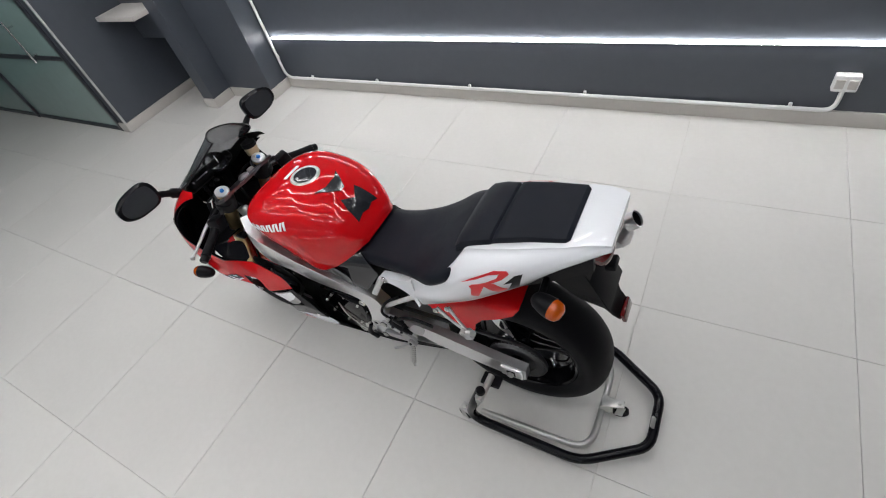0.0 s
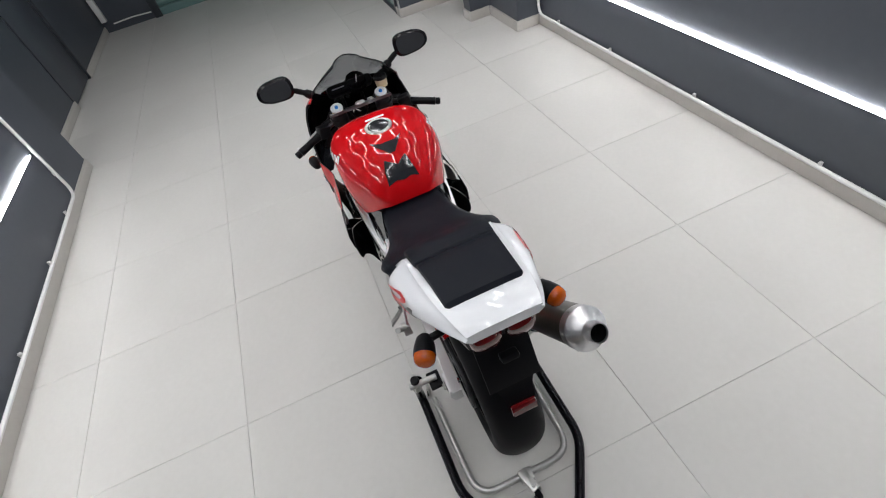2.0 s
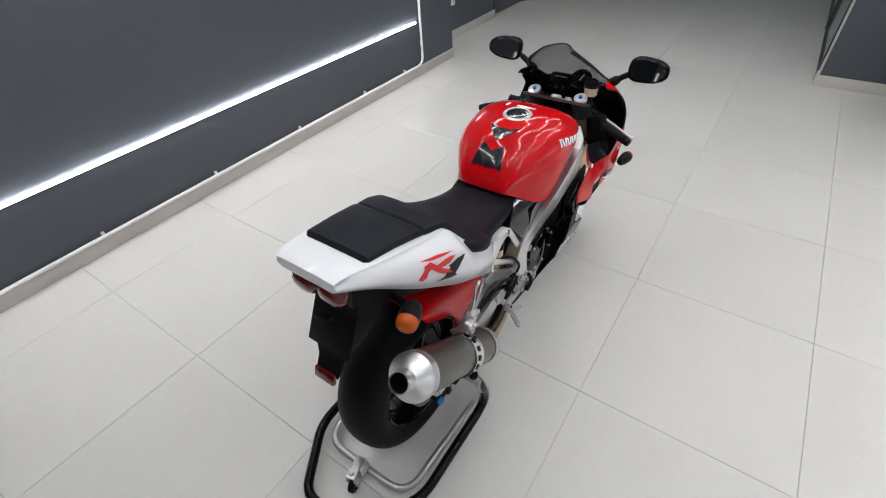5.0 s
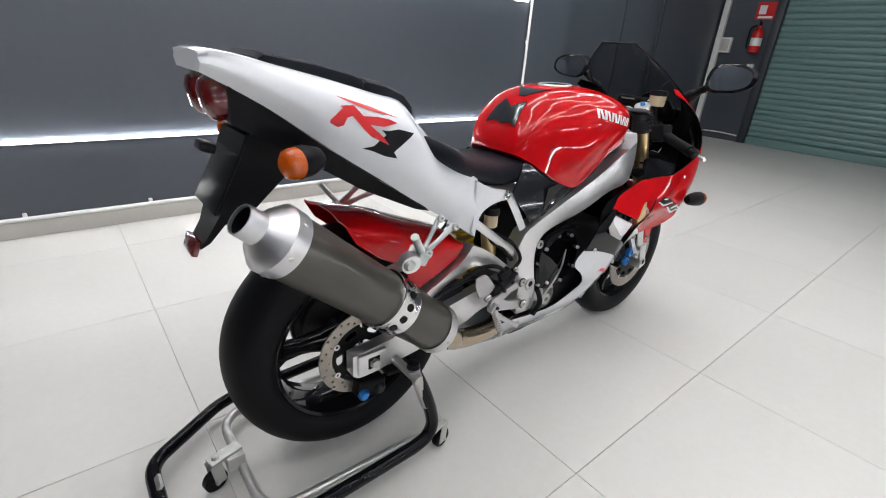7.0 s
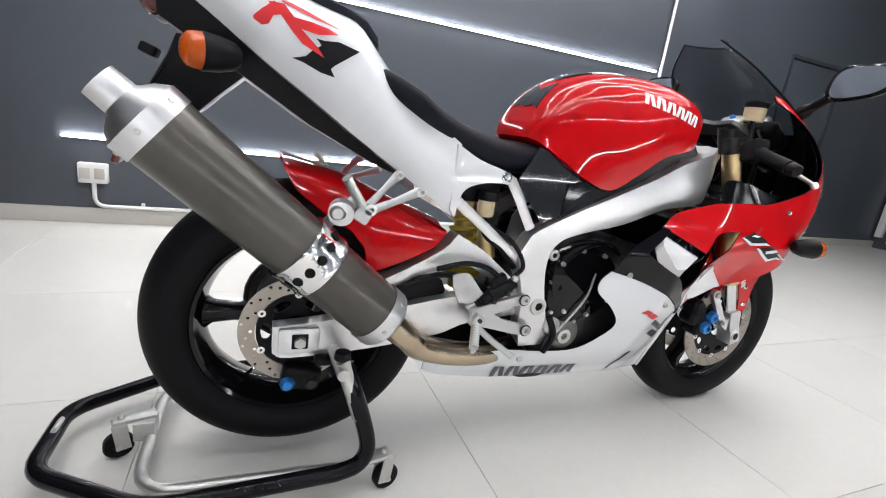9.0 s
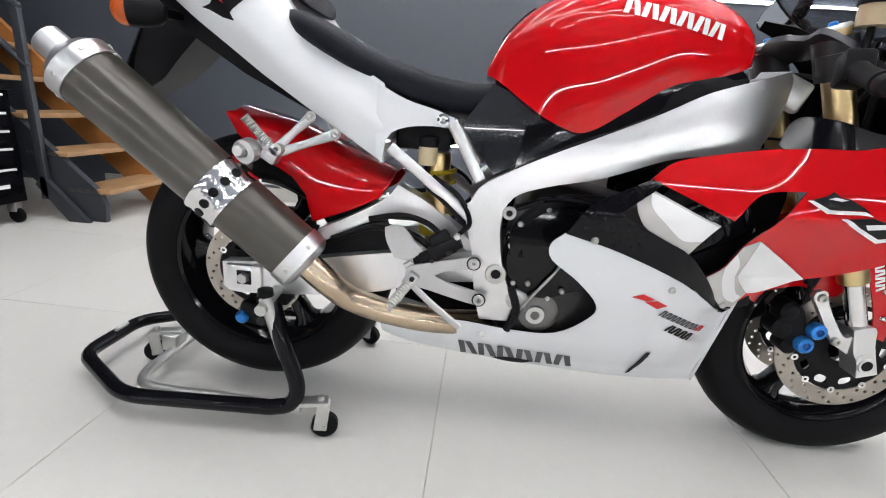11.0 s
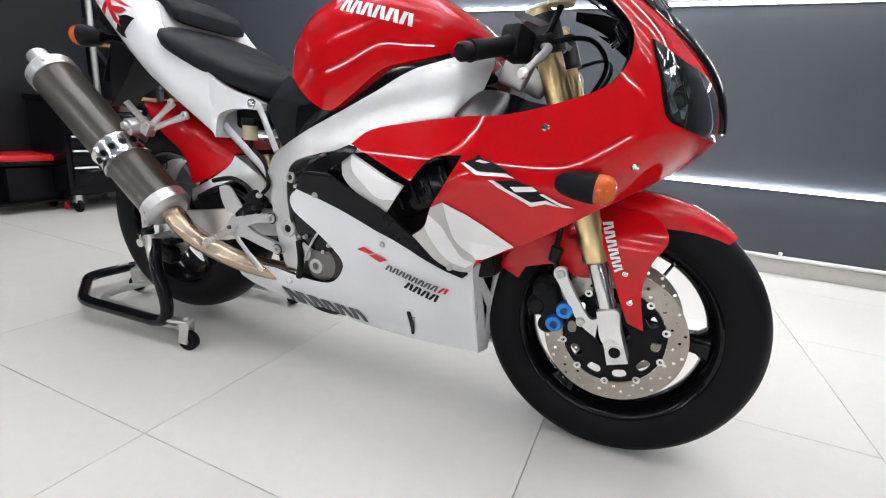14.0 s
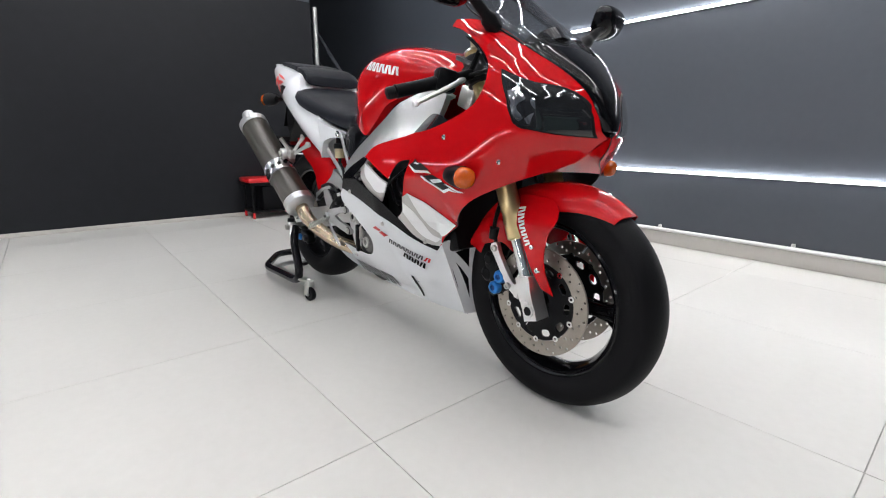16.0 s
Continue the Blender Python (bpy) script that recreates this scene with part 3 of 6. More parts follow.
# forks, axle clamps, calipers
def fork(sgn):
    y = sgn * 0.108
    top, ax = Vector((1.160, y, 0.955)), Vector((1.416, y, 0.29))
    d = (ax - top).normalized()
    at = lambda t: top + d * t
    f = B("fork_leg", tube((at(-0.002), at(0.20), at(0.205), at(0.445), at(0.450), at(0.465), at(0.470), at(0.522), at(0.527)), [0.0265, 0.0265, 0.0285, 0.0285, 0.027, 0.027, 0.029, 0.029, 0.022], 24), M_GOLD, "gold upside-down fork leg with a polished slider")
    part("slider", tube((at(0.50), at(0.655)), 0.0205, 20), M_CHROME, f, "polished fork slider")
    CL = smooth2([(1.366, 0.362, 1), (1.408, 0.372), (1.420, 0.330), (1.446, 0.262, 1), (1.405, 0.248, 1), (1.392, 0.290), (1.380, 0.310)], 4)
    bm = bend(sheet(CL, (), 0), lambda s, z: (s, sgn * 0.133, z), 0.052 * -sgn)
    es = [e for e in bm.edges if len(e.link_faces) == 2 and e.calc_face_angle(0) > 1.0]
    bmesh.ops.bevel(bm, geom=es, offset=0.006, segments=3, affect="EDGES", profile=0.5, clamp_overlap=True)
    part("axle_clamp", bm, M_SILVER, f, "cast silver axle clamp")
    part("axle_end", lathe([(0.012, sgn * 0.003), (0.017, sgn * 0.003), (0.018, 0), (0.012, 0)], Vector((1.416, sgn * 0.1335, 0.281)), seg=24, close=True), M_SILVER, f, "machined axle end")
    part("axle_hole", lathe([(0, 0), (0.0125, 0), (0.0125, sgn * 0.002), (0, sgn * 0.002)], Vector((1.416, sgn * 0.1345, 0.281)), seg=20), M_BLACK, f, "dark hollow axle end")
    part("fork_cap", lathe([(0, 0.006), (0.014, 0.006), (0.016, 0.008), (0.026, 0.007), (0.0285, 0.004), (0.0285, 0.0), (0, 0.0)], at(-0.002), -d, 24), M_SILVER, f, "silver fork cap")
    part("preload_adjuster", lathe([(0, 0.015), (0.005, 0.015), (0.0075, 0.013), (0.0085, 0.006), (0, 0.006)], at(-0.002), -d, 12), M_BLUE, f, "blue preload adjuster")
    # caliper behind the leg
    m = pose(1.264, sgn * 0.084, 0.340, 0, -24, 0)
    cal = B("brake_caliper", box((0.056, 0.058, 0.104), m, 0.015, 3), M_BLACK, "black front brake caliper with blue caps")
    for px, pz, r in ((1.242, 0.384, 0.021), (1.236, 0.340, 0.024), (1.262, 0.298, 0.020)):
        part("piston_housing", lathe([(0, sgn * 0.060), (r * 0.6, sgn * 0.060), (r, sgn * 0.052), (r, sgn * 0.012), (0, sgn * 0.010)], Vector((px, sgn * 0.055, pz)), seg=18), M_BLACK, cal)
    for px, pz in ((1.300, 0.347), (1.281, 0.311)):
        o_ = Vector((px, sgn * 0.112, pz))
        part("piston_cap", lathe([(0, sgn * 0.014), (0.008, sgn * 0.014), (0.009, sgn * 0.020), (0.0165, sgn * 0.018), (0.019, sgn * 0.014), (0.0195, 0), (0, 0)], o_, (0, 1, 0), 24), M_BLUE, cal, "bright blue turned cap")
        part("cap_socket", lathe([(0, sgn * 0.0165), (0.0075, sgn * 0.0165), (0.0075, 0.012 * sgn), (0, 0.012 * sgn)], o_, (0, 1, 0), 6), M_NAVY, cal, "darker blue socket")
    AR = smooth2([(1.270, 0.440), (1.290, 0.442), (1.302, 0.412), (1.350, 0.345), (1.372, 0.345, 1), (1.372, 0.302, 1), (1.345, 0.318), (1.325, 0.338), (1.280, 0.405), (1.266, 0.425)], 4)
    part("caliper_bracket", bend(sheet(AR, (), 0), lambda s, z: (s, sgn * 0.128, z), 0.014 * -sgn), M_SILVER, cal, "slanted silver caliper bracket")
    for px, pz in ((1.281, 0.428), (1.337, 0.331)):
        part("bolt", lathe([(0, sgn * 0.005), (0.004, sgn * 0.005), (0.0045, sgn * 0.009), (0.009, sgn * 0.008), (0.010, 0), (0, 0)], Vector((px, sgn * 0.128, pz)), seg=14), M_ZINC, cal)
    part("hose_joint", lathe([(0, -0.02), (0.012, -0.02), (0.014, 0.012), (0, 0.014)], Vector((1.262, sgn * 0.112, 0.470)), (0.2, 0, 1), 12), M_BLACK, cal)
    part("brake_hose", tube([(1.27, sgn * 0.10, 0.41), (1.262, sgn * 0.112, 0.48), (1.262, sgn * 0.09, 0.56), (1.24, sgn * 0.06, 0.66)], 0.006, 8, 6), M_BLACK, cal)


sides(fork)
B("lower_yoke", slab(1.205, 1.275, -0.135, 0.135, 0.69, 0.725, 0.012), M_DARKM, "dark lower fork clamp")

# front fender: an arch over the tyre and a leg beside each fork
def fender_ring(a, hw, drop):
    r = 0.323
    out = []
    d = Vector((math.cos(a), 0, math.sin(a)))
    for k in range(13):
        t = -1 + k / 6
        y = hw * math.sin(t * math.pi / 2) if abs(t) < 1 else hw * t
        rr = r - drop * abs(t) ** 3.2
        out.append(FA + d * rr + Vector((0, y, 0)))
    return out + [p - (d * 0.004 if True else 0) for p in reversed(out)]


rings = []
for k in range(25):
    a = radians(52 + (158 - 52) * k / 24)
    f = k / 24
    rings.append(fender_ring(a, 0.048 + 0.030 * min(1, f * 4), 0.018 + 0.055 * min(1, f * 3)))
fender = B("front_fender", loft(rings), M_RED, "glossy red front fender")
FEND = smooth2([(1.33, 0.585, 1), (1.44, 0.575), (1.477, 0.535), (1.455, 0.485), (1.446, 0.42), (1.464, 0.328, 1), (1.430, 0.340, 1), (1.386, 0.44), (1.354, 0.51), (1.332, 0.56)], 4)
FREAR = smooth2([(1.36, 0.58, 1), (1.385, 0.48), (1.345, 0.419, 1), (1.309, 0.417), (1.264, 0.436), (1.20, 0.420), (1.125, 0.400, 1), (1.16, 0.455), (1.25, 0.54)], 4)
for sgn in (-1, 1):
    form = lambda s, z, q=sgn: (s, q * ease([(0.33, 0.098), (0.39, 0.118), (0.46, 0.123), (0.525, 0.122), (0.59, 0.070)], z), z)
    part("fender_leg", bend(sheet(FEND, (), 0.02), form, 0.004 * sgn * -1), M_RED, fender)
    form2 = lambda s, z, q=sgn: (s, q * (0.082 - 0.03 * max(0, z - 0.50) / 0.06), z)
    part("fender_rear", bend(sheet(FREAR, (), 0.02), form2, 0.004 * sgn * -1), M_RED, fender)
    strokes(form, fender, (1.366, 0.556), (1.404, 0.459), (1.388, 0.452), (1.347, 0.550), 6, M_DECW, -sgn, 0.0018, "white bars in place of a letter")
    for px, pz in ((1.427, 0.393), (1.409, 0.454)):
        part("bolt", lathe([(0, sgn * 0.003), (0.003, sgn * 0.003), (0.0035, sgn * 0.006), (0.006, sgn * 0.0055), (0.008, 0), (0, 0)], Vector((px, sgn * (0.118 if pz < 0.42 else 0.122), pz)), seg=12), M_CHROME, fender)

# fairing surface: half width over (x, z)
WZ = [(0.15, 0.075), (0.175, 0.094), (0.20, 0.110), (0.23, 0.134), (0.28, 0.170), (0.35, 0.208), (0.42, 0.245), (0.50, 0.268), (0.58, 0.281), (0.63, 0.2860), (0.665, 0.2875), (0.70, 0.2855), (0.75, 0.281), (0.81, 0.277), (0.87, 0.270), (0.92, 0.256), (0.97, 0.232), (1.0, 0.213), (1.05, 0.178), (1.10, 0.138), (1.17, 0.06)]
XT = [(0.60, 1.44), (0.66, 1.48), (0.70, 1.515), (0.745, 1.537), (0.80, 1.53), (0.85, 1.508), (0.90, 1.467), (0.95, 1.415), (1.05, 1.30), (1.17, 1.165)]
XA = [(0.60, 1.16), (0.85, 1.20), (0.95, 1.18), (1.05, 1.08), (1.17, 0.98)]


def fair(s, z):
    w = ease(WZ, z)
    if z < 0.40:
        w *= lerp([(0.30, 0.72), (0.50, 0.93), (0.68, 1.0), (0.98, 1.0), (1.10, 0.93)], s)
    if z < 0.62 and s > 0.90:
        tuck = lerp([(0.90, 1.0), (1.0, 0.88), (1.09, 0.66), (1.19, 0.70), (1.30, 0.92), (1.36, 1.0)], s)
        w *= 1 - (1 - tuck) * lerp([(0.48, 1.0), (0.62, 0.0)], z)
    if z > 0.60:  # the upper edge leans in beside the tank
        w -= 0.30 * (min(z, 0.76) - 0.60) * lerp([(1.02, 1.0), (1.14, 0.0)], s)
    xa, xt = ease(XA, z), ease(XT, z)
    if s > xa:
        u = (s - xa) / (xt - xa)
        w *= max(1 - u ** 5.0, -0.4) if u < 1.05 else -0.3
    return (s, -w, z)


FL = mirror_y(fair)


def true_normals(me, form, sg, e=0.008):
    """Shades a bodywork sheet by the surface it lies on, so that reflections run in clean lines."""
    out = []
    for v in me.vertices:
        s, z = v.co.x, v.co.z
        n = (Vector(form(s + e, z)) - Vector(form(s - e, z))).cross(Vector(form(s, z + e)) - Vector(form(s, z - e))).normalized() * sg
        out.append(n if n.dot(v.normal) > 0 else -n)
    me.normals_split_custom_set_from_vertices(out)


def cover(name, outline, material, label="", parent=None, offset=0.0, thick=0.004, cut=0.03, both=True, n=4, back=None):
    """A bodywork sheet on the fairing surface, on both flanks."""
    out = []
    o = smooth2(outline, n)
    for form, sg in ((fair, 1), (FL, -1)) if both else ((fair, 1),):
        out.append(B(name, bend(sheet(o, (), cut), form, thick * sg, offset * sg, 1 if back else 0), material, label, parent[len(out)] if parent else None))
        if back:
            out[-1].data.materials.append(back)
        true_normals(out[-1].data, form, sg)
    return out


upper = cover("upper_fairing", [
    (0.826, 0.667, 1), (0.868, 0.700), (0.962, 0.722), (1.04, 0.735), (1.10, 0.742), (1.165, 0.747), (1.262, 0.774), (1.330, 0.803), (1.356, 0.840), (1.359, 0.878), (1.345, 0.909), (1.305, 0.946), (1.240, 0.986), (1.180, 1.008, 1), (1.182, 1.026, 1), (1.25, 1.016),
    (1.300, 0.996), (1.338, 0.975), (1.398, 0.932), (1.459, 0.884), (1.499, 0.840), (1.523, 0.782), (1.530, 0.730, 1), (1.477, 0.672), (1.387, 0.618), (1.325, 0.580), (1.247, 0.525), (1.190, 0.484), (1.115, 0.438), (1.083, 0.402, 1),
    (1.050, 0.407), (1.018, 0.429), (0.997, 0.457), (0.973, 0.486, 1), (1.000, 0.510), (1.018, 0.556), (1.056, 0.612), (1.087, 0.668, 1), (1.035, 0.662), (1.006, 0.645), (0.979, 0.606, 1)],
    M_RED, "glossy red upper fairing half", cut=0.022, back=M_BLACK)
cover("fairing_lining", [(1.10, 0.735, 1), (1.165, 0.743), (1.260, 0.770), (1.326, 0.80), (1.352, 0.840), (1.355, 0.877), (1.341, 0.907), (1.301, 0.943), (1.242, 0.980, 1), (1.31, 0.962), (1.38, 0.920), (1.44, 0.868), (1.475, 0.83), (1.492, 0.77), (1.48, 0.70, 1), (1.38, 0.66), (1.30, 0.62), (1.12, 0.66, 1)],
      M_BLACKP, "black inner side of the fairing", None, -0.010, 0.003)
black = cover("side_panel", [(0.688, 0.556, 1), (0.728, 0.614), (0.824, 0.665, 1), (0.842, 0.655), (0.778, 0.603, 1), (0.86, 0.563), (0.92, 0.534), (0.972, 0.485), (0.996, 0.456), (1.018, 0.427), (1.050, 0.405), (1.080, 0.400, 1), (1.064, 0.384, 1), (0.931, 0.472), (0.80, 0.526)],
              M_BLACKP, "satin black fairing side panel", None, 0.004)
lower = cover("lower_fairing", [(0.664, 0.531), (0.688, 0.556, 1), (0.80, 0.524), (0.931, 0.470), (1.062, 0.382, 1), (1.089, 0.413, 1), (1.094, 0.30), (1.092, 0.152, 1), (0.917, 0.158), (0.68, 0.170), (0.39, 0.196), (0.313, 0.222, 1), (0.309, 0.252, 1), (0.485, 0.305), (0.60, 0.300), (0.712, 0.306), (0.772, 0.360), (0.778, 0.402), (0.73, 0.455), (0.672, 0.498)],
              M_WHITE, "glossy white lower fairing half", None, 0.0, 0.004, 0.03, back=M_BLACK)
inner = cover("inner_fairing", [(0.806, 0.640, 1), (0.830, 0.650, 1), (0.962, 0.592, 1), (0.940, 0.561), (0.920, 0.530, 1), (0.869, 0.552), (0.826, 0.582), (0.810, 0.610)],
              M_SWEEP, "warm grey and white panel behind the red fairing", None, -0.005, 0.003, 0.02)
for k, (form, sg) in enumerate(((fair, 1), (FL, -1))):
    y = -sg
    part("graphic", bend(sheet(smooth2([(0.829, 0.646, 1), (0.958, 0.590, 1), (0.938, 0.560, 1), (0.901, 0.560), (0.870, 0.583), (0.836, 0.616)], 4), (), 0.02), form, 0.0006 * sg, -0.0034 * sg), M_DECW, inner[k], "white sweep")
    # lip turned in at the front edge of the lower fairing, with two openings
    QA, QB, QC, QD = Vector((1.090, y * 0.163, 0.413)), Vector((1.130, y * 0.050, 0.436)), Vector((1.106, y * 0.020, 0.156)), Vector((1.093, y * 0.060, 0.156))
    quad = lambda s, z, A=QA, B_=QB, C=QC, D=QD: tuple((D * (1 - z) + A * z) * (1 - s) + (C * (1 - z) + B_ * z) * s)
    H1 = [(0.32, 0.84), (0.80, 0.86), (0.72, 0.60)]
    H2 = [(0.26, 0.72), (0.66, 0.46), (0.62, 0.16)]
    part("air_duct", bend(sheet([(0, 0), (1, 0), (1, 1), (0, 1)], (H1, H2), 0.25), quad, 0.006 * sg), M_WARMG, lower[k], "pale grey turned-in lip with two openings")
    part("duct_liner", bend(sheet([(0.1, 0.05), (0.95, 0.05), (0.95, 0.95), (0.1, 0.95)], (), 0.25), quad, 0.003 * sg, -0.028 * sg), M_BLACK, lower[k], "dark inside of the duct")
    # white and grey sweeps on the red fairing
    for ol, mt, lb, off in (([(0.9732, 0.486, 1), (1.000, 0.510), (1.018, 0.556, 1), (1.045, 0.570, 1), (1.048, 0.522), (1.058, 0.474), (1.10, 0.437, 1), (1.083, 0.4022, 1), (1.050, 0.4072), (1.018, 0.4292), (0.9972, 0.4572)], M_SWEEP, "warm grey sweep", 0.0022),
                       ([(1.001, 0.508, 1), (1.012, 0.540, 1), (1.034, 0.514), (1.045, 0.480), (1.067, 0.441), (1.092, 0.427, 1), (1.074, 0.414, 1), (1.040, 0.432), (1.013, 0.473)], M_DECW, "white sweep", 0.0034),
                       ([(1.045, 0.570, 1), (1.11, 0.535), (1.187, 0.487, 1), (1.124, 0.446), (1.10, 0.437, 1), (1.058, 0.474), (1.048, 0.522)], M_DECW, "white sweep", 0.0034),
                       ([(1.094, 0.656, 1), (1.115, 0.664, 1), (1.124, 0.673, 1), (1.136, 0.664, 1), (1.150, 0.663, 1), (1.177, 0.651, 1), (1.192, 0.642, 1), (1.177, 0.645, 1), (1.123, 0.642, 1)], M_DECB, "black slanted mark", 0.0034),
                       ([(1.088, 0.654, 1), (1.096, 0.655, 1), (1.125, 0.642, 1), (1.181, 0.644, 1), (1.197, 0.637, 1), (1.175, 0.638, 1), (1.122, 0.635, 1)], M_DECW, "white slanted outline", 0.0044),
                       ([(1.118, 0.660, 1), (1.128, 0.664, 1), (1.148, 0.661, 1), (1.138, 0.658, 1)], M_DECW, "white slanted bar", 0.0044),
                       ([(1.160, 0.629, 1), (1.199, 0.634, 1), (1.234, 0.624, 1), (1.250, 0.613, 1), (1.275, 0.603, 1), (1.259, 0.605, 1), (1.229, 0.597, 1), (1.193, 0.612, 1)], M_DECB, "black slanted mark", 0.0034),
                       ([(1.147, 0.628, 1), (1.157, 0.629, 1), (1.229, 0.597, 1), (1.257, 0.605, 1), (1.283, 0.595, 1), (1.256, 0.598, 1), (1.230, 0.589, 1)], M_DECW, "white slanted outline", 0.0044),
                       ([(1.190, 0.621, 1), (1.231, 0.626, 1), (1.241, 0.620, 1), (1.199, 0.614, 1)], M_DECW, "white slanted bar", 0.0044),
                       ([(1.244, 0.615, 1), (1.252, 0.616, 1), (1.280, 0.603, 1), (1.305, 0.596, 1), (1.287, 0.595, 1)], M_DECW, "white slanted outline", 0.0044)):
        part("graphic", bend(sheet(smooth2(ol, 4), (), 0.012), form, 0.0006 * sg, off * sg), mt, upper[k], lb)
    # headlight lens and reflector
    HL = smooth2([(1.388, 0.879, 1), (1.438, 0.853), (1.477, 0.838), (1.501, 0.815), (1.514, 0.788), (1.519, 0.760), (1.519, 0.734, 1), (1.48, 0.742), (1.445, 0.754), (1.430, 0.767, 1), (1.414, 0.81), (1.398, 0.85)], 4)
    part("headlight_rim", bend(sheet([(p[0] + 0.0035 * (1 if p[0] > 1.45 else -1), p[1] + 0.0035 * (1 if p[1] > 0.80 else -1)) for p in HL], (), 0.015), form, 0.001 * sg, 0.0012 * sg), M_BLACK, upper[k], "thin black rim")
    part("headlight", bend(sheet(HL, (), 0.015), form, 0.004 * sg, 0.003 * sg), M_LENS, upper[k], "dark clear headlight lens")
    RF = smooth2([(1.404, 0.862, 1), (1.436, 0.842), (1.458, 0.805), (1.456, 0.760, 1), (1.436, 0.768), (1.418, 0.81)], 4)
    facet = lambda s_, z_, f_=form, q=y: (lambda p_: (p_[0], p_[1] + q * (0.0044 + 0.0016 * math.sin(s_ * 190 + 0.6) + 0.0014 * math.sin(z_ * 150 + s_ * 60)), p_[2]))(f_(s_, z_))
    part("reflector", bend(sheet(RF, (), 0.003), facet, 0.0006 * sg, 0.0), M_CHROME, upper[k], "bright reflector behind the lens")
    for px, pz in ((1.24, 0.730), (1.393, 0.675)):
        v = Vector(form(px, pz))
        part("bolt", lathe([(0, y * 0.003), (0.003, y * 0.003), (0.0035, y * 0.005), (0.006, y * 0.0045), (0.0075, 0), (0, 0)], v + Vector((0.001, y * 0.001, 0)), (0.35, 1, 0) if sg > 0 else (-0.35, 1, 0), 12), M_CHROME, upper[k])
    for px, pz in ((0.742, 0.547), (0.909, 0.457), (1.045, 0.413)):
        v = Vector(form(px, pz))
        part("bolt", lathe([(0, y * 0.006), (0.0025, y * 0.006), (0.003, y * 0.008), (0.006, y * 0.007), (0.0075, y * 0.002), (0, 0)], v + Vector((0, y * 0.002, 0)), seg=12), M_ZINC, black[k])
    v = Vector(form(0.559, 0.272))
    part("bolt", lathe([(0, y * 0.006), (0.008, y * 0.005), (0.009, 0), (0, 0)], v, seg=12), M_CHROME, lower[k])
    # plain bars in place of names
    strokes(form, lower[k], (0.497, 0.239), (0.778, 0.228), (0.786, 0.183), (0.512, 0.188), 6, M_DKGREY, sg, 0.0030, "dark grey bars in place of a letter")
    strokes(form, lower[k], (0.912, 0.408), (1.018, 0.357), (1.008, 0.343), (0.903, 0.394), 8, M_DKGREY, sg, 0.0028, "small dark bars in place of a letter")
    strokes(form, lower[k], (1.021, 0.356), (1.039, 0.349), (1.028, 0.336), (1.010, 0.342), 1, M_DECR, sg, 0.0028, "small red bars in place of a numeral")
    strokes(form, lower[k], (0.947, 0.364), (1.018, 0.330), (1.006, 0.312), (0.936, 0.347), 4, M_DECB, sg, 0.0028, "small black bars in place of a letter")
    for ol in ([(0.839, 0.434), (0.859, 0.443), (0.884, 0.433), (0.872, 0.427)], [(0.868, 0.424), (0.890, 0.430), (0.914, 0.419), (0.895, 0.411)]):
        part("graphic", bend(sheet(ol, (), 0.02), form, 0.0006 * sg, 0.0028 * sg), M_DECR, lower[k], "small red bar in place of lettering")
    # dark slot near the front of the belly, with a shallow fold behind it
    SL = smooth2([(0.916, 0.180, 1), (0.923, 0.225), (0.928, 0.270, 1), (0.938, 0.272, 1), (0.935, 0.225), (0.924, 0.184, 1)], 3)
    part("slot", bend(sheet(SL, (), 0.01), form, 0.0008 * sg, 0.0034 * sg), M_BLACK, lower[k], "narrow dark air slot")
    SL = smooth2([(0.592, 0.184, 1), (0.63, 0.192), (0.690, 0.188, 1), (0.665, 0.176), (0.62, 0.176)], 3)
    part("slot", bend(sheet(SL, (), 0.01), form, 0.0008 * sg, 0.0034 * sg), M_BLACK, lower[k], "narrow dark air slot")

# belly pan closing both lower halves
rings = []
for x, z in ((0.33, 0.224), (0.50, 0.188), (0.75, 0.170), (0.95, 0.160), (1.075, 0.156)):
    hw = abs(fair(x, z)[1]) - 0.003
    rings.append([Vector((x, hw * t, z + 0.008 * t * t)) for t in (-1, -0.5, 0, 0.5, 1)] + [Vector((x, hw * t, z + 0.012)) for t in (1, 0, -1)])
B("belly_pan", loft(rings), M_WHITE, "white belly pan")

# red underside joining both halves of the nose
rings = []
for x, z in ((1.533, 0.729), (1.515, 0.710), (1.49, 0.685), (1.46, 0.664), (1.43, 0.646), (1.40, 0.628)):
    hw = abs(fair(x, z)[1]) - 0.002
    o = [Vector((x - 0.03 * (1 - t * t), hw * t, z + 0.010 * (1 - t * t))) for t in (-1, -0.75, -0.5, -0.25, 0, 0.25, 0.5, 0.75, 1)]
    rings.append(o + [p + Vector((-0.003, 0, 0.003)) for p in reversed(o)])
B("nose_underside", loft(rings), M_RED, "glossy red underside of the nose")
B("nose_floor", loft([[p + Vector((-0.006, 0, 0.006)) for p in r] for r in rings]), M_BLACK, "black inside of the nose")

# black blade between the headlights, and the screen over it
SE = [(0.728, 1.528, 0.017), (0.778, 1.523, 0.044), (0.836, 1.499, 0.066), (0.881, 1.459, 0.098), (0.929, 1.398, 0.146), (0.972, 1.338, 0.170), (1.0, 1.292, 0.186), (1.05, 1.205, 0.172), (1.10, 1.145, 0.138), (1.163, 1.09, 0.062)]


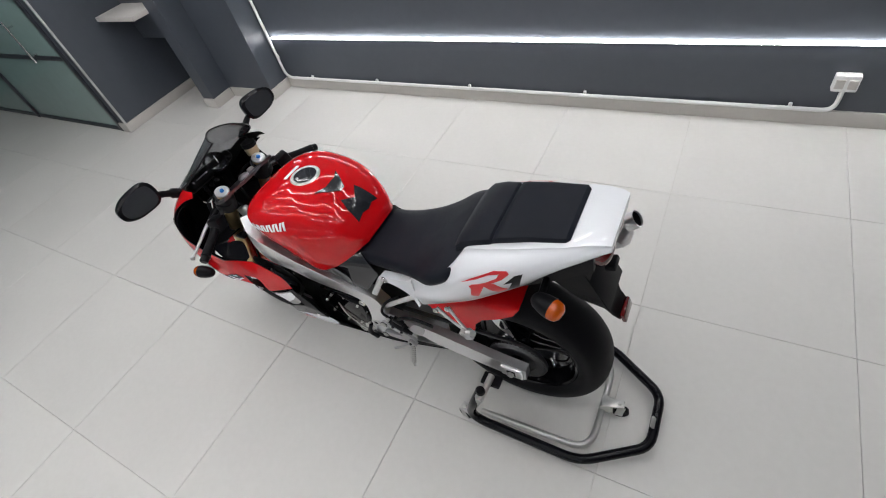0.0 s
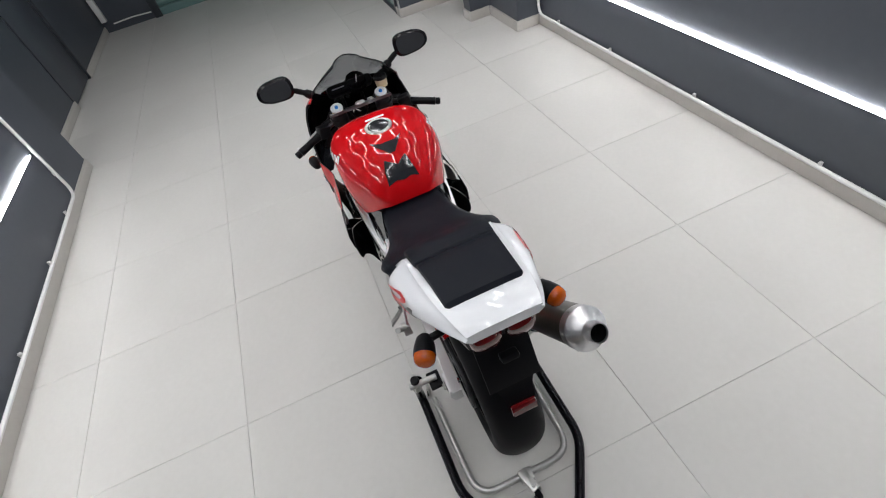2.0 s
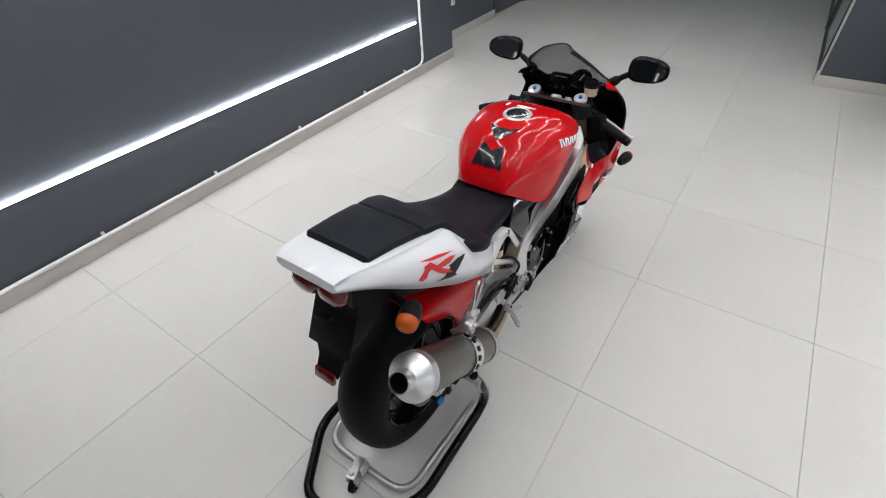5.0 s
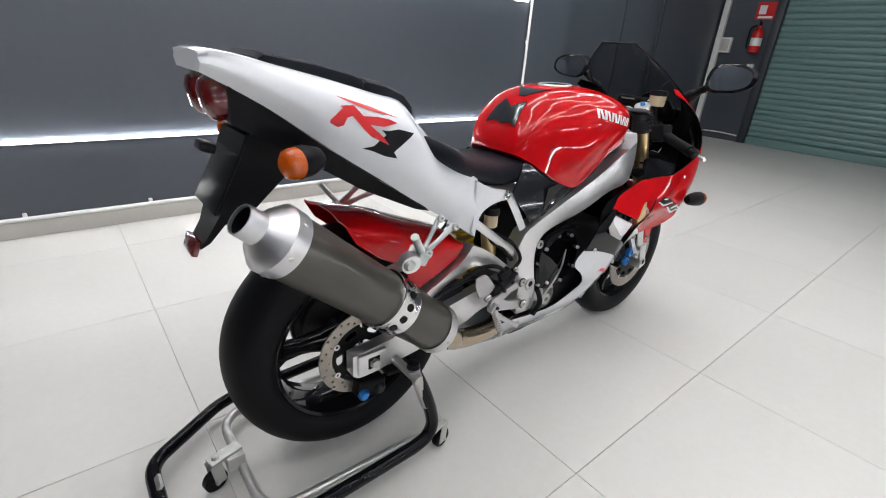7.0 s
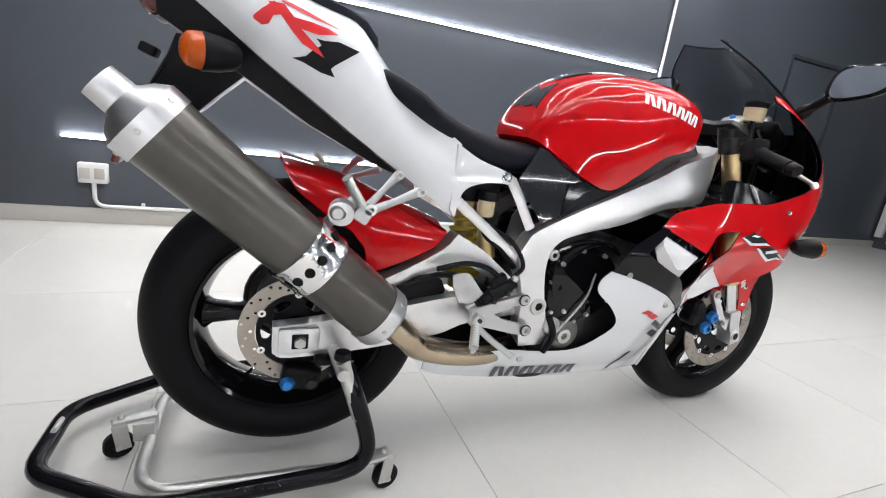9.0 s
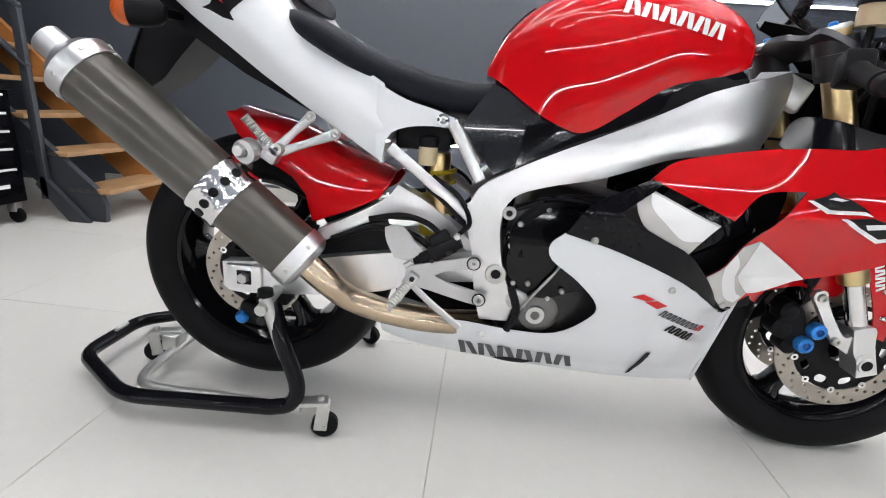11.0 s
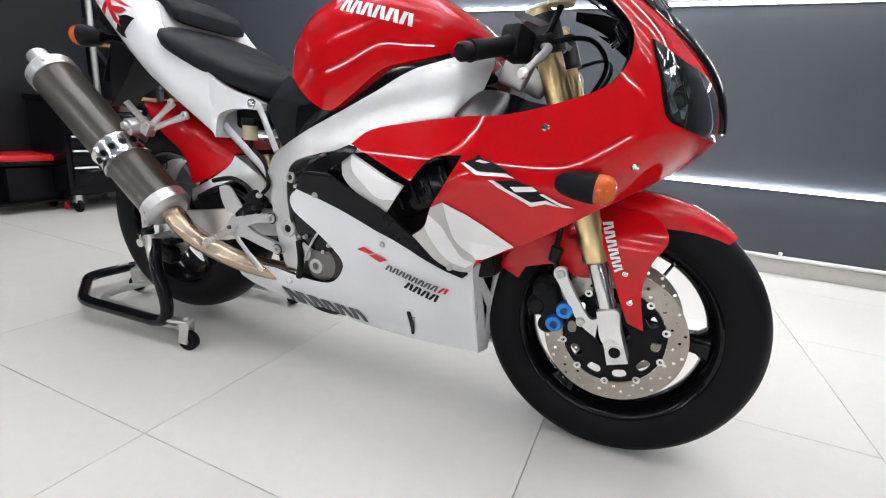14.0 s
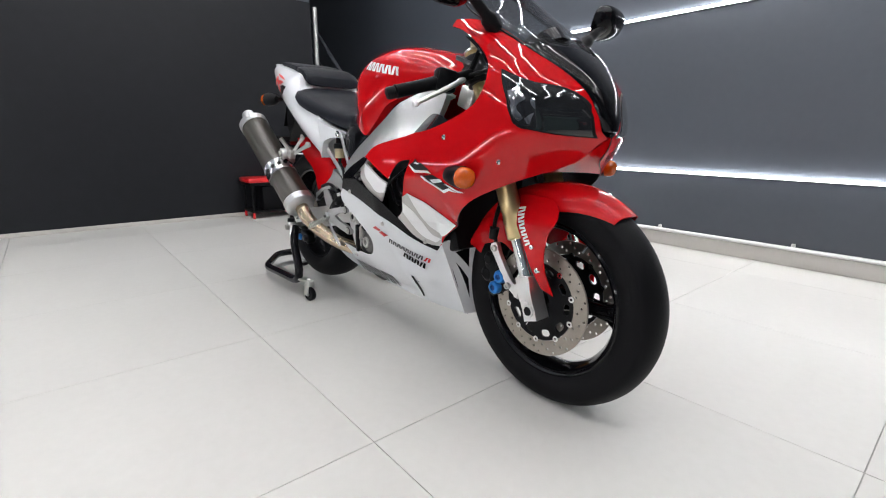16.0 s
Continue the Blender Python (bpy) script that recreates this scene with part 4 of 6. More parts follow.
def screen_pt(t, z):
    """Blade and screen: one surface between the edges of both fairing halves."""
    w, back, xt = ease([(r[0], r[2]) for r in SE], z), ease([(r[0], r[1]) for r in SE], z), ease(XT, z)
    u = (1 - min(abs(t), 1.0) ** 1.6) ** (1 / 1.7)
    return Vector((back + (max(xt, back + 0.012) + 0.006 - back) * u, w * t, z))


rings = []
for k in range(15):
    z = 0.746 + (0.945 - 0.746) * k / 14
    o = [screen_pt(-1 + 2 * j / 16, z) + Vector((0.002, 0, 0)) for j in range(17)]
    rings.append(o + [p - Vector((0.006, 0, 0.002)) for p in reversed(o)])
B("nose_blade", loft(rings), M_BLACKG, "gloss black blade between the headlights")

rings = []
for k in range(13):
    z = 0.944 + (1.163 - 0.944) * k / 12
    ts = [-1 + 2 * j / 20 for j in range(21)]
    o = [screen_pt(t, z) for t in ts]
    rings.append(o + [p - Vector((0.0025, 0, 0.0008)) for p in reversed(o)])
scr = B("windscreen", loft(rings), M_SCREEN, "smoke-tinted clear windscreen")
edge = [screen_pt(-1, 0.944 + 0.219 * k / 12) for k in range(13)] + [screen_pt(-1 + 2 * j / 20, 1.163) for j in range(1, 20)] + [screen_pt(1, 1.163 - 0.219 * k / 12) for k in range(13)]
part("screen_trim", tube(edge, 0.0028, 6), M_BLACK, scr, "black edge trim")

# fuel tank
TANK = [  # x, bottom, top, half width, half width at the bottom
    (0.514, 0.834, 0.850, 0.080, 0.082), (0.528, 0.828, 0.884, 0.104, 0.108), (0.552, 0.812, 0.925, 0.128, 0.134), (0.592, 0.784, 0.966, 0.155, 0.158), (0.645, 0.752, 0.998, 0.186, 0.176), (0.71, 0.735, 1.016, 0.210, 0.189),
    (0.78, 0.778, 1.022, 0.214, 0.194), (0.85, 0.828, 1.018, 0.212, 0.195), (0.91, 0.846, 1.006, 0.201, 0.189), (0.96, 0.858, 0.986, 0.183, 0.174), (1.0, 0.872, 0.960, 0.150, 0.146), (1.03, 0.884, 0.934, 0.106, 0.104), (1.043, 0.893, 0.916, 0.078, 0.078)]


def tank_ring(x, zb, zt, w, wb):
    pts = []
    f0 = 0.50
    n = 16
    for k in range(n + 1):
        f = k / n
        if f < f0:
            hw = wb + (w - wb) * math.sin(f / f0 * math.pi / 2)
            z = zb + (zt - zb) * f
        else:
            a = (f - f0) / (1 - f0) * math.pi / 2
            hw = w * math.cos(a) ** 0.72
            z = zb + (zt - zb) * (f0 + (1 - f0) * math.sin(a) ** 0.86)
        pts.append((hw, z))
    right = [Vector((x, -hw, z)) for hw, z in pts]
    left = [Vector((x, hw, z)) for hw, z in reversed(pts[:-1])]
    return right + left


fine = []
for k in range(44):
    x = 0.514 + (1.043 - 0.514) * k / 43
    fine.append(tank_ring(x, *[ease([(r[0], r[i]) for r in TANK], x) for i in (1, 2, 3, 4)]))
tank = B("fuel_tank", loft(fine), M_RED, "glossy red fuel tank", angle=60)


def tank_top(x, y):
    """Height of the tank over (x, y)."""
    zb, zt, w, wb = [ease([(r[0], r[i]) for r in TANK], x) for i in (1, 2, 3, 4)]
    c = min(abs(y) / w, 0.999) ** (1 / 0.72)
    a = math.acos(min(max(c, 0), 1))
    return zb + (zt - zb) * (0.5 + 0.5 * math.sin(a) ** 0.86)


def tank_side(s, z):
    """The tank's right flank at (x, z)."""
    zb, zt, w, wb = [ease([(r[0], r[i]) for r in TANK], s) for i in (1, 2, 3, 4)]
    f = min(max((z - zb) / (zt - zb), 0), 0.9999)
    if f < 0.5:
        hw = wb + (w - wb) * math.sin(f * math.pi)
    else:
        a = math.asin(min(((f - 0.5) / 0.5) ** (1 / 0.86), 1))
        hw = w * math.cos(a) ** 0.72
    return (s, -hw, z)


def on_tank(outline, material, label, off=0.0012, th=0.0008, nm="graphic"):
    o = smooth2(outline, 4)
    return part(nm, bend(sheet(o, (), 0.02), lambda s, y: (s, y, tank_top(s, y)), th, off), material, tank, label)


part("filler_ring", lathe([(0.043, 0), (0.056, 0.0), (0.056, 0.004), (0.051, 0.008), (0.043, 0.007)], (0.776, 0.0, 1.016), (-0.02, 0, 1), 36, True), M_ZINC, tank, "polished filler ring")
part("filler_cap", lathe([(0, 0.008), (0.022, 0.008), (0.043, 0.006), (0.043, 0), (0, 0)], (0.776, 0.0, 1.016), (-0.02, 0, 1), 36), M_GRAPH, tank, "dark filler cap")
on_tank([(0.838, -0.042, 1), (0.838, 0.036, 1), (0.853, 0.036, 1), (0.853, -0.042, 1)], M_DECW, "white label bar ahead of the cap")
on_tank([(0.688, 0.066, 1), (0.668, 0.028, 1), (0.668, -0.028, 1), (0.686, -0.060, 1), (0.650, -0.036, 1), (0.621, -0.012, 1), (0.621, 0.010, 1), (0.652, 0.040, 1)], M_GRAPH, "dark winged tank pad", 0.003, 0.003, "tank_pad")
on_tank([(0.604, 0.042, 1), (0.580, 0.0, 1), (0.604, -0.040, 1), (0.572, -0.050, 1), (0.541, -0.060, 1), (0.545, -0.030, 1), (0.541, -0.004, 1), (0.545, 0.026, 1), (0.541, 0.062, 1), (0.574, 0.056, 1)], M_GRAPH, "dark tank pad with a notched front", 0.003, 0.003, "tank_pad")
for sg, form in ((1, tank_side), (-1, mirror_y(tank_side))):
    # plain bars in place of the maker's name
    strokes(form, tank, (0.746, 0.972), (0.928, 0.935), (0.922, 0.911), (0.742, 0.946), 6, M_DECW, sg, 0.0012, "white bars in place of a letter")

# black sheet stands in for the dark gap between the tank and the frame
for sg in (-1, 1):
    o = smooth2([(0.60, 0.74, 1), (0.70, 0.765), (0.82, 0.845), (0.92, 0.866), (0.99, 0.870, 1), (1.05, 0.82, 1), (0.80, 0.68), (0.58, 0.60, 1)], 4)
    B("tank_gap_sheet", bend(sheet(o, (), 0), lambda s, z, q=sg: (s, q * (0.172 - 0.25 * max(0, s - 0.92)), z), 0.004 * -sg), M_BLACKG, "black sheet standing in for the dark gap under the tank")
    COV = smooth2([(0.530, 0.815, 1), (0.60, 0.788), (0.705, 0.733, 1), (0.628, 0.687, 1), (0.545, 0.637, 1), (0.505, 0.690), (0.472, 0.732, 1)], 4)
    B("side_cover", bend(sheet(COV, (), 0.02), lambda s, z, q=sg: (s, q * (0.130 + 0.034 * max(0, min(1, (s - 0.47) / 0.23)) + 0.20 * (0.8 - z) - 1.2 * (z - 0.72) ** 2), z), 0.004 * -sg, 0.0), M_GRAPH, "gloss graphite side cover under the tank")

# frame spars
SPAR = smooth2([(0.510, 0.590), (0.528, 0.616), (0.572, 0.645), (0.652, 0.688), (0.755, 0.737), (0.846, 0.782), (0.920, 0.822), (0.997, 0.848), (1.080, 0.874, 1), (1.090, 0.858), (1.084, 0.822), (1.067, 0.773), (1.046, 0.730, 1), (0.975, 0.715), (0.878, 0.700), (0.758, 0.653), (0.652, 0.625), (0.592, 0.597), (0.572, 0.545), (0.582, 0.457), (0.615, 0.357), (0.610, 0.315, 1), (0.548, 0.309, 1), (0.530, 0.38), (0.522, 0.451), (0.497, 0.546)], 4)


def spar_form(s, z, q):
    base = lerp([(0.50, 0.178), (0.60, 0.190), (0.80, 0.206), (0.95, 0.212), (1.02, 0.198), (1.09, 0.150)], s)
    mid_z = lerp([(0.50, 0.60), (0.57, 0.62), (0.65, 0.655), (0.75, 0.692), (0.85, 0.738), (0.95, 0.775), (1.07, 0.800)], s)
    bulge = 0.007 * max(0, 1 - ((z - mid_z) / 0.072) ** 2) * lerp([(0.52, 0.0), (0.66, 1.0)], s)
    return (s, q * (base - 0.006 + bulge - 0.02 * max(0, 0.45 - z) / 0.15), z)


for sg in (-1, 1):
    bm = sheet(SPAR, (), 0.025)
    bend(bm, lambda s, z, q=sg: spar_form(s, z, q), 0.055 * -sg)
    es = [e for e in bm.edges if len(e.link_faces) == 2 and e.calc_face_angle(0) > 1.0]
    bmesh.ops.bevel(bm, geom=es, offset=0.009, segments=3, affect="EDGES", profile=0.5, clamp_overlap=True)
    spar = B("frame_spar", bm, M_SILVER, "broad silver aluminium frame spar")
    for px, pz, r in ((0.573, 0.427, 0.021), (0.587, 0.564, 0.013)):
        v = Vector(spar_form(px, pz, sg))
        part("pivot_nut", lathe([(r * 0.5, sg * 0.003), (r * 0.62, sg * 0.005), (r, sg * 0.004), (r * 1.12, 0), (r * 0.5, 0)], v, seg=24, close=True), M_ZINC, spar)
        # black disc gives the nut's recess its shade
        part("socket", lathe([(0, sg * 0.002), (r * 0.58, sg * 0.002), (r * 0.58, -sg * 0.004), (0, -sg * 0.004)], v, seg=6 if r > 0.015 else 18), M_BLACK, spar, "black disc for the shade inside the socket")
    # subframe struts
    B("subframe_strut", tube(((0.325, sg * 0.148, 0.675), (0.40, sg * 0.15, 0.62), (0.508, sg * 0.155, 0.540)), 0.0120, 8, flat=0.35), M_SILVER, "pale aluminium subframe strut")
    B("subframe_strut", tube(((0.452, sg * 0.150, 0.735), (0.48, sg * 0.155, 0.69), (0.520, sg * 0.16, 0.622)), 0.0120, 8, flat=0.35), M_SILVER, "pale aluminium subframe strut")

# engine between the spars
eng = B("engine", box((0.40, 0.30, 0.34), pose(0.80, 0, 0.43, 0, 12, 0), 0.04, 3), M_DARKM, "black engine block")
part("crankcase", box((0.34, 0.34, 0.20), pose(0.74, 0, 0.37, 0, 0, 0), 0.05, 3), M_DARKM, eng)
for sg in (-1, 1):
    part("engine_cover", lathe([(0, sg * 0.190), (0.060, sg * 0.189), (0.082, sg * 0.180), (0.090, sg * 0.160), (0.090, 0.10 * sg)], (0.675, 0, 0.465), seg=36), M_BLACKG, eng, "round black engine side cover")
    part("pump_cover", lathe([(0, sg * 0.178), (0.030, sg * 0.178), (0.045, sg * 0.170), (0.048, sg * 0.12)], (0.675, 0, 0.345), seg=24), M_CASTD, eng, "grey cast pump cover")
    part("filler_plug", lathe([(0.010, sg * 0.184), (0.020, sg * 0.184), (0.022, sg * 0.176), (0.010, sg * 0.176)], (0.668, 0, 0.342), seg=18, close=True), M_ZINC, eng, "round steel plug")
    part("hose", tube([(0.60, sg * 0.17, 0.52), (0.64, sg * 0.185, 0.575), (0.70, sg * 0.18, 0.60), (0.78, sg * 0.16, 0.60)], 0.013, 8, 6), M_BLACK, eng, "black rubber hose")
    part("hose", tube([(0.61, sg * 0.18, 0.40), (0.625, sg * 0.19, 0.35), (0.61, sg * 0.18, 0.30)], 0.009, 8, 6), M_BLACK, eng)
    for k in range(5):
        a = radians(40 + 60 * k)
        part("bolt", lathe([(0, sg * 0.010), (0.005, sg * 0.009), (0.006, 0), (0, 0)], (0.675 + 0.082 * math.cos(a), sg * 0.176, 0.465 + 0.082 * math.sin(a)), seg=8), M_ZINC, eng)
for sg in (-1, 1):
    part("clutch_cover", bend(sheet(smooth2([(0.60, 0.545), (0.66, 0.588), (0.74, 0.575), (0.79, 0.52), (0.785, 0.44), (0.72, 0.40), (0.64, 0.41), (0.60, 0.47)], 5), (), 0.04), lambda s, z, q=sg: (s, q * (0.192 - 0.6 * ((s - 0.69) ** 2 + (z - 0.50) ** 2)), z), 0.03 * -sg), M_BLACKG, eng, "gloss black clutch cover")
    for px, pz in ((0.612, 0.545), (0.665, 0.580), (0.735, 0.568), (0.782, 0.515), (0.775, 0.445), (0.715, 0.408), (0.642, 0.418)):
        part("bolt", lathe([(0, sg * 0.008), (0.005, sg * 0.008), (0.0065, 0), (0, 0)], (px, sg * 0.190, pz), seg=8), M_ZINC, eng)
    part("pipe", tube([(0.60, sg * 0.178, 0.575), (0.66, sg * 0.19, 0.60), (0.74, sg * 0.185, 0.598), (0.80, sg * 0.17, 0.57)], 0.007, 8, 5), M_BLACKG, eng, "thin black pipe")
    part("cable", tube([(0.62, sg * 0.18, 0.33), (0.66, sg * 0.196, 0.40), (0.70, sg * 0.198, 0.46), (0.72, sg * 0.19, 0.52)], 0.003, 8, 5), M_ZINC, eng)
    part("drain_cover", lathe([(0.0, sg * 0.182), (0.016, sg * 0.184), (0.024, sg * 0.180), (0.026, sg * 0.15)], (0.625, 0, 0.372), seg=18), M_ZINC, eng, "small cast cover")
B("radiator", box((0.05, 0.27, 0.30), pose(1.07, 0, 0.53, 0, -18, 0), 0.01), M_BLACK, "black radiator behind the front wheel")
for sg in (-1, 1):
    B("intake_duct", box((0.15, 0.05, 0.10), pose(0.975, sg * 0.200, 0.585, 0, -28, 0), 0.018, 3), M_BLACKP, "ribbed black duct behind the fairing vent")
    for q_ in range(4):
        B("duct_rib", box((0.016, 0.010, 0.060), pose(0.925 + 0.034 * q_, sg * 0.226, 0.558 + 0.018 * q_, 0, -28, 0), 0.004, 2), M_BLACKP)
    # black backing stands in for the shade behind the vent and the gap
    B("vent_dark_backing", bend(sheet(smooth2([(0.90, 0.66), (1.08, 0.70), (1.10, 0.60), (1.05, 0.48), (0.95, 0.48), (0.88, 0.56)], 3), (), 0), lambda s, z, q=sg: (s, q * 0.20, z), 0.003 * -sg), M_BLACK, "black backing added so the fairing vent and its gap read dark")
    B("inner_panel", bend(sheet(smooth2([(1.045, 0.742, 1), (1.068, 0.778), (1.096, 0.794), (1.151, 0.789), (1.20, 0.774), (1.262, 0.768, 1), (1.165, 0.738), (1.06, 0.728, 1)], 4), (), 0.02), lambda s, z, q=sg: (s, q * (-fair(s, 0.735)[1] - 0.012 - 0.9 * (z - 0.735)), z), 0.003 * -sg), M_BLACKP, "satin black inner fairing panel")


# seats and tail
def seat_ring(x, zb, zt, w, edge=0.62, dish=0.0, n=18):
    out = []
    for k in range(n):
        a = 2 * math.pi * k / n
        c, s = math.cos(a), math.sin(a)
        y = w * math.copysign(abs(c) ** edge, c)
        z = (zb + zt) / 2 + (zt - zb) / 2 * math.copysign(abs(s) ** edge, s)
        if s > 0:
            z -= dish * (1 - (y / w) ** 2)
        out.append(Vector((x, y, z)))
    return out


SEAT = [(0.095, 0.905, 0.945, 0.130), (0.125, 0.872, 0.938, 0.182), (0.16, 0.852, 0.926, 0.206), (0.21, 0.828, 0.904, 0.208), (0.26, 0.800, 0.879, 0.184), (0.32, 0.775, 0.857, 0.160), (0.38, 0.755, 0.842, 0.145), (0.44, 0.744, 0.829, 0.136), (0.50, 0.740, 0.824, 0.130), (0.55, 0.745, 0.826, 0.124), (0.585, 0.755, 0.822, 0.110)]
rings = []
for k in range(26):
    x = 0.095 + (0.585 - 0.095) * k / 25
    rings.append(seat_ring(x, *[ease([(r[0], r[i]) for r in SEAT], x) for i in (1, 2, 3)], edge=0.7, dish=0.004))
B("rider_seat", loft(rings), M_SEAT, "black vinyl rider seat", angle=60)
PIL = [(-0.205, 1.055, 1.073, 0.098), (-0.195, 1.05, 1.082, 0.106), (-0.10, 1.035, 1.068, 0.112), (-0.02, 1.016, 1.050, 0.119), (-0.004, 1.010, 1.044, 0.120), (0.001, 1.005, 1.037, 0.120), (0.008, 1.002, 1.042, 0.124), (0.05, 0.985, 1.035, 0.129), (0.095, 0.960, 1.018, 0.132), (0.118, 0.945, 0.992, 0.130), (0.124, 0.948, 0.985, 0.12)]
rings = [seat_ring(x, zb, zt, w, 0.42 if x < 0.0 else 0.55) for x, zb, zt, w in PIL]
B("pillion_seat", loft(rings), M_SEAT, "black vinyl pillion pad with a raised front bolster", angle=40)

COWL = [  # x, bottom, top, half width low, half width mid, half width at the top edge
    (-0.303, 1.044, 1.076, 0.086, 0.102, 0.093), (-0.288, 1.036, 1.080, 0.092, 0.110, 0.098), (-0.245, 1.012, 1.076, 0.104, 0.130, 0.108), (-0.19, 0.978, 1.063, 0.120, 0.150, 0.118), (-0.09, 0.905, 1.040, 0.148, 0.182, 0.130), (0.02, 0.832, 1.011, 0.168, 0.204, 0.137),
    (0.065, 0.801, 1.001, 0.172, 0.208, 0.137), (0.085, 0.788, 0.988, 0.172, 0.208, 0.141), (0.12, 0.766, 0.938, 0.172, 0.205, 0.157), (0.16, 0.740, 0.893, 0.170, 0.200, 0.166), (0.20, 0.715, 0.862, 0.168, 0.195, 0.168), (0.27, 0.670, 0.820, 0.162, 0.182, 0.164), (0.312, 0.642, 0.795, 0.156, 0.172, 0.156)]


def cowl_pts(row):
    x, zb, zt, wl, wm, wt = row
    return [(wl, zb), (wm - 0.006, zb + (zt - zb) * 0.28), (wm, zb + (zt - zb) * 0.5), (wm - 0.010, zb + (zt - zb) * 0.76), (wt + 0.004, zt - 0.004), (wt - 0.002, zt), (wt * 0.5, zt + 0.003 - 0.07 * min(1.0, max(0.0, (x - 0.085) / 0.04)))]


def cowl_row(x):
    return (x,) + tuple(ease([(r[0], r[i]) for r in COWL], x) for i in range(1, 6))


rings = []
for k in range(42):
    x = -0.303 + (0.312 + 0.303) * k / 41
    p = cowl_pts(cowl_row(x))
    sp = spline([(0, a, b) for a, b in p], 3)
    r_ = [Vector((x, -v.y, v.z)) for v in sp]
    l_ = [Vector((x, v.y, v.z)) for v in reversed(sp)]
    rings.append(r_ + l_)
tail = B("tail_cowl", loft(rings), M_WHITE, "glossy white tail cowl", angle=32)
# forward wing of the cowl on each flank, carrying the seat bolt
for sg in (-1, 1):
    o = smooth2([(0.300, 0.800, 1), (0.36, 0.772), (0.42, 0.756), (0.458, 0.742, 1), (0.455, 0.722, 1), (0.41, 0.724), (0.36, 0.718), (0.325, 0.698), (0.312, 0.642, 1), (0.300, 0.66, 1)], 4)
    bm = bend(sheet(o, (), 0.03), lambda s, z, q=sg: (s, q * (0.172 - 0.14 * max(0, s - 0.31) - 0.05 * max(0, 0.70 - z)), z), 0.03 * -sg)
    part("cowl_wing", bm, M_WHITE, tail)
    part("bolt", lathe([(0.004, sg * 0.004), (0.008, sg * 0.006), (0.013, sg * 0.004), (0.013, 0), (0.004, 0)], Vector((0.435, sg * 0.156, 0.738)), seg=16, close=True), M_CHROME, tail)


def cowl_side(s, z):
    x, zb, zt, wl, wm, wt = cowl_row(s)
    p = [(zz, ww) for ww, zz in cowl_pts((x, zb, zt, wl, wm, wt))[:5]]
    return (s, -ease(p, z), z)


TAIL_RIGHT = (
    ([(-0.088, 1.011), (-0.022, 0.991), (0.034, 0.970), (-0.008, 0.980), (-0.051, 0.994)], M_DECR, 0.0024),
    ([(-0.085, 0.995), (-0.059, 0.995), (-0.042, 0.976), (-0.011, 0.973), (0.013, 0.968), (0.032, 0.960), (-0.001, 0.955), (-0.027, 0.959), (-0.047, 0.969), (-0.065, 0.977)], M_DECR, 0.0024),
    ([(-0.106, 0.970), (-0.092, 0.983), (-0.075, 0.996), (-0.060, 0.990), (-0.064, 0.977), (-0.075, 0.974), (-0.082, 0.960), (-0.092, 0.957), (-0.106, 0.965)], M_DECR, 0.0030),
    ([(-0.064, 0.977), (-0.042, 0.974), (-0.027, 0.957), (-0.002, 0.935), (0.010, 0.919), (-0.007, 0.927), (-0.028, 0.937), (-0.043, 0.952)], M_DECR, 0.0030),
    ([(-0.005, 0.949), (0.009, 0.947), (0.033, 0.949), (0.070, 0.939), (0.028, 0.909), (0.022, 0.903), (0.030, 0.890), (0.006, 0.895), (-0.024, 0.908), (-0.042, 0.913), (-0.021, 0.918), (-0.010, 0.929), (0.004, 0.939)], M_DECB, 0.0018))
TAIL_LEFT = (
    ([(0.071, 0.932), (0.040, 0.953), (-0.025, 0.987), (-0.061, 0.995), (-0.069, 0.989), (-0.047, 0.966), (-0.002, 0.936), (0.046, 0.913), (0.050, 0.923), (-0.002, 0.948), (-0.033, 0.969), (-0.041, 0.983), (-0.010, 0.973), (0.025, 0.954)], M_DECR, 0.0024),
    ([(0.041, 0.932), (-0.001, 0.944), (0.014, 0.910), (0.030, 0.874), (0.050, 0.876)], M_DECR, 0.0030),
    ([(0.006, 0.934), (-0.024, 0.949), (-0.059, 0.925), (-0.030, 0.905), (-0.008, 0.921)], M_DECR, 0.0030),
    ([(-0.051, 0.948), (-0.082, 0.985), (-0.104, 0.994), (-0.085, 0.922), (-0.059, 0.920), (-0.074, 0.958)], M_DECB, 0.0018))
for sg, form in ((1, cowl_side), (-1, mirror_y(cowl_side))):
    # red and black number mark drawn as plain swept shapes
    marks = TAIL_RIGHT if sg > 0 else TAIL_LEFT
    for ol, mt, off in marks:
        ol = [(*q_, 1) for q_ in ol]
        part("graphic", bend(sheet(smooth2(ol, 4), (), 0.015), form, 0.0006 * sg, off * sg), mt, tail, "swept graphic on the tail")

# under the tail: black tray, lamps, plate holder
rings = []
for x, zb, zt, w in ((-0.262, 0.955, 1.03, 0.09), (-0.15, 0.89, 0.985, 0.105), (0.0, 0.80, 0.87, 0.11), (0.15, 0.73, 0.78, 0.11), (0.25, 0.70, 0.72, 0.10)):
    rings.append([Vector((x, -w, zb)), Vector((x, -w - 0.012, zt)), Vector((x, w + 0.012, zt)), Vector((x, w, zb))])
B("undertail", loft(rings), M_BLACK, "black plastic undertail tray")
for sg in (-1, 1):
    B("tail_lamp", lathe([(0, 0.024), (0.022, 0.022), (0.036, 0.015), (0.042, 0.004), (0.042, -0.04), (0, -0.04)], Vector((-0.276, sg * 0.046, 0.996)), (-1, 0, -0.22), 28), M_REDL, "round dark red tail lamp")
rings = []
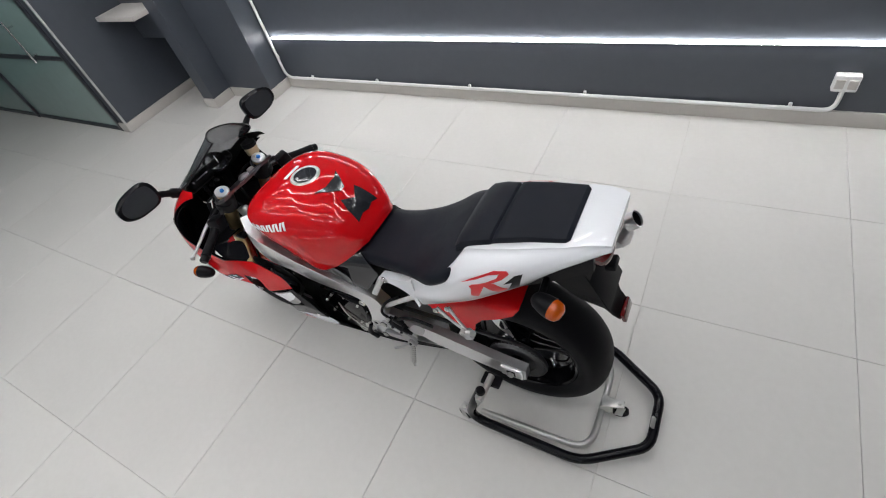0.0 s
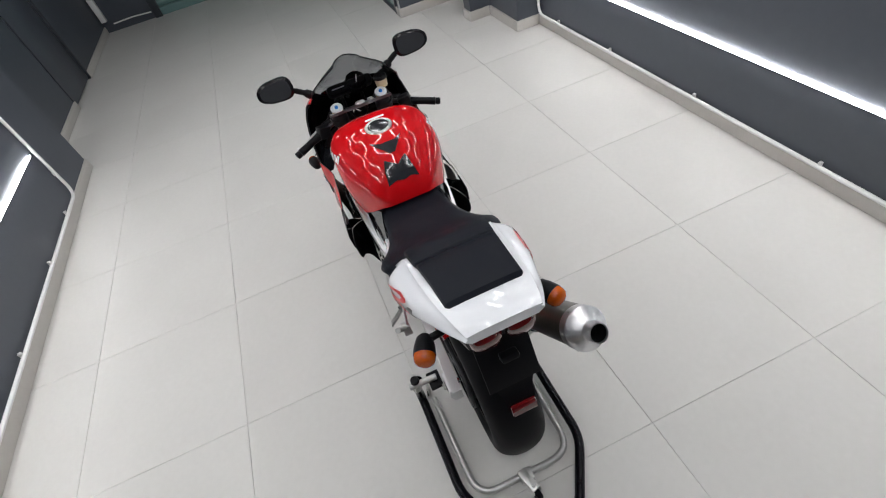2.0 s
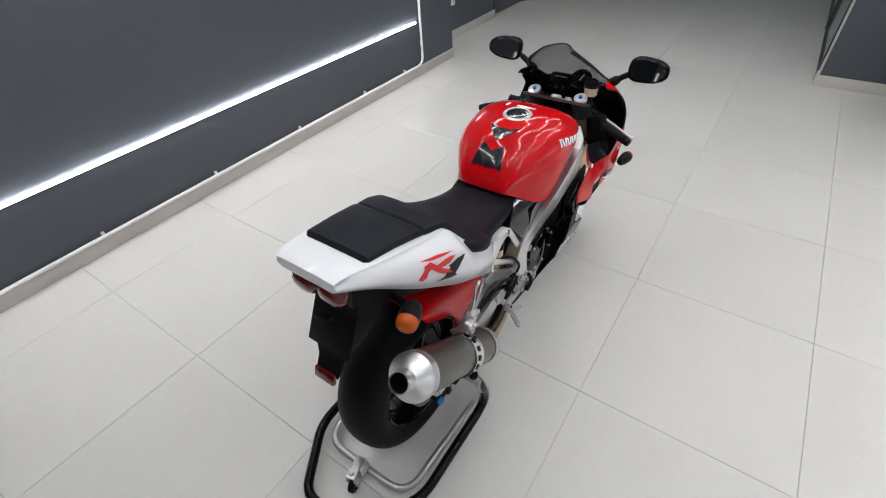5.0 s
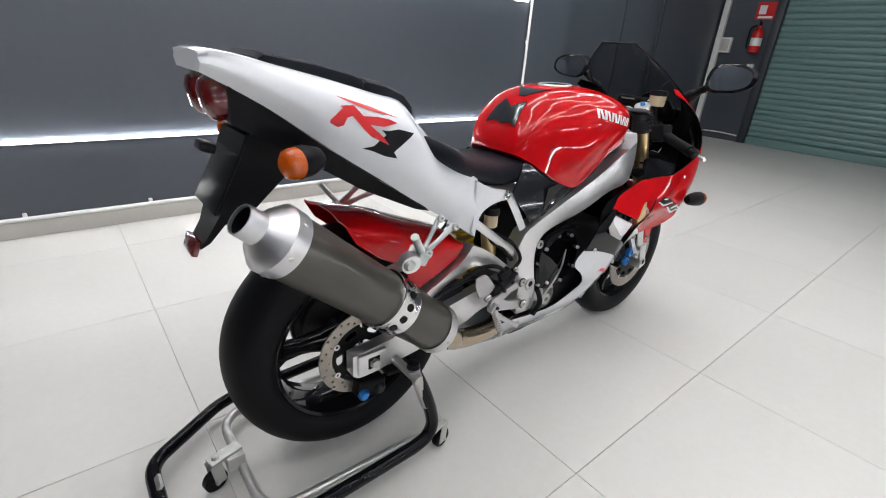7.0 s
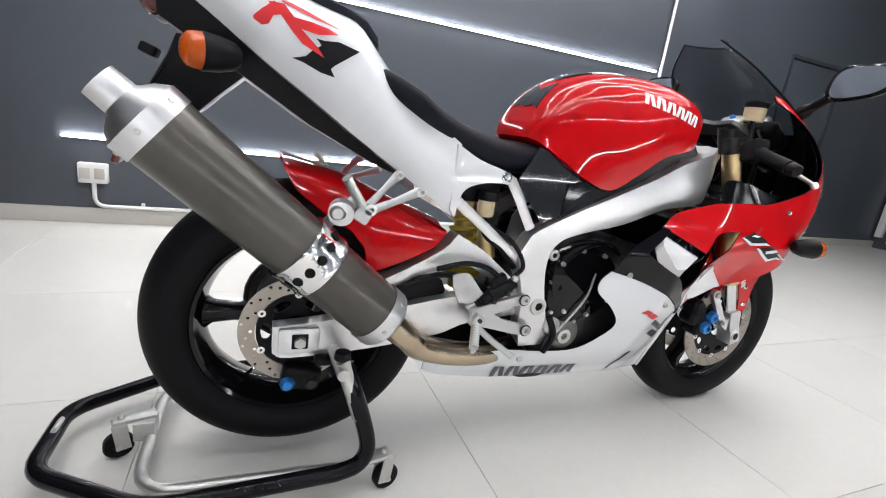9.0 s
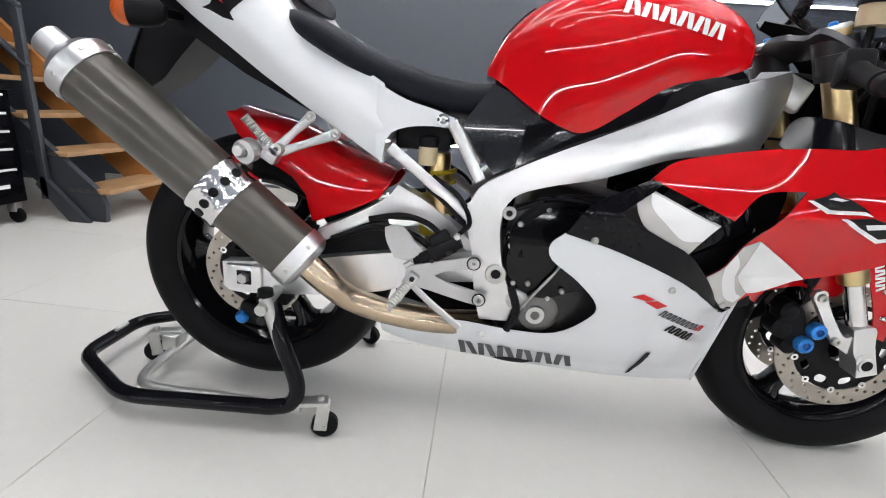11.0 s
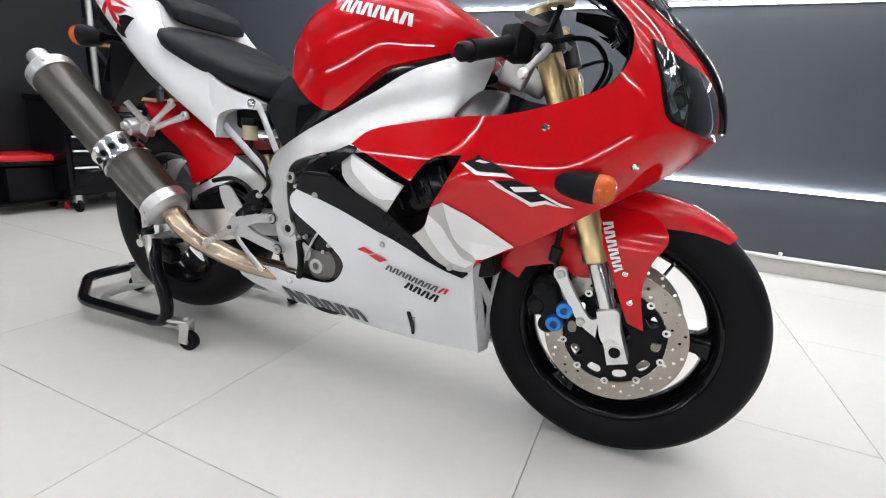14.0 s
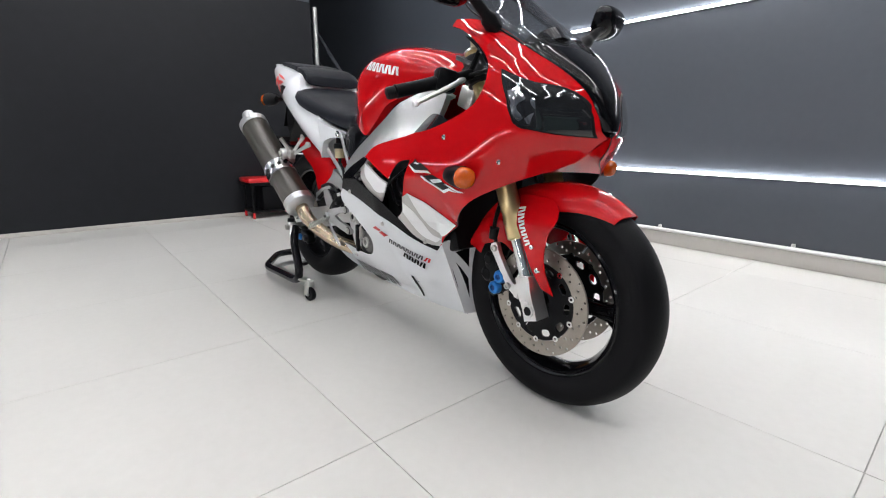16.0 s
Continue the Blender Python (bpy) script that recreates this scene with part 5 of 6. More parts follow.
for x, z, w, th in ((-0.145, 0.93, 0.078, 0.09), (-0.18, 0.88, 0.074, 0.075), (-0.225, 0.82, 0.068, 0.055), (-0.258, 0.77, 0.060, 0.038), (-0.298, 0.735, 0.045, 0.014), (-0.325, 0.70, 0.042, 0.010)):
    rings.append([Vector((x - th, -w, z)), Vector((x + th, -w, z + 0.01)), Vector((x + th, w, z + 0.01)), Vector((x - th, w, z))])
pl = B("plate_holder", loft(rings), M_BLACK, "black plastic number plate holder, no plate")
part("plate_back", box((0.006, 0.155, 0.15), pose(-0.272, 0, 0.845, 0, 28, 0), 0.004), M_BLACK, pl)
part("reflector", box((0.014, 0.075, 0.035), pose(-0.342, 0, 0.700, 0, 20, 0), 0.004), M_REDL, pl, "dark red reflector")
part("plate_lamp", box((0.03, 0.05, 0.02), pose(-0.29, 0, 0.90, 0, 20, 0), 0.005), M_BLACK, pl)


def indicator(c, d, L, r, name="indicator"):
    """A black teardrop indicator with an amber lens; d points outwards from the lens."""
    d = Vector(d).normalized()
    c = Vector(c)
    ob = B(name, lathe([(0, -L), (r * 0.45, -L * 0.98), (r * 0.74, -L * 0.82), (r * 0.93, -L * 0.45), (r, -L * 0.1), (r, 0), (0, 0)], c, d, 24), M_BLACK, "black indicator with an amber lens")
    part("lens", lathe([(r * 0.97, 0), (r * 0.94, 0.012), (r * 0.84, 0.021), (r * 0.52, 0.028), (0, 0.030)], c, d, 20), M_AMBER, ob, "amber lens")
    return ob


for sg in (-1, 1):
    indicator((-0.185, sg * 0.195, 0.898), (-0.85, sg * 0.32, 0.0), 0.064, 0.031)
    B("indicator_stalk", tube(((-0.14, sg * 0.09, 0.905), (-0.145, sg * 0.178, 0.900)), 0.011, 8), M_BLACK, "short rubber stalk")
    indicator((1.345, sg * 0.313, 0.638), (0.96, sg * 0.15, -0.04), 0.072, 0.027)

# swingarm
for sg in (-1, 1):
    ARM = smooth2([(-0.055, 0.385, 1), (0.03, 0.392), (0.12, 0.405), (0.20, 0.418), (0.36, 0.445), (0.56, 0.465, 1), (0.57, 0.395, 1), (0.40, 0.375), (0.317, 0.347), (0.15, 0.322), (-0.02, 0.312), (-0.055, 0.325, 1)], 4)
    bm = bend(sheet(ARM, (), 0.05), lambda s, z, q=sg: (s, q * lerp([(-0.05, 0.155), (0.15, 0.150), (0.40, 0.145), (0.57, 0.14)], s), z), 0.035 * -sg)
    es = [e for e in bm.edges if len(e.link_faces) == 2 and e.calc_face_angle(0) > 1.0]
    bmesh.ops.bevel(bm, geom=es, offset=0.006, segments=2, affect="EDGES", clamp_overlap=True)
    arm = B("swingarm", bm, M_SILVER, "silver aluminium swingarm")
    if sg < 0:
        BR = smooth2([(0.165, 0.478, 1), (0.24, 0.515), (0.315, 0.560), (0.345, 0.595, 1), (0.42, 0.555), (0.52, 0.478, 1), (0.52, 0.455, 1), (0.44, 0.49), (0.36, 0.525), (0.27, 0.50), (0.16, 0.44, 1)], 4)
        part("brace", bend(sheet(BR, (), 0.04), lambda s, z, q=sg: (s, q * 0.135, z), 0.05 * -sg), M_SILVER, arm, "raised silver brace")
        part("brace_panel", bend(sheet(smooth2([(0.15, 0.44), (0.30, 0.49), (0.33, 0.43), (0.18, 0.41)], 3), (), 0), lambda s, z, q=sg: (s, q * 0.118, z), 0.01 * -sg), M_BLACK, arm, "black infill in the brace")
        part("hose", tube([(0.20, -0.14, 0.46), (0.30, -0.15, 0.50), (0.38, -0.15, 0.49), (0.45, -0.155, 0.45)], 0.008, 8, 6), M_BLACK, arm, "black rubber hose")
    part("axle_block", box((0.085, 0.014, 0.06), pose(-0.002, sg * 0.158, 0.354), 0.006), M_SILVER, arm, "silver axle adjuster block")
    part("adjuster_window", box((0.035, 0.006, 0.035), pose(0.0, sg * 0.164, 0.354), 0.004), M_BLACK, arm, "dark square window of the adjuster")
    part("axle_nut", lathe([(0, sg * 0.012), (0.012, sg * 0.012), (0.014, 0), (0, 0)], Vector((0.0, sg * 0.165, 0.354)), seg=6), M_ZINC, arm)
B("rear_caliper", box((0.085, 0.05, 0.055), pose(0.01, -0.118, 0.248, 0, 10, 0), 0.012, 3), M_BLACK, "black rear brake caliper")
for dx in (-0.02, 0.03):
    B("caliper_cap", lathe([(0, -0.014), (0.010, -0.014), (0.016, -0.008), (0.017, 0), (0, 0)], (0.0 + dx, -0.142, 0.243), seg=8), M_BLUE if dx < 0 else M_DARKM, "bright blue caliper cap")

# red hugger over the rear wheel, one shell
HZT = [(-0.045, 0.722), (0.08, 0.692), (0.20, 0.645), (0.322, 0.600)]
HZB = [(-0.045, 0.716), (-0.02, 0.672), (0.04, 0.624), (0.10, 0.590), (0.132, 0.550), (0.144, 0.490), (0.237, 0.528), (0.30, 0.560), (0.322, 0.592)]
rings = []
for k in range(47):
    x = -0.045 + 0.367 * k / 46
    zt, zb = ease(HZT, x), lerp(HZB, x)
    half = []
    for hw, dz in ((0.118, 1.0), (0.118, 0.72), (0.117, 0.45), (0.113, 0.22), (0.103, 0.08), (0.080, 0.0), (0.045, -0.05)):
        half.append((hw, max(zt - dz * (zt - zb), zb) if dz > 0 else zt - dz * 0.2))
    o = [Vector((x, -hw, z)) for hw, z in half] + [Vector((x, hw, z)) for hw, z in reversed(half)]
    i_ = [Vector((x, -(hw - 0.004), z - 0.003)) for hw, z in half] + [Vector((x, hw - 0.004, z - 0.003)) for hw, z in reversed(half)]
    rings.append(o + i_[::-1])
B("hugger", loft(rings), M_RED, "glossy red rear wheel hugger", angle=50)

# rear shock with a gold body and reservoir
sh = B("shock_absorber", tube(((0.425, 0.0, 0.42), (0.42, 0, 0.52), (0.42, 0.0, 0.66)), [0.028, 0.03, 0.026], 18), M_GOLD, "gold shock absorber with a spring")
coil = []
for k in range(97):
    a = 2 * math.pi * k / 16
    coil.append((0.422 + 0.036 * math.cos(a), 0.036 * math.sin(a), 0.46 + 0.16 * k / 96))
part("spring", tube(coil, 0.006, 6), M_YEL, sh, "yellow coil spring")
part("preload_ring", lathe([(0.03, -0.01), (0.045, -0.01), (0.045, 0.01), (0.03, 0.01)], (0.425, -0.02, 0.475), (0, 0, 1), 24, True), M_YEL, sh, "yellow preload ring")
part("reservoir", tube(((0.442, -0.105, 0.535), (0.430, -0.105, 0.605)), 0.022, 18), M_GOLD, sh, "gold gas reservoir")
fl = B("fluid_reservoir", lathe([(0, -0.022), (0.018, -0.022), (0.020, -0.018), (0.020, 0.016), (0, 0.016)], (0.405, -0.135, 0.665), (0, 0, 1), 20), M_CREAM, "cream brake fluid reservoir with a black lid")
part("lid", lathe([(0, 0.036), (0.020, 0.036), (0.023, 0.032), (0.023, 0.016), (0, 0.016)], (0.405, -0.135, 0.665), (0, 0, 1), 20), M_BLACK, fl, "black lid")
part("hose", tube([(0.405, -0.135, 0.645), (0.41, -0.14, 0.60), (0.45, -0.15, 0.57), (0.50, -0.15, 0.52)], 0.007, 8, 6), M_BLACK, fl)
for sg in (-1, 1):
    B("battery_tray", box((0.12, 0.03, 0.07), pose(0.39, sg * 0.10, 0.705), 0.01), M_BLACK, "black electrics under the seat")

# rider foot controls
for sg in (-1, 1):
    PK = smooth2([(0.380, 0.424), (0.405, 0.436), (0.45, 0.447), (0.505, 0.458), (0.526, 0.462), (0.538, 0.448), (0.524, 0.434), (0.475, 0.428), (0.442, 0.414, 1), (0.475, 0.397), (0.535, 0.380), (0.554, 0.366), (0.544, 0.351), (0.50, 0.360), (0.43, 0.380), (0.386, 0.392)], 3)
    bm = bend(sheet(PK, (), 0), lambda s, z, q=sg: (s, q * lerp([(0.38, 0.196), (0.47, 0.188), (0.55, 0.180)], s), z), 0.012 * -sg)
    es = [e for e in bm.edges if len(e.link_faces) == 2 and e.calc_face_angle(0) > 1.0]
    bmesh.ops.bevel(bm, geom=es, offset=0.003, segments=2, affect="EDGES", clamp_overlap=True)
    pk = B("foot_bracket", bm, M_CASTS, "forked silver footrest bracket")
    for px, pz in ((0.524, 0.448), (0.542, 0.366)):
        part("bolt", lathe([(0.004, sg * 0.004), (0.007, sg * 0.006), (0.012, sg * 0.004), (0.012, 0), (0.004, 0)], (px, sg * 0.186, pz), seg=14, close=True), M_ZINC, pk)
    # dark rings paint the shaded recess round each bolt head
    for px, pz in ((0.524, 0.448), (0.542, 0.366)):
        part("recess_ring", lathe([(0.011, sg * 0.0012), (0.0155, sg * 0.0012), (0.0155, 0), (0.011, 0)], (px, sg * 0.1855, pz), seg=18, close=True), M_DARKM, pk, "dark ring for the shade of the bolt recess")
    peg = [Vector((0.392, sg * 0.200, 0.400)).lerp(Vector((0.362, sg * 0.262, 0.368)), k / 20) for k in range(21)]
    part("footrest", tube(peg, [0.0085 if k % 2 else 0.0115 for k in range(21)], 10), M_ZINC, pk, "knurled steel footrest")
    part("footrest_tip", lathe([(0, 0.014), (0.004, 0.013), (0.006, 0.0), (0, 0.0)], peg[-1], (-0.2, sg * 0.2, -0.9), 10), M_ZINC, pk, "small feeler bolt under the tip")
    part("hinge", box((0.026, 0.022, 0.034), pose(0.392, sg * 0.198, 0.404, 0, 35, 0), 0.004, 2), M_CASTS, pk, "clevis for the folding footrest")
    part("hinge_pin", lathe([(0, sg * 0.005), (0.005, sg * 0.005), (0.006, 0), (0, 0)], (0.396, sg * 0.209, 0.408), seg=10), M_DARKM, pk)
    part("heel_plate", bend(sheet(smooth2([(0.327, 0.508, 1), (0.345, 0.514), (0.368, 0.512), (0.390, 0.488), (0.414, 0.458, 1), (0.382, 0.438, 1), (0.350, 0.442, 1), (0.332, 0.478)], 4), (), 0), lambda s, z, q=sg: (s, q * 0.178, z), 0.004 * -sg), M_CASTS, pk, "polished heel guard")
    part("pedal", tube([(0.392, sg * 0.195, 0.392), (0.44, sg * 0.20, 0.352), (0.505, sg * 0.205, 0.305)], 0.0080, 8, 5, flat=0.5), M_CASTS, pk, "silver foot pedal")
    # hydraulic cylinder lying along the bracket
    ma, mb = Vector((0.412, sg * 0.178, 0.446)), Vector((0.492, sg * 0.176, 0.492))
    md = (mb - ma).normalized()
    part("master_cylinder", lathe([(0, -0.004), (0.012, -0.003), (0.014, 0.0), (0.014, 0.018), (0.018, 0.022), (0.018, 0.074), (0.014, 0.080), (0.014, 0.092), (0, 0.094)], ma, md, 18), M_BLACK, pk, "black master cylinder")
    part("pushrod", tube((ma - md * 0.036, ma), 0.005, 8), M_ZINC, pk, "thin steel pushrod")
    part("rod_fork", box((0.020, 0.012, 0.014), Matrix.Translation(ma - md * 0.034) @ pose(0, 0, 0, 0, -30, 0), 0.003, 2), M_ZINC, pk, "steel rod fork")
    part("rubber_boot", lathe([(0.006, -0.020), (0.010, -0.018), (0.008, -0.014), (0.012, -0.010), (0.010, -0.006), (0.013, -0.002), (0, 0)], ma, md, 14), M_RUBBER, pk, "ribbed rubber boot")
    for q_ in (0.026, 0.066):
        part("cylinder_bolt", lathe([(0, sg * 0.006), (0.005, sg * 0.006), (0.007, 0), (0, 0)], ma + md * q_ + Vector((0, sg * 0.016, -0.010)), seg=8), M_DARKM, pk)
    part("brake_switch" if sg < 0 else "gear_link", box((0.045, 0.022, 0.024), pose(0.446, sg * 0.176, 0.496, 0, -32, 0), 0.006, 2), M_BLACK, pk, "black cast block on the cylinder")
    part("banjo_bolt", lathe([(0, sg * 0.010), (0.007, sg * 0.010), (0.008, 0), (0, 0)], (0.484, sg * 0.184, 0.505), seg=6), M_ZINC, pk)
    part("hose", tube([(0.484, sg * 0.180, 0.506), (0.507, sg * 0.178, 0.535), (0.48, sg * 0.16, 0.585), (0.42, sg * 0.14, 0.62)], 0.0055, 8, 6), M_BLACK, pk, "thin black hose")
    part("hose", tube([(0.452, sg * 0.176, 0.500), (0.415, sg * 0.172, 0.525), (0.36, sg * 0.168, 0.535), (0.29, sg * 0.165, 0.520)], 0.0065, 8, 6), M_BLACK, pk, "black hose along the swingarm")
    # passenger pegs
    pp = B("passenger_bracket", tube(((0.171, sg * 0.184, 0.726), (0.14, sg * 0.196, 0.694), (0.102, sg * 0.208, 0.654)), [0.011, 0.0075, 0.010], 10, flat=0.55), M_CASTS, "silver passenger footrest bracket")
    part("arm", tube(((0.222, sg * 0.180, 0.695), (0.165, sg * 0.196, 0.672), (0.102, sg * 0.208, 0.648)), [0.011, 0.0075, 0.010], 10, flat=0.55), M_CASTS, pp)
    part("clamp_body", box((0.034, 0.028, 0.034), pose(0.098, sg * 0.212, 0.648, 0, 30, 0), 0.005), M_CASTS, pp, "squared clamp")
    part("hinge_ring", lathe([(0.005, sg * -0.010), (0.012, sg * -0.010), (0.012, sg * 0.012), (0.005, sg * 0.012)], (0.112, sg * 0.214, 0.658), (0, 1, 0), 16, True), M_ZINC, pp, "round hinge eye")
    ribs = []
    for k in range(33):
        f = k / 32
        ribs.append((0.098 - 0.040 * f, sg * (0.216 + 0.024 * f), 0.662 + 0.056 * f))
    part("footrest", tube(ribs, [0.0075 if k % 2 else 0.0098 for k in range(33)], 10), M_ZINC, pp, "folded knurled footrest")
    for px, pz in ((0.171, 0.726), (0.222, 0.695)):
        part("bolt", lathe([(0.003, sg * 0.006), (0.006, sg * 0.008), (0.010, sg * 0.006), (0.010, 0), (0.003, 0)], (px, sg * 0.188, pz), seg=12, close=True), M_ZINC, pp)

# exhaust on the right flank
E0, E1 = Vector((0.163, -0.212, 0.424)), Vector((-0.258, -0.250, 0.786))
ed = (E1 - E0).normalized()
L_ = (E1 - E0).length
MR = 0.0655
muf = B("muffler", lathe([(0, 0.0), (MR - 0.002, 0.0), (MR - 0.002, L_), (0, L_)], E0, ed, 48), M_MUFF, "dark carbon muffler sleeve with polished end caps")
part("front_cap", lathe([(0.028, -0.012), (0.046, -0.012), (0.060, -0.006), (MR + 0.001, 0.002), (MR + 0.001, 0.034), (MR - 0.002, 0.030)], E0, ed, 48), M_BRUSH, muf, "brushed metal front cap")
part("rear_cap", lathe([(MR - 0.002, L_ - 0.030), (MR + 0.001, L_ - 0.030), (MR + 0.001, L_ + 0.002), (MR - 0.003, L_ + 0.006), (0.050, L_ + 0.020), (0.034, L_ + 0.030), (0.030, L_ + 0.034), (0.0285, L_ + 0.070), (0.0260, L_ + 0.070), (0.0265, L_ + 0.01), (0, L_ + 0.01)], E0, ed, 48), M_BRUSH, muf, "spun metal rear cap with a short outlet")
part("outlet_bore", lathe([(0.0258, L_ + 0.064), (0.0258, L_ + 0.012), (0, L_ + 0.012)], E0, ed, 32), M_BLACK, muf, "black inside of the outlet")
mid = L_ * 0.385
part("strap", lathe([(MR - 0.001, mid - 0.034), (MR + 0.004, mid - 0.033), (MR + 0.0048, mid - 0.028), (MR + 0.003, mid - 0.022), (MR + 0.0025, mid - 0.017), (MR + 0.0025, mid + 0.017), (MR + 0.003, mid + 0.022), (MR + 0.0048, mid + 0.028), (MR + 0.004, mid + 0.033), (MR - 0.001, mid + 0.034)], E0, ed, 64, True), M_STRAP, muf, "polished strap with round holes")
ref = Vector((0, 0, 1))
u_ = (ref - ed * ref.dot(ed)).normalized()
v_ = ed.cross(u_)
for k in range(14):
    a = 2 * math.pi * k / 14
    d = u_ * math.cos(a) + v_ * math.sin(a)
    part("strap_hole", lathe([(0, 0.0015), (0.0095, 0.0015), (0.0095, -0.002), (0, -0.002)], E0 + ed * mid + d * (MR + 0.0028), d, 14), M_BLACK, muf)
for h_ in (0.015, L_ - 0.012):
    for k in range(6):
        a = 2 * math.pi * (k + 0.3) / 6
        d = u_ * math.cos(a) + v_ * math.sin(a)
        part("rivet", lathe([(0, 0.003), (0.004, 0.002), (0.005, 0), (0, 0)], E0 + ed * h_ + d * (MR + 0.001), d, 8), M_ZINC, muf)
part("hanger_ring", lathe([(0.010, -0.012), (0.024, -0.012), (0.024, 0.012), (0.010, 0.012)], (0.055, -0.228, 0.652), (0.2, 1, 0.2), 22, True), M_SILVER, muf, "round hanger bush")
part("hanger", tube((E0 + ed * mid + Vector((0.03, 0.05, 0.05)), (0.055, -0.225, 0.650), (0.085, -0.205, 0.675)), [0.012, 0.014, 0.012], 10, flat=0.6), M_ZINC, muf, "steel muffler hanger")
part("hanger_bolt", lathe([(0, -0.012), (0.010, -0.012), (0.014, -0.004), (0.014, 0), (0, 0)], (0.045, -0.238, 0.652), seg=12), M_ZINC, muf)
pipe = B("exhaust_pipe", tube([E0 - ed * 0.002, E0 - ed * 0.075, Vector((0.26, -0.185, 0.337)), Vector((0.35, -0.165, 0.305)), Vector((0.46, -0.14, 0.285)), Vector((0.60, -0.08, 0.27)), Vector((0.9, -0.05, 0.27)), Vector((1.0, -0.02, 0.40))], [r for r in (0.030, 0.029, 0.029, 0.029, 0.029, 0.03, 0.03) for _ in range(6)] + [0.03], 18, 6), M_PIPE, "straw-coloured titanium exhaust pipe")


# cockpit
for sg in (-1, 1):
    tp, dn = Vector((1.160, sg * 0.108, 0.955)), Vector((0.359, 0, -0.933))
    B("bar_clamp", lathe([(0.0275, 0.012), (0.037, 0.014), (0.037, 0.088), (0.0275, 0.090)], tp, dn, 28, True), M_DARKM, "dark clamp round the fork leg")
    B("yoke_arm", box((0.062, 0.026, 0.062), pose(1.122, sg * 0.092, 0.840, 0, 22, 0), 0.008, 3), M_ZINC, "silver headstock casting beside the fork")
B("top_yoke", bend(sheet(smooth2([(1.122, -0.140), (1.160, -0.150), (1.197, -0.140), (1.204, -0.09), (1.196, -0.05), (1.196, 0.05), (1.204, 0.09), (1.197, 0.140), (1.160, 0.150), (1.122, 0.140), (1.132, 0.08), (1.116, 0.03), (1.116, -0.03), (1.132, -0.08)], 3), (), 0), lambda s, y: (s, y, 0.943 - 0.38 * (s - 1.15)), 0.011), M_YOKE, "dark polished top fork clamp")
B("steering_lock", lathe([(0.007, 0.010), (0.018, 0.012), (0.023, 0.008), (0.024, 0), (0.007, 0)], (1.150, 0, 0.945), (0.36, 0, 1), 24, True), M_SILVER, "silver key switch")
B("stem_nut", lathe([(0, 0.010), (0.014, 0.010), (0.016, 0), (0, 0)], (1.165, -0.052, 0.938), (0.36, 0, 1), 6), M_ZINC, "steel stem nut")
dash = B("instrument_panel", box((0.05, 0.23, 0.10), pose(1.375, 0.0, 0.935, 0, -55, 0), 0.018, 3), M_BLACK, "black instrument panel with a round dial")
part("tachometer", lathe([(0, 0.016), (0.040, 0.016), (0.044, 0.020), (0.050, 0.016), (0.052, -0.02), (0, -0.02)], (1.352, -0.035, 0.955), (-0.62, 0, 0.78), 32), M_BLACKG, dash, "round black dial")
part("stay", tube(((1.385, 0.05, 0.91), (1.39, 0.05, 0.765)), 0.008, 8), M_BLACK, dash, "black stay under the dial")
part("stay", tube(((1.385, -0.05, 0.91), (1.39, -0.05, 0.765)), 0.008, 8), M_BLACK, dash, "black stay under the dial")
part("needle", box((0.003, 0.004, 0.035), look((1.338, -0.040, 0.976), (1.338 - 0.62, -0.040, 0.976 + 0.78)) @ pose(0, 0, 0, 90, 0, 20), 0.0), M_DECW, dash, "white needle")
part("display", box((0.004, 0.060, 0.034), pose(1.343, 0.058, 0.957, 0, -52, 0), 0.003), M_GREY, dash, "grey liquid crystal display")
for k in range(3):
    part("button", lathe([(0, 0.008), (0.008, 0.008), (0.010, 0), (0, 0)], (1.30, 0.03 + 0.03 * k, 0.925), (-0.6, 0, 0.8), 12), M_BLACK, dash)
# black sheet added so that the cockpit reads dark from above
B("cockpit_dark_sheet", bend(sheet(smooth2([(1.22, -0.20), (1.32, -0.19), (1.42, -0.08), (1.42, 0.08), (1.32, 0.19), (1.22, 0.20)], 4), (), 0), lambda s, y: (s, y, 0.752 + 0.05 * (s - 1.22)), 0.006), M_BLACK, "added black sheet that keeps the cockpit dark from above")
res = B("brake_reservoir", lathe([(0, -0.024), (0.026, -0.024), (0.028, 0), (0.028, 0.012), (0, 0.012)], (1.208, -0.132, 0.985), (0, 0, 1), 22), M_CREAM, "cream brake fluid pot with a black lid")
part("lid", lathe([(0, 0.030), (0.026, 0.030), (0.031, 0.026), (0.031, 0.012), (0, 0.012)], (1.208, -0.132, 0.985), (0, 0, 1), 22), M_BLACK, res, "black lid")
part("bracket", tube(((1.208, -0.132, 0.96), (1.195, -0.15, 0.91), (1.175, -0.16, 0.885)), 0.007, 8), M_BLACK, res)
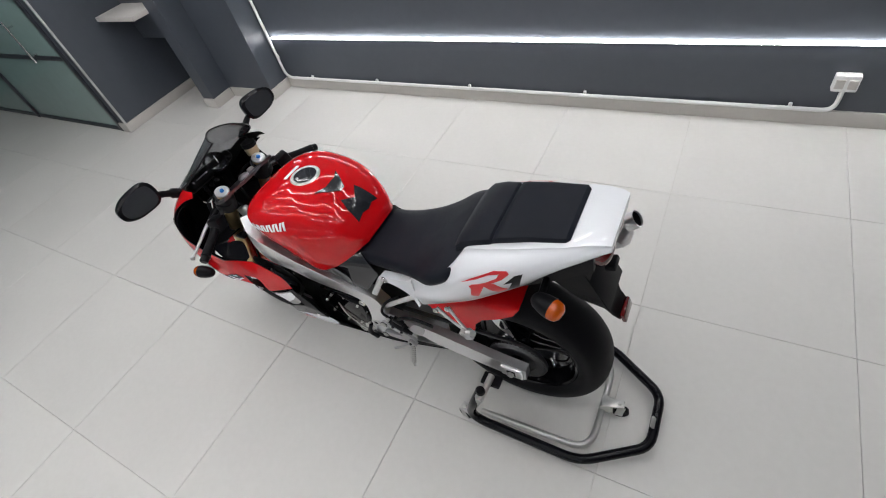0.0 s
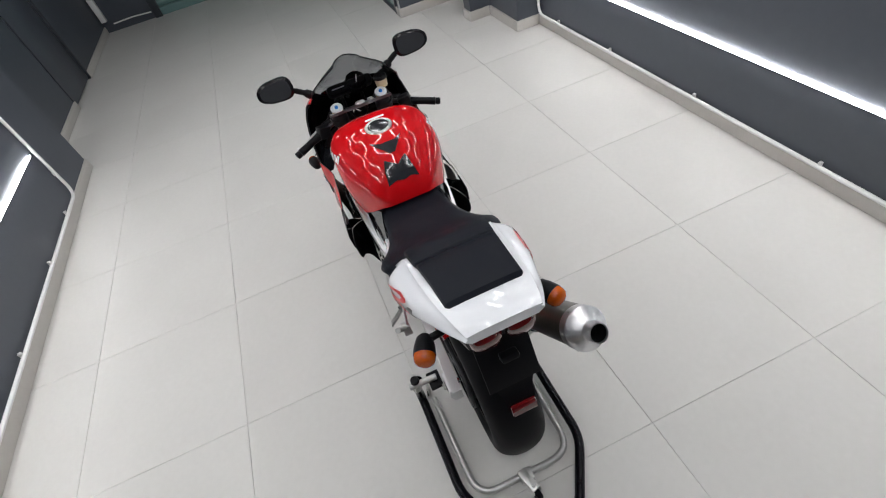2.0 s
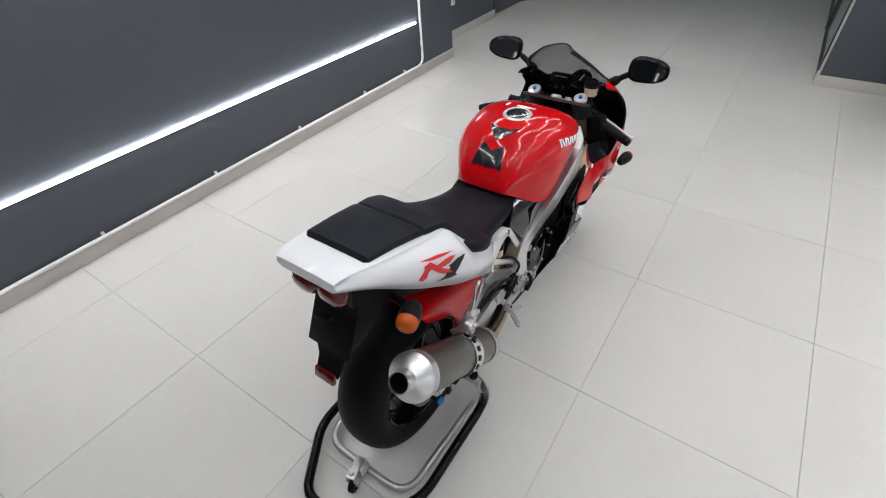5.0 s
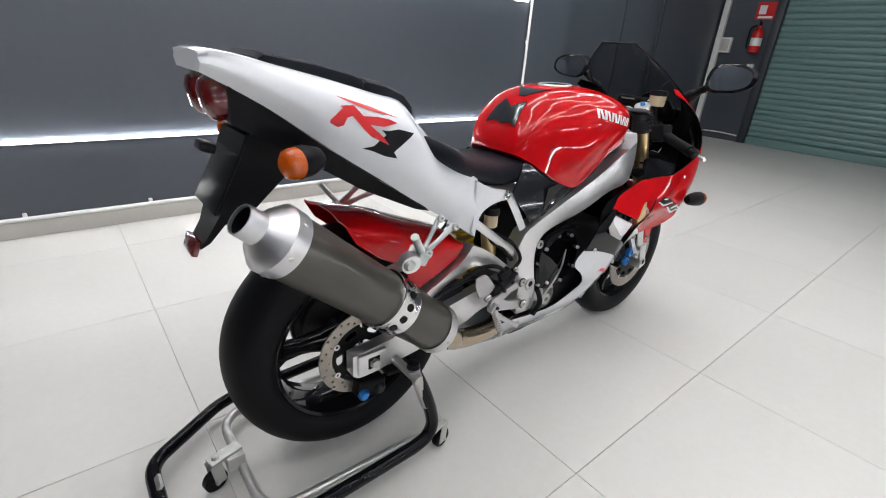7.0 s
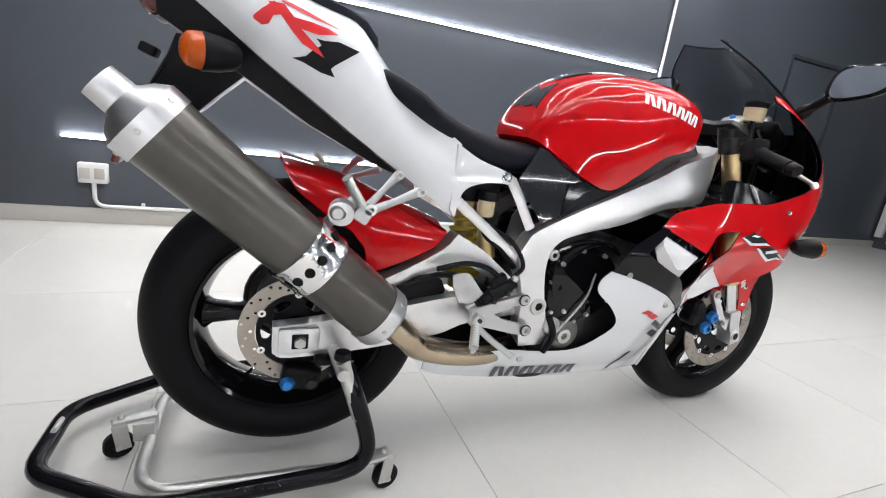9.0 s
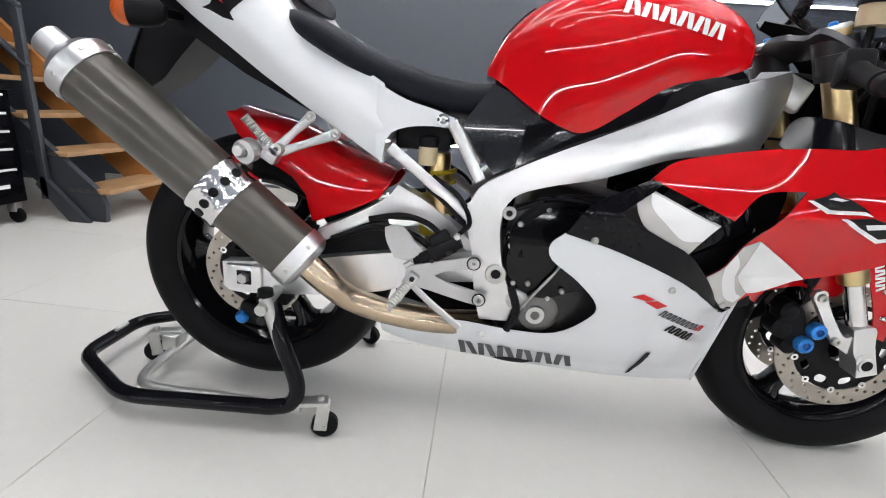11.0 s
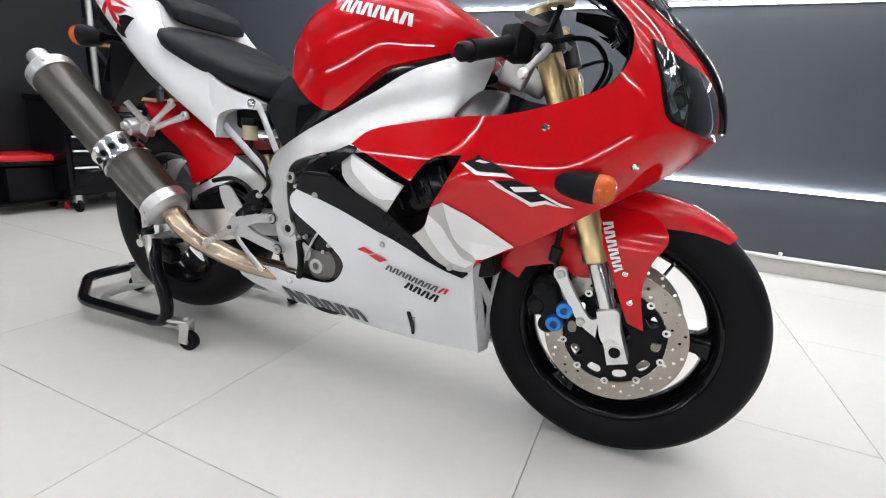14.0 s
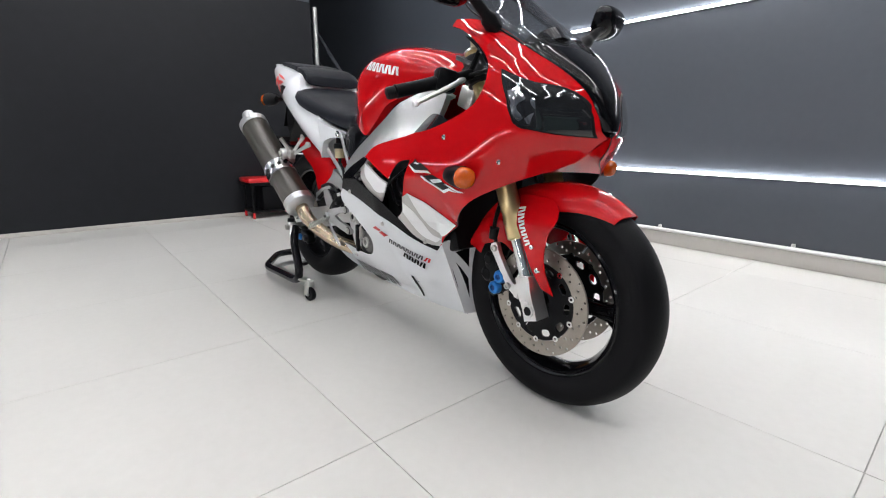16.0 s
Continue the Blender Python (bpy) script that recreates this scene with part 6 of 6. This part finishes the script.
for sg in (-1, 1):
    a, b = Vector((1.178, sg * 0.118, 0.900)), Vector((1.104, sg * 0.345, 0.842))
    d = (b - a).normalized()
    hb = B("handlebar", tube((a, a + d * 0.10, b - d * 0.006), 0.011, 12), M_DARKM, "low clip-on handlebar")
    part("clamp", lathe([(0.028, -0.018), (0.036, -0.018), (0.036, 0.018), (0.028, 0.018)], a + Vector((0, 0, 0.0)), (0.33, 0, -0.94), 24, True), M_DARKM, hb)
    part("grip", lathe([(0.017, 0.120), (0.019, 0.122), (0.0175, 0.132), (0.0165, 0.17), (0.0175, 0.232), (0.019, 0.236), (0.016, 0.238), (0, 0.238)], a, d, 20), M_RUBBER, hb, "black rubber grip")
    part("bar_end", lathe([(0.0, 0.262), (0.013, 0.262), (0.016, 0.258), (0.016, 0.240), (0, 0.238)], a, d, 18), M_BLACK, hb)
    part("switch_housing", box((0.046, 0.058, 0.058), Matrix.Translation(a + d * 0.094) @ pose(0, 0, 0, 12 * sg, 0, 20 * sg), 0.008, 2), M_BLACK, hb)
    part("switch", box((0.010, 0.018, 0.012), Matrix.Translation(a + d * 0.098 + Vector((-0.014, 0, 0.024))), 0.003), M_DECR if sg < 0 else M_BLACK, hb, "small switch")
    lv = [a + d * 0.06 + Vector((0.030, 0, -0.002)), a + d * 0.10 + Vector((0.062, 0, -0.008)), a + d * 0.17 + Vector((0.082, 0, -0.020)), Vector((1.205, sg * 0.345, 0.810))]
    part("lever", tube(lv, [0.008] * 5 + [0.0065] * 5 + [0.0055] * 5 + [0.005], 10, 5, flat=1.3), M_ZINC, hb, "silver control lever")
    part("lever_ball", lathe([(0, -0.010), (0.007, -0.007), (0.0095, 0), (0.007, 0.007), (0, 0.010)], lv[-1], d, 14), M_SILVER, hb)
    part("master_cylinder", tube((a + d * 0.04 + Vector((0.034, 0, 0.004)), a + d * 0.085 + Vector((0.040, 0, 0.002))), 0.014, 12), M_BLACK, hb)
    part("cable", tube([a + d * 0.07 + Vector((0.03, 0, 0)), Vector((1.27, sg * 0.13, 0.90)), Vector((1.30, sg * 0.05, 0.86)), Vector((1.26, sg * 0.02, 0.78))], 0.005, 8, 6), M_BLACK, hb)
    # mirror
    mc = Vector((1.296, sg * 0.330, 1.072))
    rings = []
    for t, sc in ((-0.016, 0.90), (-0.012, 1.0), (0.0, 0.99), (0.014, 0.86), (0.026, 0.60), (0.033, 0.25)):
        ring = []
        for k in range(28):
            q = 2 * math.pi * k / 28
            cy, cz = math.cos(q), math.sin(q)
            yy = 0.082 * math.copysign(abs(cy) ** 0.72, cy) * sc
            zz = (0.046 - 0.010 * cy * sg) * math.copysign(abs(cz) ** 0.72, cz) * sc
            ring.append(mc + Vector((t * 1.1 + 0.30 * zz - 0.10 * yy * sg, yy, zz + 0.04 * yy * sg)))
        rings.append(ring)
    mir = B("mirror", loft(rings), M_BLACKG, "black rear-view mirror on a stalk")
    ring = [mc + (p - mc) * 0.92 + Vector((-0.0025, 0, 0)) for p in rings[0]]
    part("mirror_glass", loft([ring, [p + Vector((0.002, 0, 0)) for p in ring]]), M_MIRROR, mir, "mirror glass")
    part("stalk", tube([(1.305, sg * 0.180, 0.985), (1.308, sg * 0.215, 1.012), (1.308, sg * 0.255, 1.038), (1.310, sg * 0.30, 1.058)], [0.020] * 4 + [0.013] * 4 + [0.011] * 4 + [0.012], 12, 4), M_BLACK, mir)


# ---- paddock stand ----
stand = empty("paddock_stand", "black tubular paddock stand under the rear wheel", "paddock stand")
stand.location = (0, 0.028, ZF)
SY = 0.255
outer = elbow((0.13, -SY, 0.075), (-0.285, -SY, 0.062), (-0.40, -0.175, 0.062), 0.06, 5)[:-1] + elbow((-0.42, -0.165, 0.062), (-0.505, -0.108, 0.062), (-0.505, 0, 0.062), 0.05, 5)[1:-1]
pts = outer + [Vector((p.x, -p.y, p.z)) for p in reversed(outer)]
st_up = [Vector((0.090, -SY + 0.02, 0.335)), Vector((0.118, -SY, 0.255)), Vector((0.146, -SY, 0.165)), Vector((0.148, -SY, 0.120)), Vector((0.128, -SY, 0.090)), Vector((0.085, -SY, 0.077))]
full = spline(st_up, 4) + pts[1:-1] + [Vector((p.x, -p.y, p.z)) for p in reversed(spline(st_up, 4))]
part("main_tube", tube(full, 0.0185, 12), M_BLACKP, stand, "satin black bent steel tube")
inner = elbow((0.14, -0.21, 0.05), (-0.31, -0.20, 0.05), (-0.31, 0.0, 0.05), 0.09, 7)[:-1]
part("inner_tube", tube(inner + [Vector((p.x, -p.y, p.z)) for p in reversed(inner)], 0.013, 10), M_ZINC, stand, "zinc-plated inner frame tube")
for sg in (-1, 1):
    up = part("upright", tube(((0.125, sg * SY, 0.215), (0.080, sg * (SY - 0.008), 0.350)), 0.0155, 12), M_ZINC, stand, "zinc-plated upright")
    part("support_arm", tube(((0.080, sg * (SY + 0.02), 0.330), (0.072, sg * 0.165, 0.338)), 0.013, 10), M_ZINC, up, "steel cross arm")
    part("support_pad", box((0.075, 0.05, 0.016), pose(0.07, sg * 0.175, 0.320), 0.004), M_BLACK, up, "black rubber pad")
    part("knob", lathe([(0, 0.022), (0.016, 0.020), (0.018, 0.006), (0.010, 0), (0, 0)], (0.080, sg * (SY - 0.008), 0.350), (0, 0, 1), 14), M_BLACK, up)


def caster(x, y, yaw, z=0.0):
    m = pose(x, y, z, 0, 0, yaw)
    c = part("caster_plate", box((0.085, 0.034, 0.010), m @ pose(-0.022, 0, 0.094), 0.002), M_ZINC, stand, "zinc-plated caster arm")
    for s in (-1, 1):
        part("fork_plate", box((0.030, 0.003, 0.068), m @ pose(0.006, s * 0.0155, 0.058, 0, 8, 0), 0.001), M_ZINC, c)
    o = m @ Vector((0.012, 0, 0.031))
    ax = m.to_3x3() @ Vector((0, 1, 0))
    part("caster_wheel", lathe([(0.014, -0.011), (0.027, -0.012), (0.031, -0.008), (0.031, 0.008), (0.027, 0.012), (0.014, 0.011)], o, ax, 28, True), M_RUBBER, c, "black caster wheel")
    part("caster_hub", lathe([(0, -0.010), (0.0145, -0.010), (0.0145, 0.010), (0, 0.010)], o, ax, 18), M_BLACKP, c)
    part("axle_bolt", lathe([(0, -0.020), (0.006, -0.020), (0.006, 0.020), (0, 0.020)], o, ax, 8), M_ZINC, c)
    part("swivel_bolt", lathe([(0, 0.012), (0.007, 0.010), (0.009, 0), (0, 0)], m @ Vector((0.004, 0, 0.098)), (0, 0, 1), 10), M_ZINC, c)
    return c


caster(0.195, -0.235, 15)
caster(0.195, 0.235, -15)
caster(-0.366, 0.0, 195)
part("caster_arm", slab(-0.345, -0.30, -0.022, 0.028, 0.045, 0.092, 0.003), M_ZINC, stand)
part("crest", box((0.010, 0.045, 0.028), pose(-0.500, 0.02, 0.078, 0, 40, 0), 0.003), M_ZINC, stand, "small metal badge")


# ---- things round the room ----
def thing(name, label, category, group=""):
    ob = empty(name, label, category, group)
    ob.location = (0, 0, ZF)
    return ob


# side door in the recess
door = structure("door_1", slab(5.35, 6.24, 2.675, 2.715, 0.01, 2.065, 0.004), M_WALL, "dark grey flush door in the recessed wall, closed", "door")
part("door_handle", tube([(6.14, 2.68, 1.02), (6.14, 2.63, 1.02), (6.03, 2.63, 1.02)], 0.010, 8), M_STEEL, door, "dark lever handle")
for x0, x1, z0, z1 in ((5.31, 5.35, 0, 2.11), (6.24, 6.28, 0, 2.11), (5.35, 6.24, 2.07, 2.11)):
    part("door_frame", slab(x0, x1, 2.652, 2.70, z0, z1, 0.003), M_STEEL, door)

# glazed cabin beside the shutter
cab = thing("glazed_cabin", "dark-framed glazed partition with a greenish glass door", "partition")
for x in (4.76, 6.50, 8.06):
    part("mullion", slab(x - 0.025, x + 0.025, -1.16, -1.10, 0, 2.4, 0.004), M_STEEL, cab, "dark metal mullion")
for z in (0.02, 0.76, 2.38):
    part("transom", slab(4.785, 8.035, -1.15, -1.11, z - 0.02, z + 0.02, 0.003), M_STEEL, cab)
for x0, x1 in ((4.785, 6.475), (6.525, 8.035)):
    for z0, z1 in ((0.04, 0.74), (0.78, 2.36)):
        part("pane", slab(x0, x1, -1.136, -1.124, z0, z1), M_GLASSG, cab, "greenish frosted glass pane")
hd = part("door_pull", tube(((5.23, -1.065, 0.74), (5.23, -1.065, 1.12)), 0.012, 10), M_CHROME, cab, "bright steel pull bar")
for z in (0.80, 1.06):
    part("pull_post", tube(((5.23, -1.065, z), (5.23, -1.12, z)), 0.008, 8), M_CHROME, hd)
structure("corner_trim", slab(4.604, 4.622, -1.122, -1.104, 0.082, ZC), M_ALU, "bright metal corner trim of the cabin wall", "trim")
tagged(finish("counter_top", slab(4.022, 4.60, -2.34, -1.50, 0.905, 0.945, 0.006), M_SKIRT), "pale stone counter top over the dark niche", "counter")

# fire extinguisher, sign and small boxes on the end wall
XE = XF - 0.001
ext = tagged(finish("fire_extinguisher", lathe([(0, 1.33), (0.065, 1.33), (0.075, 1.345), (0.075, 1.60), (0.060, 1.645), (0.025, 1.67), (0.025, 1.70), (0, 1.70)], (XE - 0.095, 2.03, 0), (0, 0, 1), 28), M_DECR), "red fire extinguisher hanging on the dark wall", "extinguisher")
part("label_band", lathe([(0.0755, 1.42), (0.0765, 1.42), (0.0765, 1.53), (0.0755, 1.53)], (XE - 0.095, 2.03, 0), (0, 0, 1), 28, True), M_DECW, ext, "white label without lettering")
part("valve", box((0.03, 0.03, 0.06), pose(XE - 0.095, 2.03, 1.72), 0.006), M_BLACK, ext, "black valve head")
part("lever", box((0.10, 0.018, 0.012), pose(XE - 0.12, 2.03, 1.755, 0, 12, 0), 0.004), M_BLACK, ext)
part("hose", tube([(XE - 0.11, 2.06, 1.70), (XE - 0.13, 2.13, 1.66), (XE - 0.13, 2.14, 1.5), (XE - 0.12, 2.13, 1.38)], 0.010, 8, 6), M_BLACK, ext, "black hose")
part("bracket", box((0.02, 0.08, 0.03), pose(XE - 0.011, 2.03, 1.62), 0.003), M_STEEL, ext)
sg_ = tagged(finish("safety_sign", box((0.004, 0.27, 0.23), pose(XE - 0.002, 2.04, 1.905), 0.0), M_DECR), "red and white safety sign on the dark wall", "sign")
part("pictogram", box((0.002, 0.10, 0.12), pose(XE - 0.0052, 2.09, 1.92), 0), M_DECW, sg_, "white picture field")
part("text_bar", box((0.002, 0.20, 0.03), pose(XE - 0.0052, 2.04, 1.82), 0), M_DECW, sg_, "white bar in place of small print")
sw = tagged(finish("switch_box", box((0.04, 0.09, 0.09), pose(XE - 0.02, 2.03, 1.12), 0.006), M_WHITEP), "white switch box on the dark wall", "switch")
part("rocker", box((0.008, 0.035, 0.05), pose(XE - 0.043, 2.03, 1.12), 0.003), M_SKIRT, sw)
trunk = tagged(finish("cable_trunking", slab(XF - 0.075, XF - 0.005, 2.555, 2.635, 0.15, ZC - 0.01, 0.004), M_WHITEP), "white square cable trunking in the corner", "trunking")
part("lid_joint", slab(XF - 0.078, XF - 0.074, 2.57, 2.62, 0.9, 0.91), M_SKIRT, trunk)
bx = tagged(finish("junction_box", box((0.07, 0.16, 0.22), pose(XF - 0.04, 2.47, 1.42), 0.008), M_WHITEP), "white junction box beside the trunking", "junction box")
part("cover_plate", box((0.006, 0.12, 0.17), pose(XF - 0.078, 2.47, 1.42), 0.003), M_SKIRT, bx)
for zz, y1 in ((3.05, -1.2), (3.38, -1.2)):
    pts_ = [Vector((XF - 0.03, 2.55 - (2.55 - y1) * k / 24, zz + 0.012 * math.sin(k * 1.7))) for k in range(25)]
    tagged(finish("wall_cable", tube(pts_, 0.012, 8), M_WHITEP), "white cable run high on the dark wall", "cable")
tagged(finish("wall_cable", tube(((6.3, 2.64, 3.35), (8.0, 2.64, 3.05)), 0.012, 8), M_WHITEP), "white cable run high on the dark wall", "cable")
tagged(finish("floor_cable", tube([(XF - 0.02, 2.50, 0.09), (XF - 0.03, 2.2, 0.10), (XF - 0.03, 1.92, 0.085)], 0.010, 8, 5), M_WHITEP), "white cable along the foot of the end wall", "cable")

# stair against the left wall
stair = thing("staircase", "open wooden staircase with an orange stringer and steel rail", "staircase")
def stringer(y, material, lb, dz=0.0):
    o = [(-1.60, 0.0), (-1.585, 0.10), (-1.62, 0.18), (-2.98, 1.40), (-3.10, 1.40), (-3.10, 1.22), (-1.76, 0.0)]
    bm = sheet(o, (), 0)
    bend(bm, lambda s, z: (s, y, z + dz), 0.035)
    return part("stringer", bm, material, stair, lb)


stringer(1.90, M_WOOD, "orange varnished wooden stringer")
stringer(1.31, M_STEEL, "dark steel stringer")
for k in range(6):
    x, z = -1.56 - 0.222 * k, 0.19 + 0.195 * k
    part("tread", box((0.25, 0.58, 0.028), pose(x - 0.115, 1.60, z - 0.014), 0.004), M_TREAD, stair, "brown wooden tread")
for x, z0, z1 in ((-1.90, 0.27, 1.13), (-2.95, 1.2, 2.06)):
    part("rail_post", slab(x - 0.022, x + 0.022, 1.262, 1.292, z0 - 0.15, z1, 0.003), M_STEEL, stair, "dark steel post")
for dz in (0.80, 0.52):
    part("rail", tube(((-1.88, 1.277, 0.30 + dz), (-2.95, 1.277, 1.24 + dz)), 0.019, 10), M_STEEL, stair, "dark steel rail")
part("rail_foot", bend(sheet([(-1.66, 0.0), (-1.78, 0.0), (-1.95, 0.20), (-1.90, 0.25)], (), 0), lambda s, z: (s, 1.262, z), 0.03), M_STEEL, stair, "slanted dark steel foot")
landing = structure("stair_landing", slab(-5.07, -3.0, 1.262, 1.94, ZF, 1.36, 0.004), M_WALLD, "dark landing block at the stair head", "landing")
tagged(finish("steel_post", tube(((XB + 0.025, 1.135, 0.0), (XB + 0.025, 1.135, 1.93)), 0.021, 12), M_ZINC), "grey steel tube post at the partition's edge", "post")

# tool chest
chest = thing("tool_chest", "black steel tool chest on casters with five drawers", "tool chest")
part("body", slab(-2.34, -1.96, 0.66, 1.215, 0.115, 0.70, 0.006), M_BLACKP, chest)
part("top_tray", slab(-2.35, -1.94, 0.65, 1.225, 0.70, 0.735, 0.006), M_BLACK, chest)
zt = 0.685
for k, hh in enumerate((0.085, 0.085, 0.085, 0.10, 0.14)):
    dr = part("drawer", slab(-1.958, -1.944, 0.685, 1.165, zt - hh + 0.008, zt, 0.003), M_BLACKP, chest)
    part("handle", slab(-1.944, -1.932, 0.69, 1.16, zt - 0.016, zt - 0.004, 0.002), M_WHITEP, dr, "bright drawer lip")
    zt -= hh + 0.006
part("badge", box((0.002, 0.07, 0.02), pose(-1.943, 1.08, 0.21), 0), M_DECW, chest, "small white and red badge")
for x in (-2.29, -2.0):
    for y in (0.71, 1.165):
        cw = part("caster", lathe([(0, -0.014), (0.036, -0.014), (0.042, -0.009), (0.042, 0.009), (0.036, 0.014), (0, 0.014)], (x + 0.015, y, 0.042), (0, 1, 0), 24), M_RUBBER, chest, "black caster wheel")
        part("caster_fork", slab(x - 0.02, x + 0.03, y - 0.021, y + 0.021, 0.062, 0.114, 0.004), M_ZINC, cw, "bright caster fork")

# red stool
stool = thing("creeper_stool", "low workshop stool with a red pad on red casters", "stool")
part("pad", slab(-2.37, -2.10, 0.29, 0.745, 0.325, 0.368, 0.014), M_DECR, stool, "flat red padded seat")
part("pan", slab(-2.36, -2.11, 0.30, 0.735, 0.300, 0.326, 0.003), M_BLACK, stool)
part("drawer_box", slab(-2.33, -2.14, 0.42, 0.70, 0.07, 0.285, 0.005), M_BLACK, stool, "black tray box under the seat")
part("base", slab(-2.36, -2.11, 0.31, 0.73, 0.058, 0.072, 0.003), M_BLACK, stool)
for x in (-2.345, -2.125):
    for y in (0.325, 0.71):
        part("leg", tube(((x, y, 0.07), (x, y, 0.30)), 0.011, 8), M_BLACK, stool)
        part("caster", lathe([(0, -0.011), (0.024, -0.011), (0.028, -0.006), (0.028, 0.006), (0.024, 0.011), (0, 0.011)], (x, y, 0.028), (0.4, 1, 0), 20), M_DECR, stool, "red caster wheel")
